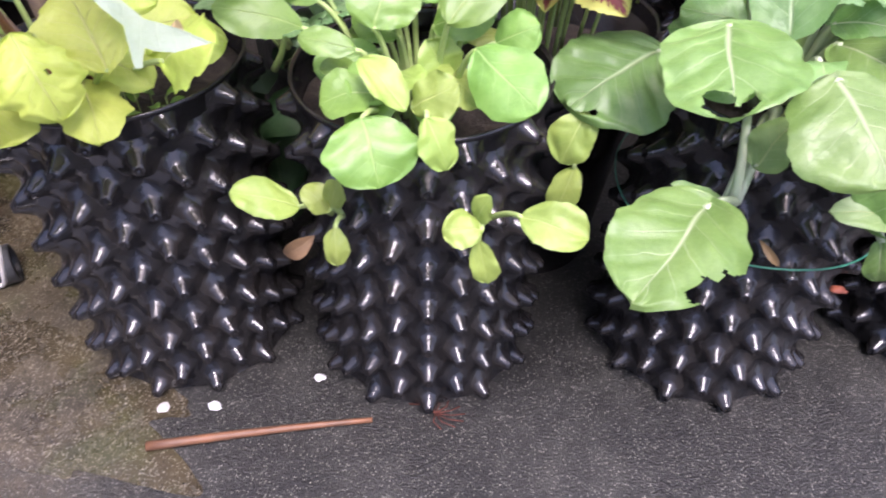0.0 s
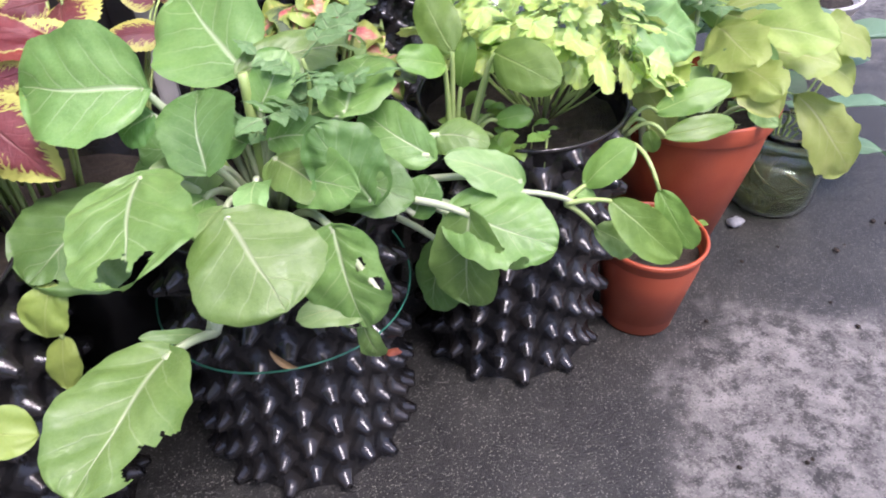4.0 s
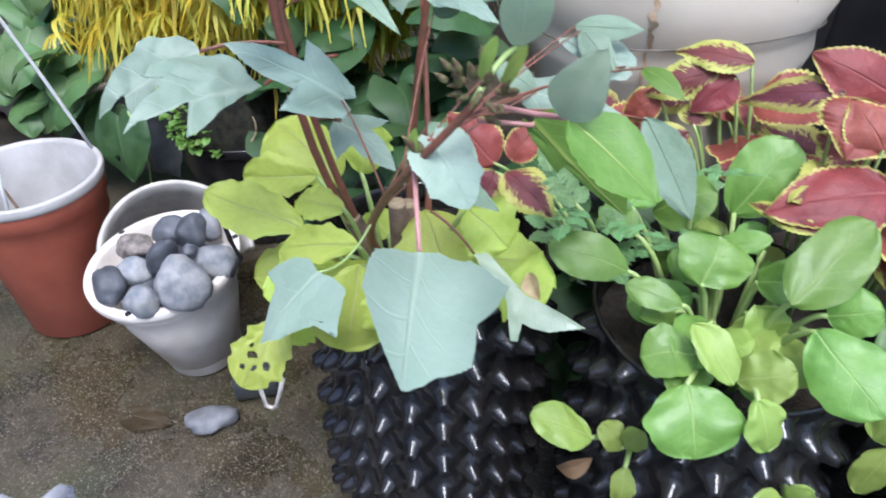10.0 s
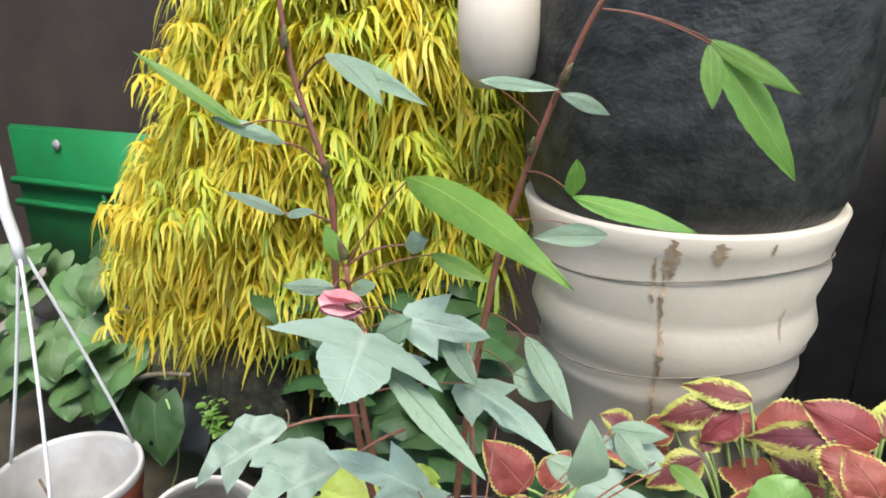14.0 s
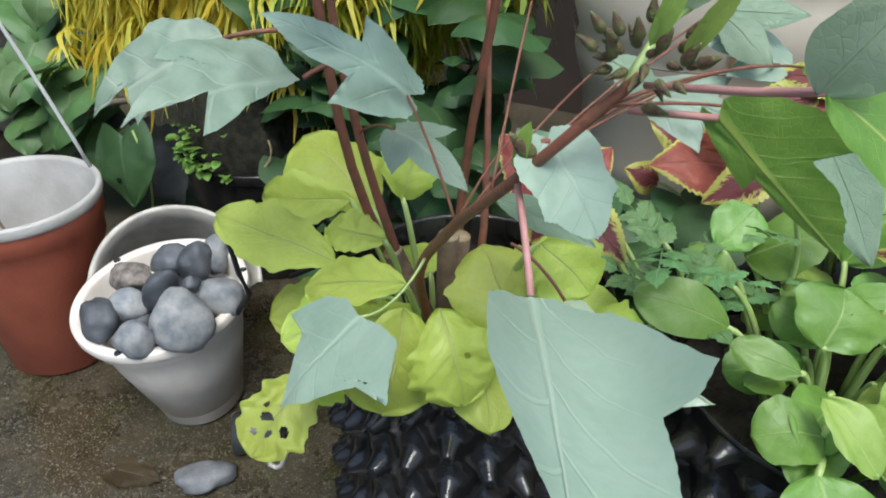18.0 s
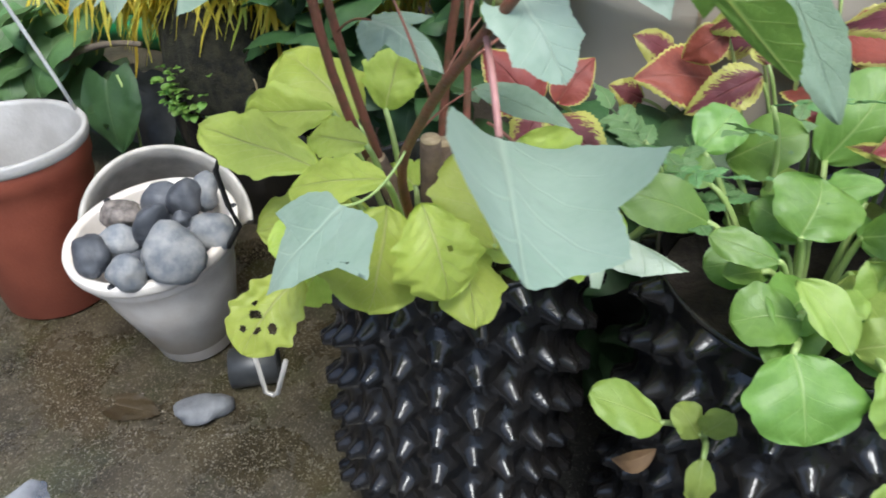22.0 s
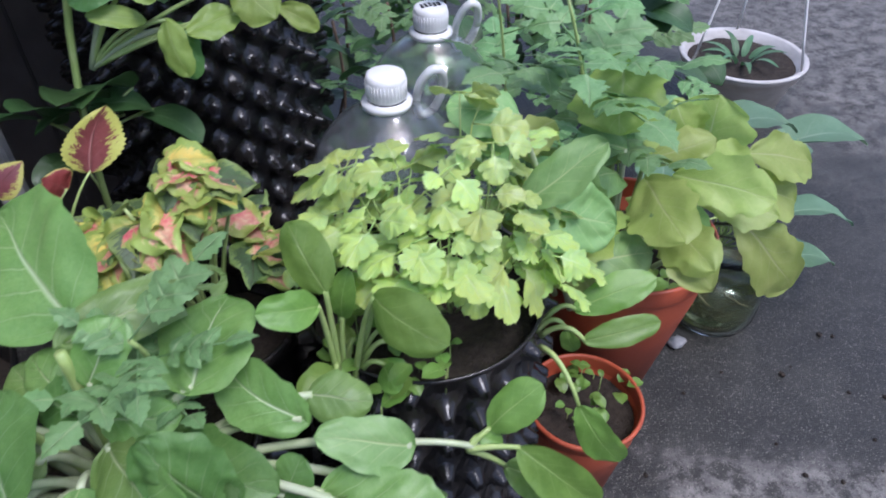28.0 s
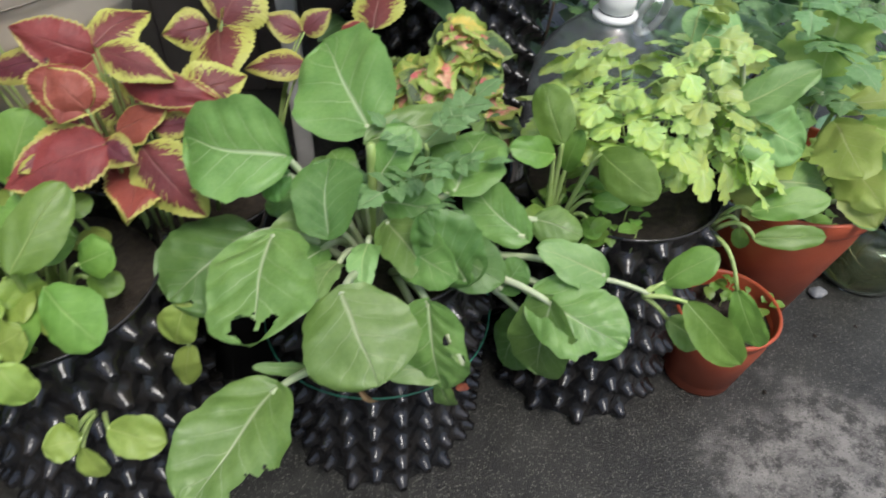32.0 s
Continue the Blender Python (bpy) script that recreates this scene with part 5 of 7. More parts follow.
L(roselle, "blade", (-.126, .570, .582), (-.082, .540, .577), 0.022, root=near_joint((-.126, .570, .582)), sag=0.005)
L(roselle, "roselle", (-.203, .590, .557), (-.146, .560, .547), 0.036, root=near_joint((-.203, .590, .557)), sag=0.005)
L(roselle, "blade", (-.145, .600, .524), (-.081, .580, .521), 0.021, root=near_joint((-.145, .600, .524)), sag=0.005)
L(roselle, "blade", (-.127, .580, .648), (-.098, .570, .661), 0.017, root=near_joint((-.127, .580, .648)), sag=0.005)
L(roselle, "blade", (-.149, .600, .660), (-.193, .620, .694), 0.018, root=near_joint((-.149, .600, .660)), sag=0.005)
L(roselle, "roselle", (-.243, .620, .652), (-.195, .620, .660), 0.026, root=near_joint((-.243, .620, .652)), sag=0.005)
L(roselle, "blade", (-.054, .620, .635), (-.013, .620, .639), 0.016, root=near_joint((-.054, .620, .635)), sag=0.005)
L(roselle, "blade", (-.050, .620, .634), (-.023, .600, .620), 0.018, root=near_joint((-.050, .620, .634)), sag=0.005)
L(roselle, "blade", (-.172, .660, .874), (-.116, .680, .867), 0.010, root=near_joint((-.172, .660, .874)), sag=0.005)
L(roselle, "blade", (-.116, .680, .864), (-.082, .700, .848), 0.012, root=near_joint((-.116, .680, .864)), sag=0.005)
L(roselle, "blade", (-.078, .700, .755), (-.127, .660, .760), 0.017, root=near_joint((-.078, .700, .755)), sag=0.005)
L(roselle, "blade", (-.215, .620, .755), (-.196, .620, .762), 0.017, root=near_joint((-.215, .620, .755)), sag=0.005)
L(roselle, "green", (-.194, .620, .751), (-.147, .620, .735), 0.014, root=near_joint((-.194, .620, .751)), sag=0.005)
L(roselle, "roselle", (-.070, .600, .599), (-.004, .600, .586), 0.033, root=near_joint((-.070, .600, .599)), sag=0.005)
L(roselle, "blade", (-.000, .580, .605), (.039, .570, .552), 0.030, root=near_joint((-.000, .580, .605)), sag=0.005)
L(roselle, "roselle", (-.019, .620, .615), (-.064, .620, .626), 0.026, root=near_joint((-.019, .620, .615)), sag=0.005)
L(roselle, "green", (-.011, .620, .616), (.018, .600, .610), 0.014, root=near_joint((-.011, .620, .616)), sag=0.005)
L(roselle, "blade", (-.095, .600, .612), (-.066, .600, .599), 0.019, root=near_joint((-.095, .600, .612)), sag=0.005)

for at, way in (((-.285, .625, .80), (.4, -.3, .9)), ((-.30, .625, .845), (-.5, -.2, .8)), ((-.314, .625, .895), (.2, 0, 1)), ((-.142, .695, .815), (.3, -.4, .9)), ((-.12, .695, .87), (.5, -.2, .8)),
                ((-.255, .60, .745), (-.2, -.2, 1)), ((-.095, .497, .604), (-.4, -.5, .7)), ((-.252, .605, .70), (.7, -.3, .5))):
    bud(at, way, 1.0, 1.0)
for k in range(24):
    a = k * 2.4
    r = 0.0032 * math.sqrt(k)
    bud((-0.061 + 1.05 * r * math.cos(a), 0.484 + 0.4 * r * math.sin(1.7 * k), 0.6525 + 0.6 * r * math.sin(a)), (math.cos(a), -0.5 + 0.4 * math.sin(2 * k), 0.6 + math.sin(a)), 1.1, 0.36 + 0.16 * ((k * 0.618) % 1))
for at, way in (((-.070, .484, .650), (-.3, -.3, .9)), ((-.060, .490, .634), (.8, -.4, .1)), ((-.050, .482, .652), (.4, -.4, .8))):
    bud(at, way, 1.0, 0.55)
part("stalk", tube([Vector(p) - Vector(roselle.location) for p in ((-.060, .488, .642), (-.048, .480, .646), (-.030, .465, .653), (-.014, .453, .660))], 0.0012, 8), stalk_pink, roselle)
part("stalk", tube([Vector(p) - Vector(roselle.location) for p in ((-.064, .490, .632), (-.050, .489, .634), (-.037, .490, .635))], 0.0012, 8), stalk_pink, roselle)
bm = bmesh.new()
for k in range(5):
    a = k * 1.26
    blade("spoon", (0, 0.003 * math.cos(a), 0.003 * math.sin(a)), (-0.034, 0.007 * math.cos(a), 0.007 * math.sin(a)), 0.018, (0, math.cos(a), math.sin(a)), -0.1, 0.4, k, nu=8, nv=5, bm=bm)
fl = part("flower", bm, pink_petal, roselle, "furled pink flower")
fl.matrix_local = Matrix.Translation(Vector((-.218, .56, .728)) - Vector(roselle.location))
bud((-.218, .56, .728), (-1, 0, 0), 1.3, 1.0)
for x, y, z, dx in ((-.060, .482, .656, .1), (-.050, .482, .654, .14), (-.101, .494, .60, .06)):
    b = Vector((x, y, z)) - Vector(roselle.location)
    part("young_leaf", blade("lime", b, b + Vector((.08 * dx, -.004, .022)), 0.006, (0, -1, .2), .05, .3, 5, nu=8, nv=4), M["lime"], roselle)

at = Vector(roselle.location)
b0 = Vector((-.037, .490, .635))
along, across = Vector((.046, .006, -.041)), Vector((.056, .004, .036))
part("leaf", fan_leaf(both_sides(THREE_LOBES), b0 - at, along, across * 0.8, Vector((-.1, -.9, .3)).normalized(), 11, ripple=0.03, arch=0.04, teeth=0.01, left=across * 0.22), M["green"], roselle, "yellow-green lobed leaf, backlight put into its colour")
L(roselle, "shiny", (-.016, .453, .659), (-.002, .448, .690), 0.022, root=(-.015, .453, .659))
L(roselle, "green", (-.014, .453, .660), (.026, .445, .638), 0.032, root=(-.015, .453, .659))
L(roselle, "shield", (-.092, .500, .612), (-.066, .487, .584), 0.032, root=(-.1, .496, .6), sag=0.004)
ANGULAR = ((0, 0), (.2, -.18), (.45, -.31), (.6, -.33), (.76, -.33), (.87, -.2), (.94, -.08), (.985, 0), (.8, .22), (.75, .37), (.71, .47), (.6, .5), (.46, .515), (.43, .66), (.36, .75), (.1, .6), (-.04, .48), (-.12, .18))
b0 = Vector((-.0805, .4574, .5739))
along, across = Vector((.0414, -.1012, .0232)), Vector((.0611, -.0125, .0079))
part("leaf", fan_leaf(ANGULAR, b0 - at, along, across, Vector((-.0886, .1882, .9781)), 3, ripple=0.012, arch=0.0, teeth=0.006, centre=(0.42, 0.12),
                      rise=lambda u, v: 0.0054 * u - 0.0341 * v - 0.0056 * u * v + 0.0751 * v * v - 0.0064 * u * u), M["roselle"], roselle, "broad smooth grey-green leaf with raised sides")
part("stalk", tube(bend(Vector((-.100, .494, .594)) - at, b0 - at, 0.002), 0.0014, 8), stalk_pink, roselle, "slender pink leaf stalk")
HANGING = ((.02, 0), (.06, .11), (.06, .24), (.13, .36), (.26, .44), (.48, .46), (.6, .43), (.68, .36), (.58, .32), (.66, .22), (.87, .1), (1.02, 0), (.91, .01), (.79, -.02), (.57, .01), (.65, -.11), (.72, -.22), (.63, -.21), (.4, -.12), (.16, -.04))
FOLDED = ((0, 0), (0, .1), (.07, .19), (.2, .25), (.28, .34), (.37, .33), (.44, .27), (.68, .26), (.78, .16), (1.01, -.01), (.85, -.02), (.75, .05), (.7, .01), (.74, -.1), (.77, -.23), (.67, -.19), (.46, -.09), (.22, -.06))
for shape, b0, along, across, joint, mid in ((HANGING, (-.2464, .568, .587), (-.035, -.0894, .0022), (-.0809, .0327, .0401), (-.22, .62, .592), (0.42, 0.12)), (FOLDED, (-.311, .5835, .5944), (-.0557, -.0551, -.0369), (-.0624, .0272, .0535), (-.262, .625, .592), (0.45, 0.09))):
    b0, along, across = Vector(b0), Vector(along), Vector(across)
    part("leaf", fan_leaf(shape, b0 - at, along, across, along.cross(across).normalized() * (1 if along.cross(across).z > 0 else -1), 9, rings=12, ripple=0.06, arch=0.05, teeth=0.006, centre=mid), M["roselle"], roselle, "pale lobed leaf with a puckered blade")
    part("stalk", tube(bend(Vector(joint) - at, b0 - at, 0.004), 0.0014, 8), stalk_red, roselle)
FORKED = ((0, 0), (.08, -.07), (.25, -.03), (.5, .04), (.6, .02), (.79, -.005), (1, -.01), (.91, .07), (.8, .17), (.68, .22), (.6, .23), (.645, .37), (.6, .395), (.49, .26), (.4, .15), (.2, .10))
b0, along, across = Vector((-0.0871, 0.5500, 0.5045)), Vector((0.0795, -0.0150, -0.0243)), Vector((-0.0246, -0.0600, -0.0491))
part("leaf", fan_leaf(FORKED, b0 - at, along, across, Vector((0.1, -0.8, 0.6)), 6, ripple=0.03, arch=0.0, teeth=0.008, centre=(0.5, 0.12)), M["shiny"], roselle, "small forked leaf, sky sheen put into its pale colour")
part("stalk", tube(bend(Vector((-.118, .55, .53)) - at, b0 - at, 0.004), 0.0009, 7), stalk_red, roselle)
POINTED = ((0, 0), (0.08, -0.36), (0.3, -0.65), (0.56, -0.82), (0.74, -0.91), (0.66, -0.72), (0.63, -0.5), (0.81, -0.24), (1, 0), (0.69, 0.29), (0.38, 0.49), (0.09, 0.68), (0.03, 0.87), (-0, 1), (-0.12, 0.78), (-0.26, 0.57), (-0.16, 0.27))
b0 = Vector((-0.189, 0.520, 0.479))
along, across = Vector((-0.025, -0.045, -0.037)), Vector((0.042, -0.050, 0.000))
part("leaf", fan_leaf(POINTED, b0 - Vector(roselle.location), along, across, across.cross(along).normalized() * -1, 5, ripple=0.025, arch=0.04, teeth=0.008, centre=(0.4, 0.25)), M["roselle"], roselle)
part("stalk", tube(bend(near_joint(b0) - Vector(roselle.location), b0 - Vector(roselle.location), -0.01), 0.0009, 7), stalk_green, roselle)

coleus = plant_at("coleus", (0.17, 0.9, 0.33), "coleus with burgundy leaves edged in yellow", spread=0.75)
L(coleus, "coleus", (.165, .850, .531), (.095, .860, .554), 0.048)
L(coleus, "coleus", (.166, .850, .539), (.209, .900, .549), 0.046)
L(coleus, "coleus", (.152, .830, .532), (.138, .790, .497), 0.069)
L(coleus, "coleus", (.180, .830, .548), (.247, .800, .532), 0.038)
L(coleus, "coleus", (.194, .820, .521), (.280, .800, .512), 0.034)
L(coleus, "coleus", (.128, .840, .532), (.048, .860, .503), 0.033)
L(coleus, "coleus", (.179, .780, .482), (.088, .750, .458), 0.063)
L(coleus, "coleus", (.203, .790, .470), (.257, .750, .415), 0.068)
L(coleus, "coleus", (.181, .800, .480), (.230, .800, .503), 0.039)
L(coleus, "coleus", (.176, .780, .482), (.205, .765, .470), 0.032)
L(coleus, "coleus", (.163, .800, .505), (.131, .820, .536), 0.041)
L(coleus, "coleus", (.055, .900, .524), (-.020, .920, .516), 0.032)
L(coleus, "coleus", (.043, .900, .508), (.009, .880, .473), 0.039)
L(coleus, "coleus", (.026, .900, .511), (-.043, .900, .475), 0.038)
L(coleus, "coleus_wide", (.245, 1.025, .470), (.284, 1.075, .514), 0.080)
L(coleus, "coleus_wide", (.243, 1.020, .466), (.256, .945, .440), 0.080)
L(coleus, "coleus", (.248, 1.015, .478), (.252, 1.000, .490), 0.026)
L(coleus, "coleus_wide", (.335, 1.030, .452), (.293, 1.036, .474), 0.038)
L(coleus, "coleus_wide", (.338, 1.032, .452), (.372, 1.045, .476), 0.032)
L(coleus, "coleus_wide", (.340, 1.000, .428), (.268, .990, .432), 0.040)
L(coleus, "coleus", (.400, 1.040, .440), (.385, 1.030, .462), 0.034)
L(coleus, "coleus", (-.067, .930, .438), (-.107, .920, .456), 0.038)
L(coleus, "coleus", (-.086, .920, .394), (-.117, .900, .412), 0.033)
L(coleus, "coleus", (.232, 1.020, .468), (.180, 1.005, .466), 0.046)
L(coleus, "coleus", (.215, .800, .483), (.262, .800, .491), 0.025)
L(coleus, "coleus", (.130, .740, .456), (.077, .780, .446), 0.020)
L(coleus, "coleus", (-.158, .790, .426), (-.214, .800, .469), 0.052)
L(coleus, "coleus", (-.142, .780, .426), (-.083, .750, .403), 0.046)
L(coleus, "coleus", (-.142, .790, .434), (-.120, .820, .467), 0.036)
L(coleus, "coleus", (-.154, .780, .425), (-.166, .760, .392), 0.035)
L(coleus, "coleus", (-.023, .900, .477), (-.057, .900, .447), 0.034)
L(coleus, "coleus", (.013, .880, .452), (-.042, .860, .413), 0.039)
L(coleus, "coleus", (.015, .880, .461), (.015, .900, .478), 0.031)
L(coleus, "coleus_wide", (.422, 1.055, .444), (.445, 1.120, .484), 0.068)
mustard = plant_at("mustard_seedling", (0.608, 0.80, 0.335), "green mustard seedling with spoon-shaped leaves")
L(mustard, "spoon", (.605, .790, .459), (.589, .840, .498), 0.043)
L(mustard, "spoon", (.598, .790, .448), (.548, .780, .465), 0.032)
L(mustard, "spoon", (.616, .800, .417), (.624, .800, .468), 0.024)
L(mustard, "spoon", (.637, .770, .465), (.678, .710, .455), 0.048)
L(mustard, "spoon", (.677, .840, .456), (.646, .820, .442), 0.028)
trailer = plant_at("trailing_mustard", (0.79, 0.80, 0.335), "trailing mustard hanging over the small flowerpot")
part("stem", tube(bend(Vector((.60, .725, .335)) - Vector(trailer.location), Vector((.700, .693, .335)) - Vector(trailer.location), 0.012), 0.0034, 8, taper=0.8), stalk_pale, trailer, "pale trailing stem")
L(trailer, "spoon", (.728, .680, .342), (.789, .635, .287), 0.042, root=(.690, .695, .334), sag=0.003)
L(trailer, "spoon", (.810, .720, .309), (.844, .680, .247), 0.038)
L(trailer, "spoon", (.723, .690, .300), (.762, .670, .277), 0.038, root=(.690, .695, .334), sag=0.003)
L(trailer, "spoon", (.710, .700, .347), (.757, .700, .388), 0.038, root=(.690, .695, .334), sag=0.003)
L(trailer, "spoon", (.700, .700, .343), (.720, .690, .334), 0.016, root=(.690, .695, .334), sag=0.003)
L(trailer, "spoon", (.831, .760, .346), (.909, .750, .355), 0.028)
L(trailer, "spoon", (.835, .790, .358), (.917, .780, .384), 0.035)
L(trailer, "spoon", (.825, .780, .345), (.831, .770, .320), 0.019)
greens = plant_at("mustard_greens", (1.0, 0.955, 0.225), "pale broad mustard greens in the orange flowerpot", spread=0.45)
L(greens, "pale", (.796, .835, .465), (.870, .830, .517), 0.046)
L(greens, "pale", (.805, .840, .445), (.906, .840, .406), 0.064, bites=((.3, .2, .035),))
L(greens, "pale", (.897, .860, .343), (.981, .860, .330), 0.056)
L(greens, "mild", (1.048, .950, .348), (1.022, .920, .279), 0.077, bites=((1.0, .3, .08),))
L(greens, "mild", (1.000, 1.020, .491), (.976, .960, .424), 0.107)
L(greens, "pale", (.817, .900, .516), (.752, .920, .525), 0.048)
L(greens, "mild", (1.142, 1.000, .339), (1.141, 1.000, .422), 0.099)
L(greens, "mild", (1.215, 1.000, .321), (1.348, 1.000, .275), 0.075)
L(greens, "mild", (1.190, .990, .278), (1.324, .980, .224), 0.073)
L(greens, "mild", (1.222, .990, .218), (1.337, .930, .084), 0.099)
L(greens, "pale", (1.032, .870, .289), (1.051, .830, .281), 0.024)
L(greens, "mild", (.884, .950, .468), (.827, .920, .461), 0.045)
L(greens, "mild", (1.090, 1.020, .416), (1.114, 1.000, .365), 0.056)
L(greens, "pale", (.783, .900, .474), (.819, .920, .503), 0.037)
L(greens, "pale", (.913, .900, .385), (.880, .900, .447), 0.047)
L(greens, "mild", (.926, .880, .257), (.858, .880, .364), 0.050)


def filler(plant, kinds, n, centre, rx, ry, z0, z1, size, seed, up=0.3):
    """Smaller leaves that fill the heart of a plant."""
    r = random.Random(seed)
    for k in range(n):
        a = 2.4 * k + r.uniform(-0.4, 0.4)
        q = math.sqrt((k + 0.5) / n)
        b = Vector((centre[0] + rx * q * 0.6 * math.cos(a), centre[1] + ry * q * 0.6 * math.sin(a), z0 + (z1 - z0) * (1 - q * 0.6) * r.uniform(0.7, 1)))
        s = size * r.uniform(0.7, 1.2)
        t = b + Vector((math.cos(a) * s, math.sin(a) * s - 0.2 * s, up * s * r.uniform(-0.6, 1.2)))
        L(plant, kinds[k % len(kinds)], b, t, s * r.uniform(0.6, 0.8))


for dx, dy, h, r in ((0.0, 0.0, 0.13, 0.008), (-0.045, -0.02, 0.10, 0.006), (0.05, -0.03, 0.09, 0.006)):
    part("stem", tube(bend((dx * 0.4, dy * 0.4, -0.01), (dx, dy, h), 0.004), r * 0.75, 10, taper=0.7), stalk_green, choy, "thick pale green upright stem")
filler(choy, ("choy", "dark", "choy", "pale"), 18, (0.415, 0.765), 0.13, 0.12, 0.365, 0.43, 0.062, 3)
filler(tatsoi, ("spoon", "spoon", "lime"), 16, (0.085, 0.72), 0.11, 0.10, 0.36, 0.42, 0.048, 5)
filler(lettuce, ("lettuce",), 9, (-0.205, 0.665), 0.11, 0.09, 0.37, 0.41, 0.07, 7)
filler(greens, ("mild", "pale", "mild"), 24, (1.01, 0.955), 0.14, 0.12, 0.29, 0.42, 0.095, 9)
filler(coleus, ("coleus",), 16, (0.19, 0.86), 0.14, 0.09, 0.40, 0.49, 0.065, 11)
filler(coleus, ("coleus",), 7, (0.04, 0.945), 0.15, 0.06, 0.37, 0.50, 0.075, 17)
filler(mustard, ("spoon", "lime"), 5, (0.64, 0.80), 0.07, 0.05, 0.36, 0.38, 0.035, 13)


# ---- compound-leaved and bushy plants ----
def shared_blades(kind, n, length, width, face=(0, 0, 1), arch=0.15, cup=0.2, nu=12, nv=6):
    out = []
    for s in range(n):
        bm = blade(kind, (0, 0, 0), (length, 0, 0), width, face, arch, cup, s + 40, nu=nu, nv=nv)
        out.append(mesh_of(kind + "_blade", bm, M[kind]))
    return out


def compound(kind, seed, leaflets, size, spread, mats):
    """Scalloped leaflets fanned round the end of a short common stalk, in one mesh."""
    rnd = random.Random(seed)
    bm = bmesh.new()
    for k in range(leaflets):
        a = radians(spread) * (k / max(1, leaflets - 1) - 0.5) * 2
        ln = size * rnd.uniform(0.8, 1.08) * (1 - 0.22 * abs(a) / max(0.1, radians(spread)))
        d = Vector((math.cos(a), math.sin(a), rnd.uniform(-0.3, 0.15))).normalized()
        st = Vector((0.3 * size * math.cos(a), 0.3 * size * math.sin(a), 0))
        _, _, d, n, side = frame_of(st, st + d, (0, 0, 1), rnd.uniform(-0.3, 0.3))
        fan_leaf(both_sides(CELERY), st, d * ln, side * ln * rnd.uniform(0.9, 1.1), n, seed * 9 + k, rings=4, per=3, ripple=0.09, arch=0.1, teeth=0.02, bm=bm)
        tube([(0, 0, 0), st * 0.5, st + d * 0.05 * ln], 0.0009, 5, bm=bm)
    return mesh_of(kind + "_leaf", bm, mats)


TOOTHED = ((0, 0), (.08, .16), (.2, .30), (.3, .26), (.36, .36), (.48, .26), (.56, .30), (.68, .17), (.76, .18), (.88, .07), (1, 0))


def pinnate(kind, seed, pairs, length, leaflet, mats):
    """Toothed leaflets in pairs along a midrib with one at its end, in one mesh."""
    rnd = random.Random(seed)
    bm = bmesh.new()
    spots = [(length * (0.3 + 0.6 * k / pairs), s, leaflet * (1 - 0.2 * abs(k - pairs / 2) / pairs)) for k in range(pairs) for s in (-1, 1)] + [(length * 0.93, 0, leaflet * 1.2)]
    for q, (x, s, size) in enumerate(spots):
        ln = size * rnd.uniform(0.85, 1.15)
        st = Vector((x, 0, -0.15 * length * (x / length) ** 2))
        way = Vector((0.5 if s else 1.0, s * 0.85, rnd.uniform(-0.4, 0.05)))
        _, _, d, n, side = frame_of(st, st + way, (0, 0, 1), rnd.uniform(-0.25, 0.25))
        fan_leaf(both_sides(TOOTHED), st, d * ln, side * ln * rnd.uniform(0.95, 1.15), n, seed * 7 + q, rings=4, per=2, ripple=0.06, arch=0.1, teeth=0.0, bm=bm)
    tube([(0, 0, 0), (length * 0.5, 0, -0.04 * length), (length * 0.95, 0, -0.135 * length)], 0.0012, 5, bm=bm)
    return mesh_of(kind + "_leaf", bm, mats)


rnd = random.Random(5)
parsley = plant_at("parsley_plant", (0.735, 0.865, 0.335), "bushy pale green parsley in the studded pot")
parsley_leaves = [compound("parsley", s, 3, 0.047, 84, M["parsley"]) for s in range(7)]
for k in range(64):
    a, e = 2.4 * k + rnd.uniform(-0.3, 0.3), rnd.uniform(0.05, 1.0)
    if math.sin(a) < 0.1 and math.cos(a) < 0.75:
        e = max(e, 0.42 + 0.3 * rnd.random())
    d = Vector((math.cos(a) * math.sqrt(1 - e * e * 0.8), math.sin(a) * math.sqrt(1 - e * e * 0.8), e))
    p = Vector((0.0 + 0.105 * d.x - 0.02 * e, -0.01 + 0.085 * d.y + 0.015 * e, 0.04 + 0.175 * d.z * rnd.uniform(0.72, 1.05)))
    lf = part("leaf", parsley_leaves[k % 7], None, parsley)
    out = Vector((d.x + 0.7 * rnd.uniform(-1, 1), d.y - 0.12 + 0.7 * rnd.uniform(-1, 1), -0.75 + 0.95 * rnd.random()))
    lf.matrix_local = aim(p, out, rnd.uniform(-0.45, 0.45), rnd.uniform(0.65, 1.1))
    if k % 2 == 0:
        part("stalk", tube(bend((0.02 * d.x, 0.02 * d.y, 0), p, 0.012, 6, (d.x, d.y, 0)), 0.0014, 6, taper=0.6), stalk_green, parsley)

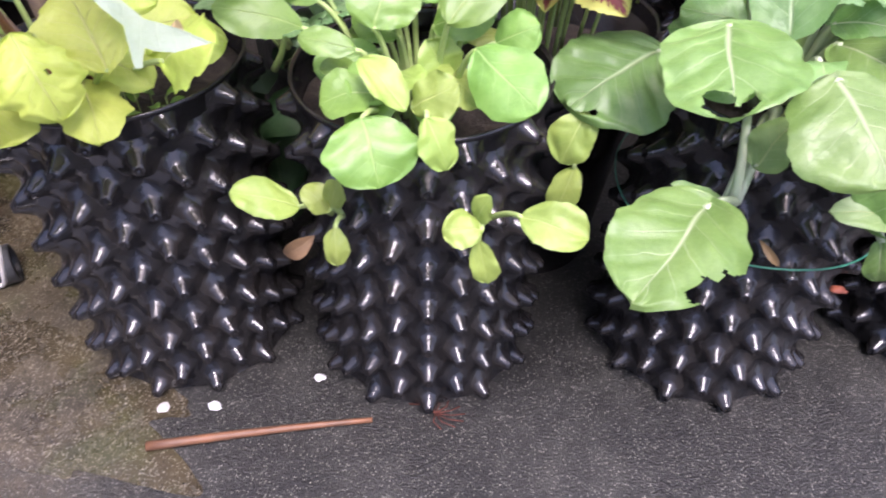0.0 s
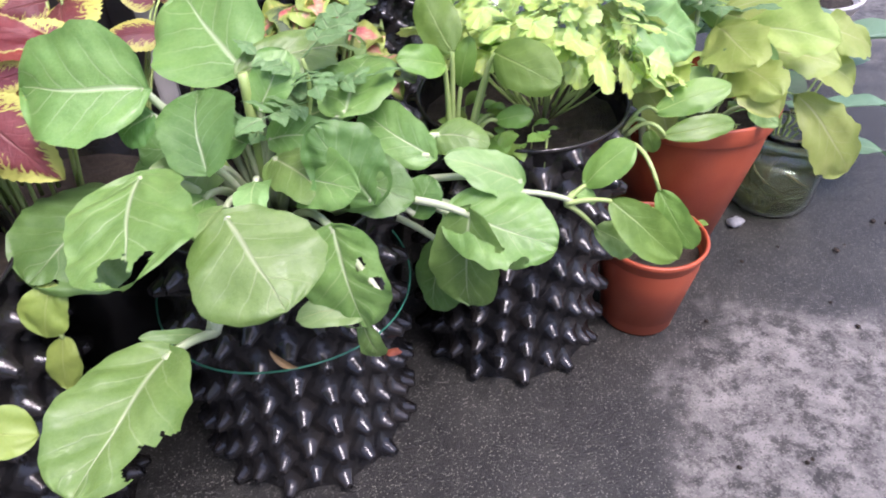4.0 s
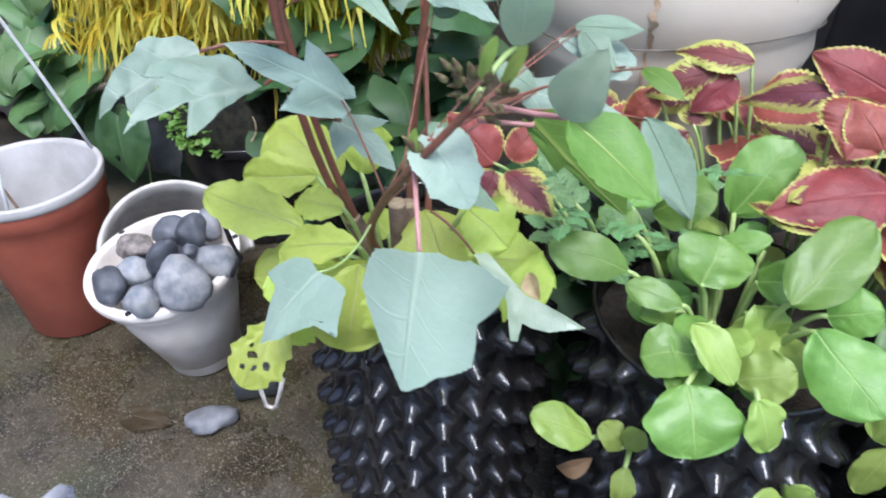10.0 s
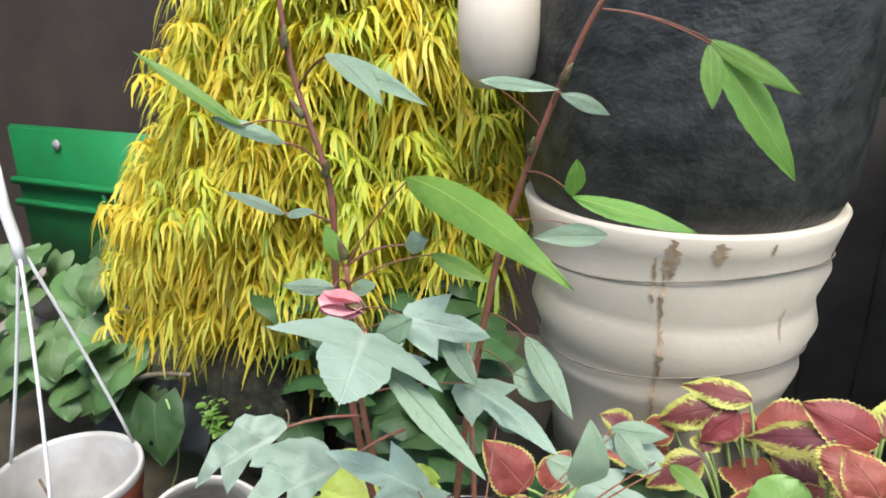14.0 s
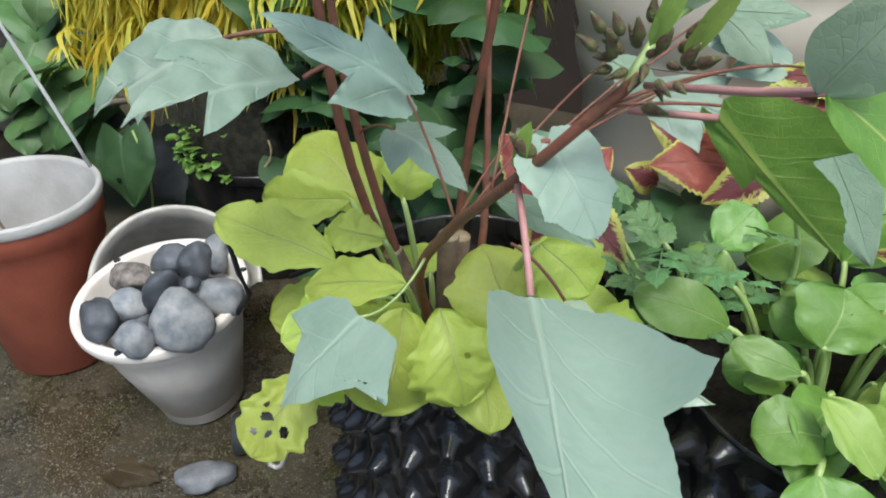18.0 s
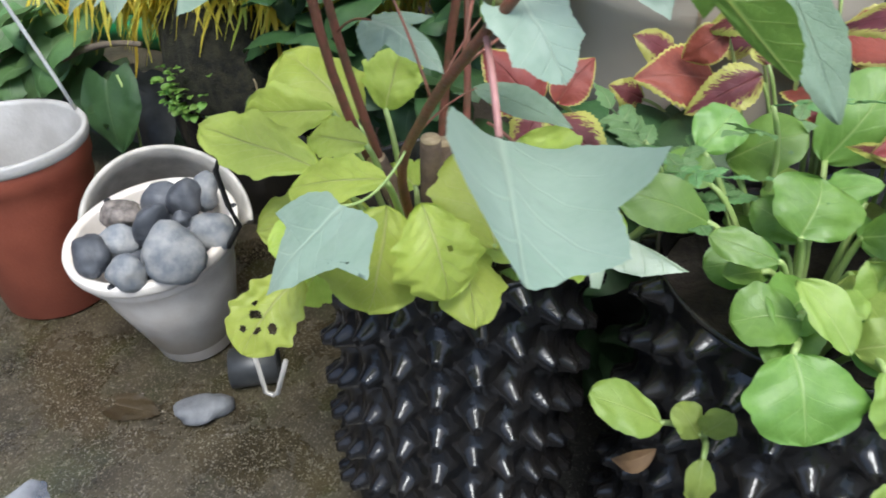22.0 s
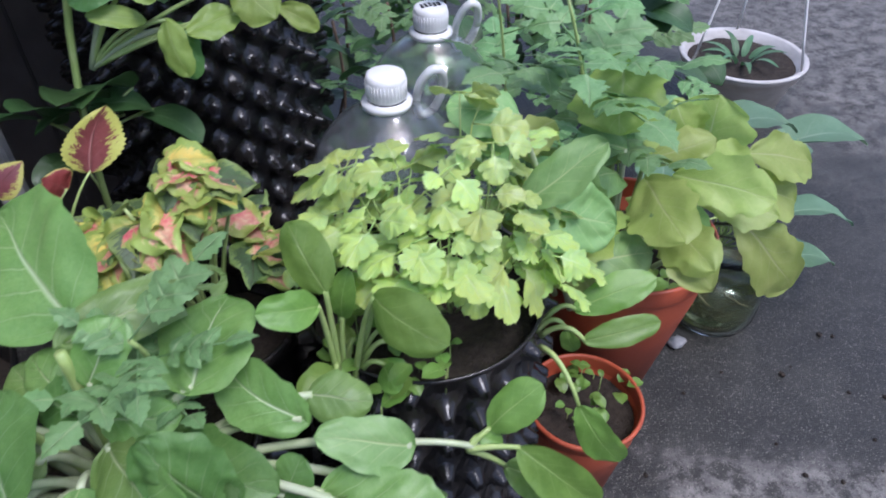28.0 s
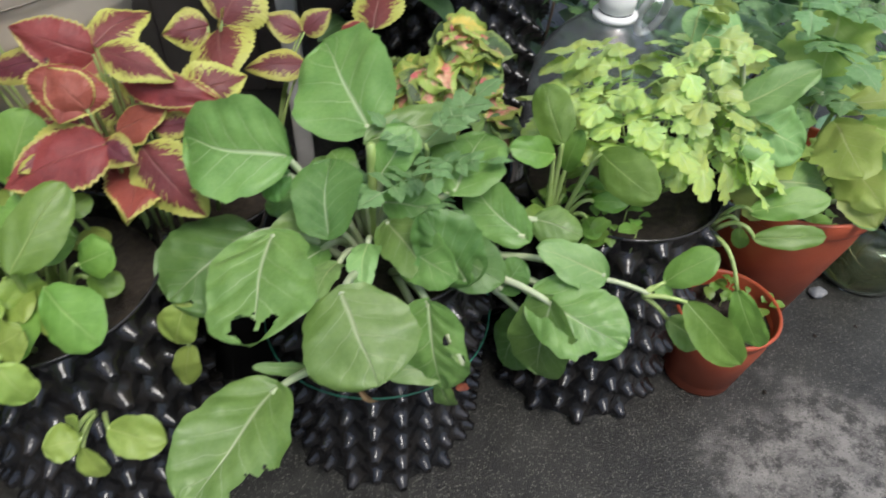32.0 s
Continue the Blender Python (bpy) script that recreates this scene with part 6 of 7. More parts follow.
rnd = random.Random(23)
pink = plant_at("pink_coleus", (0.50, 0.955, 0.30), "bushy coleus with small pink, cream and green leaves")
pink_blades = shared_blades("pink", 5, 0.052, 0.045, arch=0.1, cup=-0.08, nu=18, nv=10) + shared_blades("green_coleus", 3, 0.055, 0.045, arch=0.1, cup=-0.08, nu=18, nv=10) + shared_blades("coleus_wide", 1, 0.05, 0.036, arch=0.1, cup=-0.08, nu=18, nv=10) + shared_blades("cream_coleus", 3, 0.048, 0.044, arch=0.1, cup=-0.12, nu=18, nv=10)
for k in range(170):
    a = 2.4 * k + rnd.uniform(-0.3, 0.3)
    e = 1 - 1.5 * ((k * 0.618) % 1.0)
    q = math.sqrt(max(0.05, 1 - e * e))
    d = Vector((math.cos(a) * q, math.sin(a) * q, e))
    p = Vector((0.083 * d.x - 0.014, 0.055 * d.y, 0.116 + 0.088 * d.z))
    lf = part("leaf", pink_blades[(0, 5, 1, 9, 2, 6, 3, 10, 4, 7, 11, 0)[k % 12]], None, pink)
    lf.matrix_local = aim(p, (d.x + 0.9 * rnd.uniform(-1, 1), d.y - 0.25 + 0.9 * rnd.uniform(-1, 1), rnd.uniform(-0.8, 0.2)), rnd.uniform(-0.7, 0.7), rnd.uniform(0.55, 1.1))
for k in range(7):
    a = k * 0.9
    part("stalk", tube(bend((0.01 * math.cos(a), 0.01 * math.sin(a), 0), (0.05 * math.cos(a), 0.04 * math.sin(a), 0.15), 0.01), 0.003, 7, taper=0.6), stalk_green, pink)
round_pot("flowerpot", (0.50, 0.955, 0), 0.07, 0.095, 0.31, black_plastic, "plain black plastic flowerpot among the leaves", 0.02)
round_pot("flowerpot", (0.20, 0.93, 0), 0.085, 0.12, 0.33, black_plastic, "plain black plastic flowerpot under the coleus", 0.02)

tomato_leaves = [pinnate("tomato", s, 3, 0.11, 0.042, M["tomato"]) for s in range(4)]


def tomato(root, top, n, label, spread=0.9, s=1.0, name="tomato_plant"):
    p = plant_at(name, root, label)
    stem = bend((0, 0, 0), Vector(top) - Vector(root), 0.02, 12, (1, 0.3, 0))
    part("stem", tube(stem, 0.0035, 8, taper=0.5), stalk_green, p)
    for k in range(n):
        t = 4 + int(8 * k / max(1, n - 1))
        a = k * 2.4 + 0.5
        lf = part("leaf", tomato_leaves[k % 4], None, p)
        lf.matrix_local = aim(stem[min(12, t)], (spread * math.cos(a), spread * math.sin(a) - 0.2, 0.35), rnd.uniform(-0.3, 0.3), s * rnd.uniform(0.8, 1.15))
    return p


tomato((0.97, 1.0, 0.25), (0.93, 1.03, 0.56), 15, "young tomato plant with crinkled leaves in the orange flowerpot", 0.9, 1.15)
tomato((0.98, 1.27, 0.0), (0.93, 1.22, 0.52), 7, "young tomato plant behind the water bottles")
tomato((0.42, 0.80, 0.34), (0.465, 0.765, 0.485), 9, "tomato seedling among the broad leaves", 0.8, 0.6, "tomato_seedling")
tomato((-0.06, 0.75, 0.34), (-0.055, 0.70, 0.46), 8, "tomato seedling beside the lettuce", 0.7, 0.55, "tomato_seedling")
tomato((0.01, 0.77, 0.33), (0.02, 0.75, 0.48), 6, "pale feathery seedling in the studded pot", 0.6, 0.5, "seedling")

weed_blades = shared_blades("spoon", 3, 0.014, 0.010, nu=6, nv=4)


def weeds(at, r, n, label, material_kind="spoon", s=1.0):
    w = thing("weed_patch", at, label, "weeds")
    for k in range(n):
        a, q = rnd.uniform(0, 2 * math.pi), r * math.sqrt(rnd.random())
        p = Vector((q * math.cos(a), q * math.sin(a), rnd.uniform(0.004, 0.03) * s))
        lf = part("leaf", weed_blades[k % 3], None, w)
        lf.matrix_local = aim(p, (math.cos(a * 3), math.sin(a * 3), 0.3), 0, s * rnd.uniform(0.6, 1.5))
        if k % 3 == 0:
            part("stalk", tube([(p.x, p.y, -0.006), p], 0.0007, 5), stalk_green, w)
    return w


weeds((-0.165, 0.665, 0.335), 0.036, 26, "tiny weeds on the soil under the lettuce")
weeds((0.66, 0.80, 0.335), 0.06, 34, "tiny weeds on the soil beside the parsley", s=1.3)
weeds((0.91, 0.83, 0.122), 0.05, 30, "tiny weeds in the small flowerpot", s=1.1)
weeds((1.02, 0.92, 0.225), 0.06, 22, "tiny weeds in the tall flowerpot", s=1.6)

# heart-leaved plants at the edges
heart = shared_blades("vine", 4, 0.075, 0.078, arch=0.2, cup=-0.3, nu=14, nv=8)
light_heart = shared_blades("round", 4, 0.075, 0.085, arch=0.18, cup=-0.28, nu=14, nv=8)
vine = plant_at("vine", (-0.85, 1.12, 0.0), "dark green round-leaved vine over the back of the bed")
for k in range(150):
    x, z = rnd.uniform(-1.5, -0.42), rnd.uniform(0.04, 0.46)
    y = 1.0 + 0.12 * rnd.random() + 0.1 * (z > 0.3)
    if -0.97 < x < -0.5:
        if z < 0.36:
            continue
        y += 0.2
    if x < -1.0:
        z = 0.16 + 0.6 * z
    lf = part("leaf", (light_heart if x < -0.95 else heart)[k % 4], None, vine)
    lf.matrix_local = aim(Vector((x, y, z)) - Vector(vine.location), (rnd.uniform(-0.6, 0.7), -0.6, rnd.uniform(-1.1, -0.35)), rnd.uniform(-0.4, 0.4), rnd.uniform(0.7, 1.3))
for k in range(90):
    x, z = rnd.uniform(-0.5, -0.02), rnd.uniform(0.03, 0.40)
    y = 0.93 + 0.05 * rnd.random() - 0.06 * (x > -0.3)
    lf = part("leaf", heart[k % 4], None, vine)
    lf.matrix_local = aim(Vector((x, y, z)) - Vector(vine.location), (rnd.uniform(-0.8, 0.8), -0.5, rnd.uniform(-0.6, 0.2)), rnd.uniform(-0.4, 0.4), rnd.uniform(0.6, 1.1))
for k in range(84):
    x, z = rnd.uniform(-0.66, -0.16), rnd.uniform(0.22, 0.52)
    y = 1.0 + 0.12 * rnd.random() - 0.05 * (x > -0.3)
    if math.hypot(x + 0.07, y - 1.135) < 0.22:
        continue
    lf = part("leaf", heart[k % 4], None, vine)
    lf.matrix_local = aim(Vector((x, y, z)) - Vector(vine.location), (rnd.uniform(-0.9, 0.9), -0.45, rnd.uniform(-0.7, 0.2)), rnd.uniform(-0.4, 0.4), rnd.uniform(0.6, 1.15))
for k in range(50):
    x, y, z = rnd.uniform(-1.3, -0.6), rnd.uniform(1.22, 1.4), rnd.uniform(0.28, 0.52)
    lf = part("leaf", heart[k % 4], None, vine)
    lf.matrix_local = aim(Vector((x, y, z)) - Vector(vine.location), (rnd.uniform(-0.9, 0.9), -0.45, rnd.uniform(-0.7, 0.2)), rnd.uniform(-0.4, 0.4), rnd.uniform(0.9, 1.5))
torn = part("leaf", blade("vine", (-.925, 1.0, .235), (-.895, .965, .128), 0.115, (0.1, -0.9, 0.35), 0.1, -0.15, 21, ((0.35, 0.7, 0.07), (0.6, 0.3, 0.05))), M["vine"], vine, "large torn drooping leaf")
torn.matrix_local = Matrix.Translation(-Vector(vine.location))
part("runner", tube(bend(Vector((-0.94, 1.0, 0.02)) - Vector(vine.location), Vector((-0.90, 1.0, 0.25)) - Vector(vine.location), 0.03, 8, (1, 0, 0)), 0.002, 6), stalk_green, vine)
bm = bmesh.new()
bmesh.ops.create_grid(bm, x_segments=24, y_segments=12, size=0.5)
for v in bm.verts:
    p = v.co.copy()
    v.co = Vector((0.30 * p.x, 0.05 * p.y + 0.02 * noise.noise((p.x * 5, p.y * 4, 3)), 0.12 * p.y + 0.012 * noise.noise((p.x * 9, p.y * 9, 1))))
tagged(part("plastic_sheet", bm, grey_pipe), "dim grey crumpled plastic sheet behind the hanging pot", "sheet").location = (-1.03, 1.08, 0.15)

heart2 = shared_blades("potato", 4, 0.10, 0.085, nu=14, nv=8)
sweet = plant_at("sweet_potato", (1.34, 1.13, 0.0), "grey-green heart-leaved sweet potato vine on the concrete")
for k, (x, y, z, dx, dy, s) in enumerate(((1.22, 1.16, .20, -.3, -.5, 1.0), (1.33, 1.16, .25, .9, -.3, 1.2), (1.45, 1.12, .22, 1, -.35, 1.2), (1.30, 1.06, .14, .6, -.6, .8), (1.40, 1.05, .13, .9, -.5, 1.1),
                                          (1.36, 1.0, .08, .9, -.3, 1.0), (1.27, 1.10, .18, .1, -.8, .8), (1.48, 1.18, .15, .8, .1, .9), (1.2, 1.2, .12, .2, -.6, .9))):
    p = Vector((x, y, z)) - Vector(sweet.location)
    lf = part("leaf", heart2[k % 4], None, sweet)
    lf.matrix_local = aim(p, (dx, dy, -0.12), rnd.uniform(-0.3, 0.3), s)
    part("stalk", tube(bend((0.02 * dx, 0.02 * dy, 0), p, 0.03), 0.0022, 6), stalk_green, sweet)

dark_blades = shared_blades("deep", 4, 0.10, 0.062, nu=14, nv=8)
back = plant_at("climber", (0.44, 1.17, 0.0), "climber with yellow-green leaves before the tall studded pot, unseen shade canopy added above")
STEM2 = bend((0, 0, 0), (0.03, -0.01, 0.68), 0.05, 10, (-1, 0, 0))
part("stem", tube(STEM2, 0.004, 8), stalk_green, back)
L(back, "lime", (.604, 1.150, .545), (.544, 1.130, .539), 0.036, root=(0.44, 1.17, 0.5), sag=0.01)
L(back, "lime", (.602, 1.150, .580), (.636, 1.120, .546), 0.049, root=(0.44, 1.17, 0.5), sag=0.01)
L(back, "lime", (.642, 1.140, .551), (.682, 1.130, .524), 0.027, root=(0.44, 1.17, 0.5), sag=0.01)
L(back, "lime", (.527, 1.150, .551), (.535, 1.120, .496), 0.034, root=(0.44, 1.17, 0.5), sag=0.01)
L(back, "dark", (.536, 1.160, .537), (.543, 1.130, .488), 0.031, root=(0.44, 1.17, 0.5), sag=0.01)
L(back, "lime", (.508, 1.150, .550), (.454, 1.140, .567), 0.023, root=(0.44, 1.17, 0.5), sag=0.01)
L(back, "dark", (.494, 1.150, .598), (.444, 1.140, .580), 0.037, root=(0.44, 1.17, 0.5), sag=0.01)
L(back, "lime", (.503, 1.140, .595), (.530, 1.130, .584), 0.032, root=(0.44, 1.17, 0.5), sag=0.01)
for k in range(12):
    x, z = rnd.uniform(-0.12, 0.08), rnd.uniform(0.36, 0.68)
    q = Vector((x, 0.02, z))
    lf = part("leaf", dark_blades[k % 4], None, back)
    lf.matrix_local = aim(q, (rnd.uniform(-1, 1), -0.4, rnd.uniform(-0.6, 0.4)), rnd.uniform(-0.4, 0.4), rnd.uniform(0.6, 1.0))
    part("stalk", tube(bend(STEM2[min(10, int(z / 0.068))], q, 0.008, 6), 0.0016, 6), stalk_green, back)

# canopy of leaves above the view, added to shade the tall pot
for k in range(120):
    q = Vector((rnd.uniform(-0.2, 0.36), rnd.uniform(-0.06, 0.36), rnd.uniform(0.74, 0.98)))
    lf = part("leaf", dark_blades[k % 4], None, back)
    lf.matrix_local = aim(q, (rnd.uniform(-1, 1), rnd.uniform(-1, 0.4), rnd.uniform(-0.5, 0.2)), rnd.uniform(-0.4, 0.4), rnd.uniform(1.1, 1.7))
# runners that carry the added canopy
for k in range(5):
    part("runner", tube(bend(STEM2[-1], Vector((0.3 - 0.09 * k, 0.3 - 0.03 * k, 0.9)), 0.05), 0.003, 7), stalk_green, back)

hedge = plant_at("shrub", (1.05, 1.62, 0.0), "mixed dark green shrubs along the far side")
for k in range(250):
    x, y, z = rnd.uniform(0.68, 1.45), rnd.uniform(1.32, 1.95), rnd.uniform(0.03, 0.46)
    if math.hypot(x - 1.725, y - 1.575) < 0.26:
        continue
    lf = part("leaf", (dark_blades, heart, tomato_leaves)[k % 3][k % 4], None, hedge)
    lf.matrix_local = aim(Vector((x, y, z)) - Vector(hedge.location), (rnd.uniform(-1, 1), rnd.uniform(-1, 0.2), rnd.uniform(-0.4, 0.4)), rnd.uniform(-0.5, 0.5), rnd.uniform(0.6, 1.1))
for k in range(14):
    x, y = 0.72 + 0.055 * k, 1.5 + 0.25 * rnd.random()
    part("stem", tube(bend(Vector((x, y, 0)) - Vector(hedge.location), Vector((x + 0.05, y, 0.36)) - Vector(hedge.location), 0.03, 6, (1, 0, 0)), 0.003, 6), stalk_wood, hedge)


# ---- yellow weeping shrub ----
def tuft(seed, n, length, skin):
    """A twig end with n drooping fans of narrow wavy lobes, in one mesh."""
    r = random.Random(seed)
    verts, faces = [], []
    for fan in range(n):
        a0 = r.uniform(0, 2 * math.pi)
        o = Vector((r.uniform(-1, 1), r.uniform(-1, 1), r.uniform(-1, 1))) * (0.95 * length)
        lift, fall0 = r.uniform(0.1, 1.2), r.uniform(0.9, 1.6)
        for k in range(9):
            a = a0 + radians(-80 + 20 * k + r.uniform(-9, 9))
            d = Vector((math.cos(a), math.sin(a), lift + r.uniform(-0.3, 0.3))).normalized()
            ln = length * r.uniform(0.65, 1.15) * (1 - 0.0035 * abs(20 * k - 80))
            wide = length * r.uniform(0.030, 0.056)
            ph, sway, fall = r.uniform(0, 6), r.uniform(0.04, 0.12), fall0 * r.uniform(0.8, 1.2)
            side = d.cross(Vector((0, 0, 1)))
            side = (side.normalized() if side.length > 0.01 else Vector((1, 0, 0))) + Vector((0, 0, r.uniform(-0.4, 0.4)))
            side.normalize()
            first = len(verts)
            for j in range(7):
                t = j / 6
                p = o + d * (ln * t) - Vector((0, 0, 1)) * (ln * fall * t * t) + side * (sway * ln * math.sin(7 * t + ph) * t)
                w = wide * math.sin(math.pi * (0.08 + 0.9 * t)) ** 0.7 * (1 + 0.35 * math.sin(17 * t + ph))
                verts += [p - side * w, p + side * w]
            faces += [(first + 2 * j, first + 2 * j + 1, first + 2 * j + 3, first + 2 * j + 2) for j in range(6)]
    me = bpy.data.meshes.new("leaf_tuft")
    me.from_pydata(verts, [], faces)
    me.materials.append(skin)
    me.shade_smooth()
    return me


def frond_mat(name, stops):
    """Narrow leaves that differ one by one in colour, with light let through."""
    m = mat(name, (0.5, 0.5, 0.1), 0.5)
    nt, b = nodes_of(m)
    geo = nt.nodes.new("ShaderNodeNewGeometry")
    ramp = nt.nodes.new("ShaderNodeValToRGB")
    ramp.color_ramp.interpolation = 'LINEAR'
    while len(ramp.color_ramp.elements) < len(stops):
        ramp.color_ramp.elements.new(0.5)
    for el, (at, c) in zip(ramp.color_ramp.elements, stops):
        el.position = at
        el.color = (*c, 1)
    nt.links.new(geo.outputs["Random Per Island"], ramp.inputs[0])
    tc = nt.nodes.new("ShaderNodeTexCoord")
    col = mix_col(nt, ramp_of(nt, noise_of(nt, tc.outputs["Object"], 60, 3), 0.4, 0.75, 0.0, 0.3), ramp.outputs[0], (0.62, 0.62, 0.07))
    nt.links.new(col, b.inputs["Base Color"])
    tr = nt.nodes.new("ShaderNodeBsdfTranslucent")
    nt.links.new(col, tr.inputs[0])
    mx = nt.nodes.new("ShaderNodeMixShader")
    mx.inputs[0].default_value = 0.5
    nt.links.new(b.outputs[0], mx.inputs[1])
    nt.links.new(tr.outputs[0], mx.inputs[2])
    nt.links.new(mx.outputs[0], nt.nodes["Material Output"].inputs[0])
    return m


gold_leaf = frond_mat("golden_frond", ((0.0, (0.74, 0.50, 0.04)), (0.25, (0.84, 0.66, 0.06)), (0.6, (0.82, 0.72, 0.10)), (1.0, (0.68, 0.70, 0.11))))
lime_frond = frond_mat("yellow_green_frond", ((0.0, (0.84, 0.72, 0.06)), (0.35, (0.72, 0.73, 0.09)), (0.7, (0.54, 0.64, 0.09)), (1.0, (0.40, 0.54, 0.08))))
tufts = [tuft(s, 30, 0.062, gold_leaf) for s in range(6)] + [tuft(s, 30, 0.062, lime_frond) for s in range(6, 11)]
gold = plant_at("golden_shrub", (-0.675, 1.22, 0.335), "weeping shrub of narrow golden yellow leaves")
part("trunk", tube(bend((0, -0.06, -0.14), (0.02, 0.05, 0.75), 0.04, 10, (1, 0, 0)), 0.016, 10, taper=0.5), stalk_wood, gold)
for k in range(14):
    a = k * 2.4
    part("limb", tube(bend((0.01, 0.03, 0.25 + 0.035 * k), (0.36 * math.cos(a), 0.05 + 0.16 * math.sin(a), 0.42 + 0.035 * k), 0.05, 8), 0.006, 7, taper=0.5), stalk_wood, gold)
for k in range(299):
    a, e = rnd.uniform(0, 2 * math.pi), rnd.uniform(-0.95, 1)
    q = math.sqrt(1 - e * e) * (0.75 + 0.25 * rnd.random())
    wide = 0.43 - 0.26 * max(0, e + 0.25) + 0.06 * max(0, -e)
    p = Vector((wide * q * math.cos(a) + 0.0 + 0.13 * e, 0.02 + 0.17 * q * (math.sin(a) if math.sin(a) < 0.3 else 0.5 - math.sin(a)) - 0.05, 0.43 + 0.42 * e))
    if math.cos(a) < 0:
        left = 0.49 - 0.70 * max(0, p.z - 0.09)
        p.x = max(0.04, left) * math.cos(a) * q / math.sqrt(1 - e * e) + 0.02
    if p.x > 0.40 and p.z < 0.7:
        p.x -= 0.12
    greener = rnd.random() < 0.2 + 1.2 * max(0, p.x + 0.05) + 0.5 * max(0, e - 0.3)
    lf = part("leaf_tuft", tufts[6 + k % 5] if greener else tufts[k % 6], None, gold)
    lf.matrix_local = Matrix.Translation(p) @ Matrix.Rotation(rnd.uniform(0, 6.28), 4, 'Z') @ Matrix.Scale(rnd.uniform(0.85, 1.3), 4)
round_pot("flowerpot", (-0.74, 1.12, 0), 0.10, 0.135, 0.22, black_plastic, "black plastic pot with moss and roots", 0.02)
bm = lathe([(0.118, 0.19), (0.128, 0.22), (0.126, 0.27), (0.112, 0.32), (0.085, 0.36), (0.04, 0.385), (0, 0.39)], 64)
for v in bm.verts:
    q = v.co.copy()
    v.co *= 1 + 0.10 * noise.noise(q * 16) + 0.06 * noise.noise(q * 45)
mound = tagged(part("root_ball", bm, mat("mossy_roots", (0.008, 0.007, 0.004), 0.95, 0, (0.034, 0.032, 0.015), 75, 9, 1.0, 330)), "dark mossy root ball rising over the black pot", "root ball")
mound.location = (-0.74, 1.12, 0)
clover = thing("weed_patch", (-0.79, 1.0, 0.24), "bright clover-like weeds on the mossy root ball", "weeds")
for k in range(64):
    a, z = radians(rnd.gauss(260, 13)), 0.215 + 0.085 * rnd.random() ** 1.5
    p = Vector((-0.74 + 0.134 * math.cos(a), 1.12 + 0.134 * math.sin(a), z))
    lf = part("leaf", weed_blades[k % 3], None, clover)
    lf.matrix_local = aim(p - Vector(clover.location), (math.cos(a) + rnd.uniform(-1, 1), math.sin(a), rnd.uniform(-0.5, 0.5)), rnd.uniform(-0.5, 0.5), rnd.uniform(0.8, 1.5))
curl = tube(bend((-0.655, 1.0, 0.235), (-0.64, 1.01, 0.285), 0.012, 8, (1, 0, 0)), 0.0022, 7, taper=0.6)
tagged(part("dry_twig", curl, sawn_wood), "curled straw-coloured twig on the root ball", "twig")

strap = plant_at("strap_plant", (-1.15, 1.7, 1.25), "hanging plant with long strap leaves")
part("stem", tube([(0, 0.25, 0.12), (0, 0.1, 0.1), (0, 0, 0.06)], 0.01, 8), stalk_wood, strap)
for k in range(14):
    a = k * 2.4
    b = Vector((0.02 * k - 0.16, -0.05, 0.05))
    part("leaf", blade("strap", b, b + Vector((0.22 * math.cos(a), -0.05 + 0.05 * math.sin(a), -0.30 - 0.012 * (k % 5))), 0.028, (0, -1, 0.5), 0.25, 0.1, k, nu=14, nv=4), M["strap"], strap)

# ---- crate and rocks behind ----
gc = thing("green_crate", (-1.62, 1.62, 0), "green plastic crate with ribbed sides", "crate")
part("side_panel", box((0.86, 0.02, 0.54), (0, 0, 0.33), 0.008), crate_green, gc)
part("rib", box((0.86, 0.03, 0.022), (0, -0.018, 0.43), 0.004), crate_green, gc)
part("rib", box((0.86, 0.03, 0.022), (0, -0.018, 0.36), 0.004), crate_green, gc)
part("foot", box((0.84, 0.3, 0.08), (0, 0.12, 0.04), 0.008), crate_green, gc)
for x in (-0.05, 0.2):
    part("rib", box((0.014, 0.028, 0.07), (x, -0.016, 0.395), 0.003), crate_green, gc)
part("bolt", lathe([(0, 0), (0.016, 0), (0.014, 0.006), (0, 0.008)], 20), grey_wire, gc).matrix_local = Matrix.Translation((-0.22, -0.012, 0.55)) @ Matrix.Rotation(radians(90), 4, 'X')
for k, (x, y, z, s) in enumerate(((-1.46, 1.27, .10, .13), (-1.52, 1.26, .265, .075), (-1.6, 1.27, .09, .12))):
    rk = part("rock", stone_mesh(70 + k, s, s * .7, s * .9), rock)
    rk.location = (x, y, z)
    tagged(rk, "pale rough rock among the vine leaves", "rock")
bm = lathe([(0, 0), (0.013, 0), (0.016, 0.006), (0.017, 0.034), (0.015, 0.04), (0, 0.041)], 24)
tagged(part("blue_cup", bm, blue_plastic), "small blue plastic cup behind the golden shrub", "cup").location = (-1.09, 1.12, 0.315)

# ---- litter on the ground ----
a, b = Vector((-0.185, 0.527, 0.006)), Vector((0.047, 0.592, 0.006))
tagged(part("bamboo_stick", tube(bend(a, b, 0.002, 10, (0, 1, 0)), 0.0055, 10, taper=0.55), bamboo), "split brown bamboo stick on the concrete", "stick")
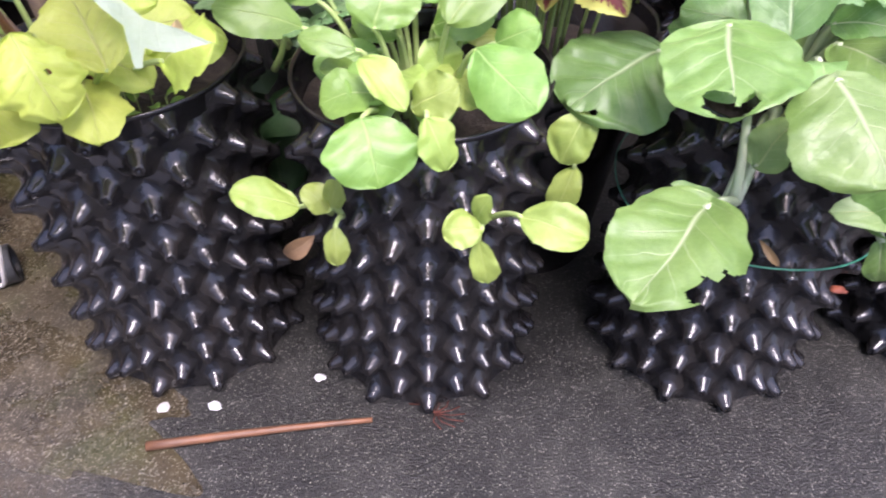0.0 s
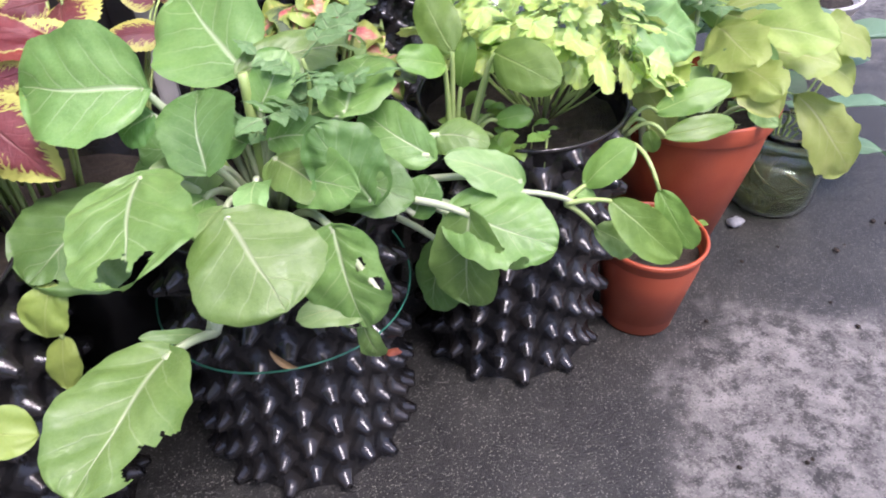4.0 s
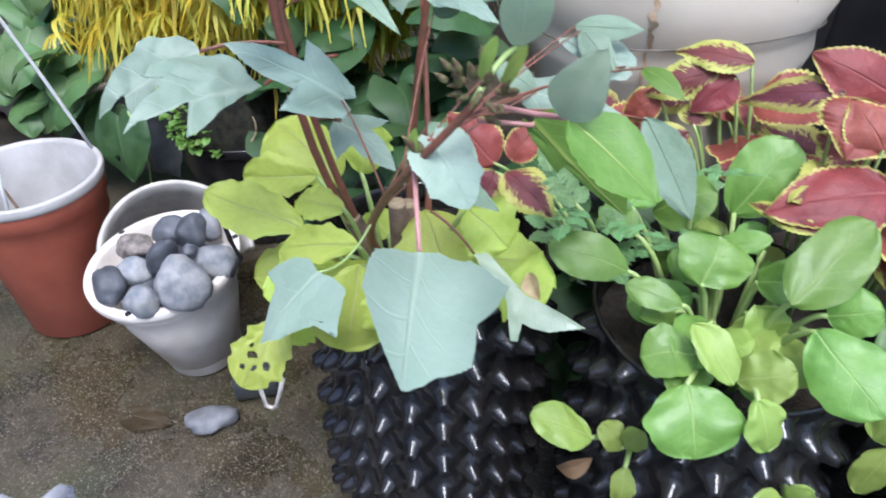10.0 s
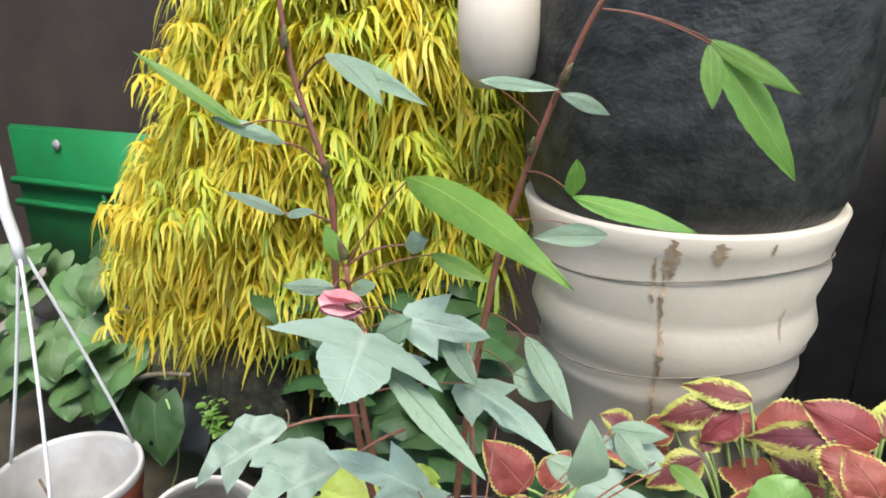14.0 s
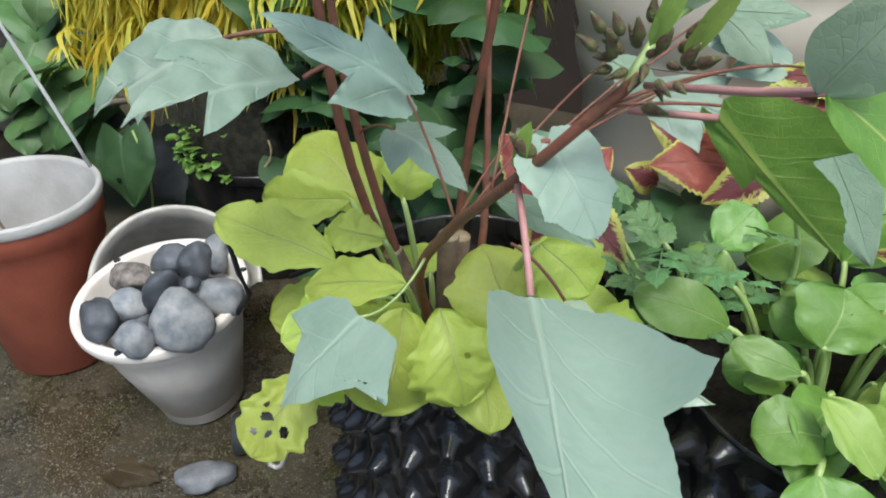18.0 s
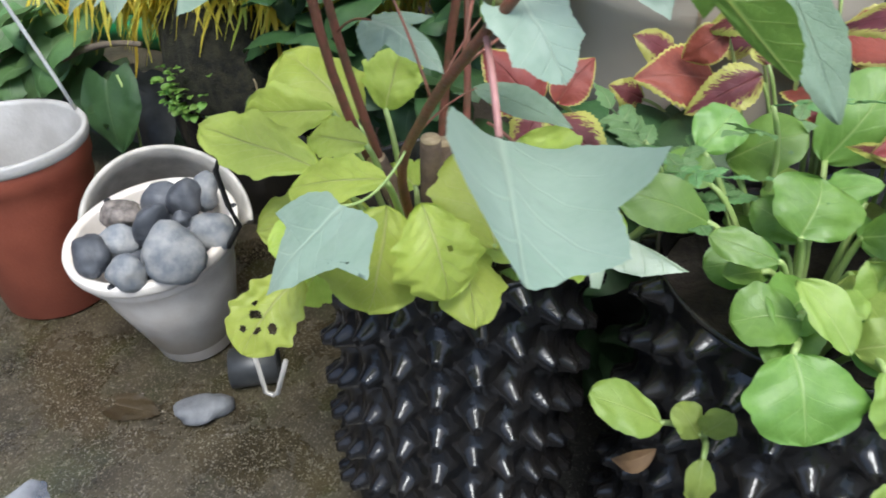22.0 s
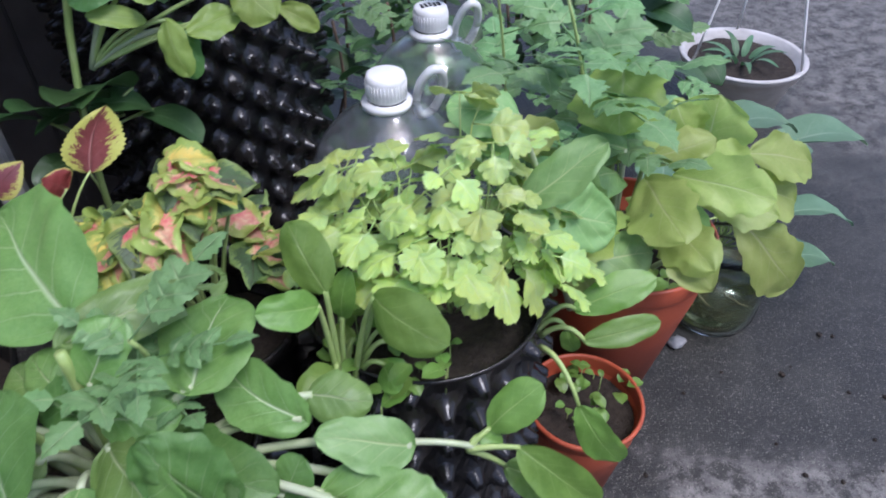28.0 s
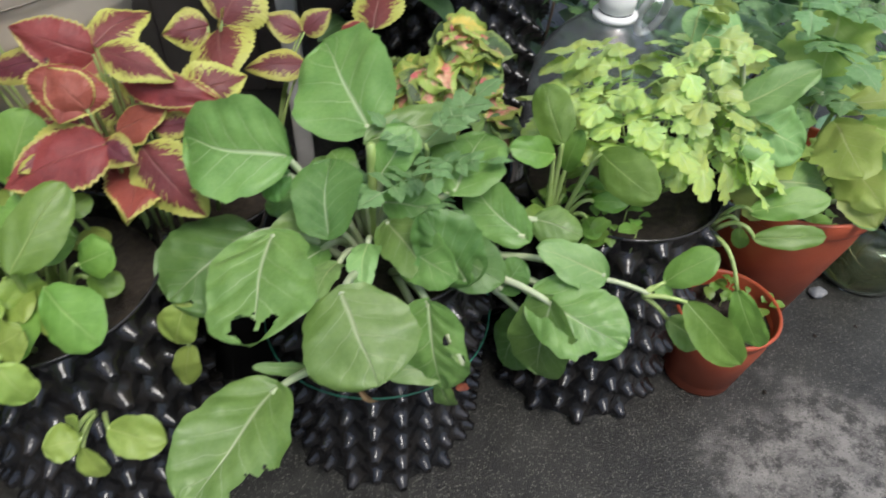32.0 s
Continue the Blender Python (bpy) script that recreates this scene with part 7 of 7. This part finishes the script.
for k, (x, y, s, m, nm, lb) in enumerate(((-.134, .588, .008, paper, "paper_scrap", "torn white scrap on the damp concrete"), (-.026, .642, .007, paper, "paper_scrap", "crumbled white scrap beside the pot"),
                                          (-.19, .578, .008, grey_rim, "shell_scrap", "curled pale scrap under the studded pot"))):
    bm = stone_mesh(90 + k, s, s * .8, s * .3, 2)
    tagged(part(nm, bm, m, smooth=False), lb, "litter").location = (x, y, s * .27)
bm = bmesh.new()
for k in range(9):
    a = k * 0.5 - 1.6
    tube([(0.0, 0, 0.002), (0.018 * math.cos(a), 0.012 * math.sin(a), 0.004), (0.034 * math.cos(a + 0.3), 0.02 * math.sin(a + 0.3), 0.002)], 0.0009, 5, bm=bm)
tagged(part("dry_roots", bm, root_red), "small tangle of reddish dry roots on the concrete", "litter").location = (0.115, 0.612, 0)
bm = stone_mesh(97, .008, .006, .004, 2)
tagged(part("orange_scrap", bm, orange_bit, smooth=False), "orange scrap caught on the studded pot", "litter").location = (0.512, 0.705, 0.166)
sk = blade("vine", (0, 0, 0), (0.06, 0.01, 0.0), 0.045, (0, 0, 1), 0.02, 0.05, 3)
tagged(part("sunken_leaf", sk, M["sodden"]), "brown rotten leaf lying in the puddle", "leaf").location = (-0.62, 0.622, 0.004)
for k in range(46):
    x, y = rnd.uniform(0.86, 1.5), rnd.uniform(0.35, 0.95)
    s = rnd.uniform(0.002, 0.006)
    if math.hypot(x - .9, y - .82) < .09 or math.hypot(x - 1.24, y - 1.0) < .1 or math.hypot(x - 1.02, y - .96) < .12:
        continue
    cr = part("soil_crumb", stone_mesh(110 + k, s, s, s * .6, 1), soil)
    cr.location = (x, y, s * .5)
    tagged(cr, "dark crumb of soil on the concrete", "soil", "soil crumbs")
pb = part("pebble", stone_mesh(150, .016, .012, .008, 2), stone)
pb.location = (1.156, 0.955, 0.006)
tagged(pb, "small grey pebble beside the glass jar", "pebble")
# green wire round the third pot
bm = tube([(0.1335 * math.cos(a), 0.1335 * math.sin(a), 0.004 * math.sin(3 * a)) for a in [2 * math.pi * k / 60 for k in range(61)]], 0.0009, 6)
tagged(part("green_wire", bm, green_wire), "thin green wire tied round the studded pot", "wire").location = (0.415, 0.785, 0.232)
bm = blade("brown", (0, 0, 0), (0.022, -0.008, -0.022), 0.007, (0, -1, .3), 0.25, 0.5, 8)
tagged(part("withered_leaf", bm, M["brown"]), "withered brown leaf hanging on the studded pot", "leaf").location = (0.39, 0.648, 0.272)
bm = blade("brown", (0, 0, 0), (-0.03, -0.005, -0.022), 0.018, (0, -1, .3), 0.25, 0.4, 9)
tagged(part("withered_leaf", bm, M["brown"]), "withered brown leaf hanging on the studded pot", "leaf").location = (0.005, 0.617, 0.255)

# ---- pale grit, a branch, a dried leaf ----
bm = bmesh.new()
for k in range(520):
    x, y = rnd.uniform(-1.05, -0.32), rnd.uniform(0.42, 0.80)
    s = 0.0004 + 0.0012 * rnd.random() ** 3
    bmesh.ops.create_icosphere(bm, subdivisions=1, radius=1.0, matrix=Matrix.Translation((x, y, 0.0016 + s * 0.3)) @ Matrix.Rotation(rnd.uniform(0, 3), 4, 'Z') @ Matrix.Diagonal((s * rnd.uniform(1, 2), s, s * 0.5, 1)))
tagged(part("grit", bm, mat("pale_grit", (0.20, 0.18, 0.15), 0.8, 0, (0.12, 0.10, 0.08), 60), smooth=False), "pale grit and leaf crumbs on the wet ground", "grit", kind="stuff")
bm = tube(bend((-1.010, 1.000, 0.259), (-0.852, 1.020, 0.300), 0.01), 0.006, 9, taper=0.7)
tagged(part("branch", bm, mat("pale_bark", (0.22, 0.18, 0.13), 0.8, 0, (0.14, 0.11, 0.08), 60, 6, 0.5, 300)), "pale dry branch lying in the vine", "branch")
b = Vector((-0.063, 0.600, 0.459))
bm = blade("brown", b, (-0.049, 0.585, 0.449), 0.014, (0, -1, .4), 0.15, 0.5, 12)
tagged(part("withered_leaf", bm, mat("straw_leaf", (0.42, 0.34, 0.17), 0.7, 0, (0.3, 0.22, 0.1), 120)), "straw-coloured curled leaf beside the lettuce", "leaf")

reed = plant_at("strap_plant", (1.725, 1.575, 0.10), "drooping grey-green strap leaves in the white hanging pot")
for k in range(9):
    a = 0.7 * k
    part("leaf", blade("strap", (0.02 * math.cos(a), 0.02 * math.sin(a), 0), (0.10 * math.cos(a), 0.10 * math.sin(a), 0.02 + 0.008 * (k % 3)), 0.018, (0, 0, 1), 0.2, 0.1, k, nu=10, nv=4), M["strap"], reed)
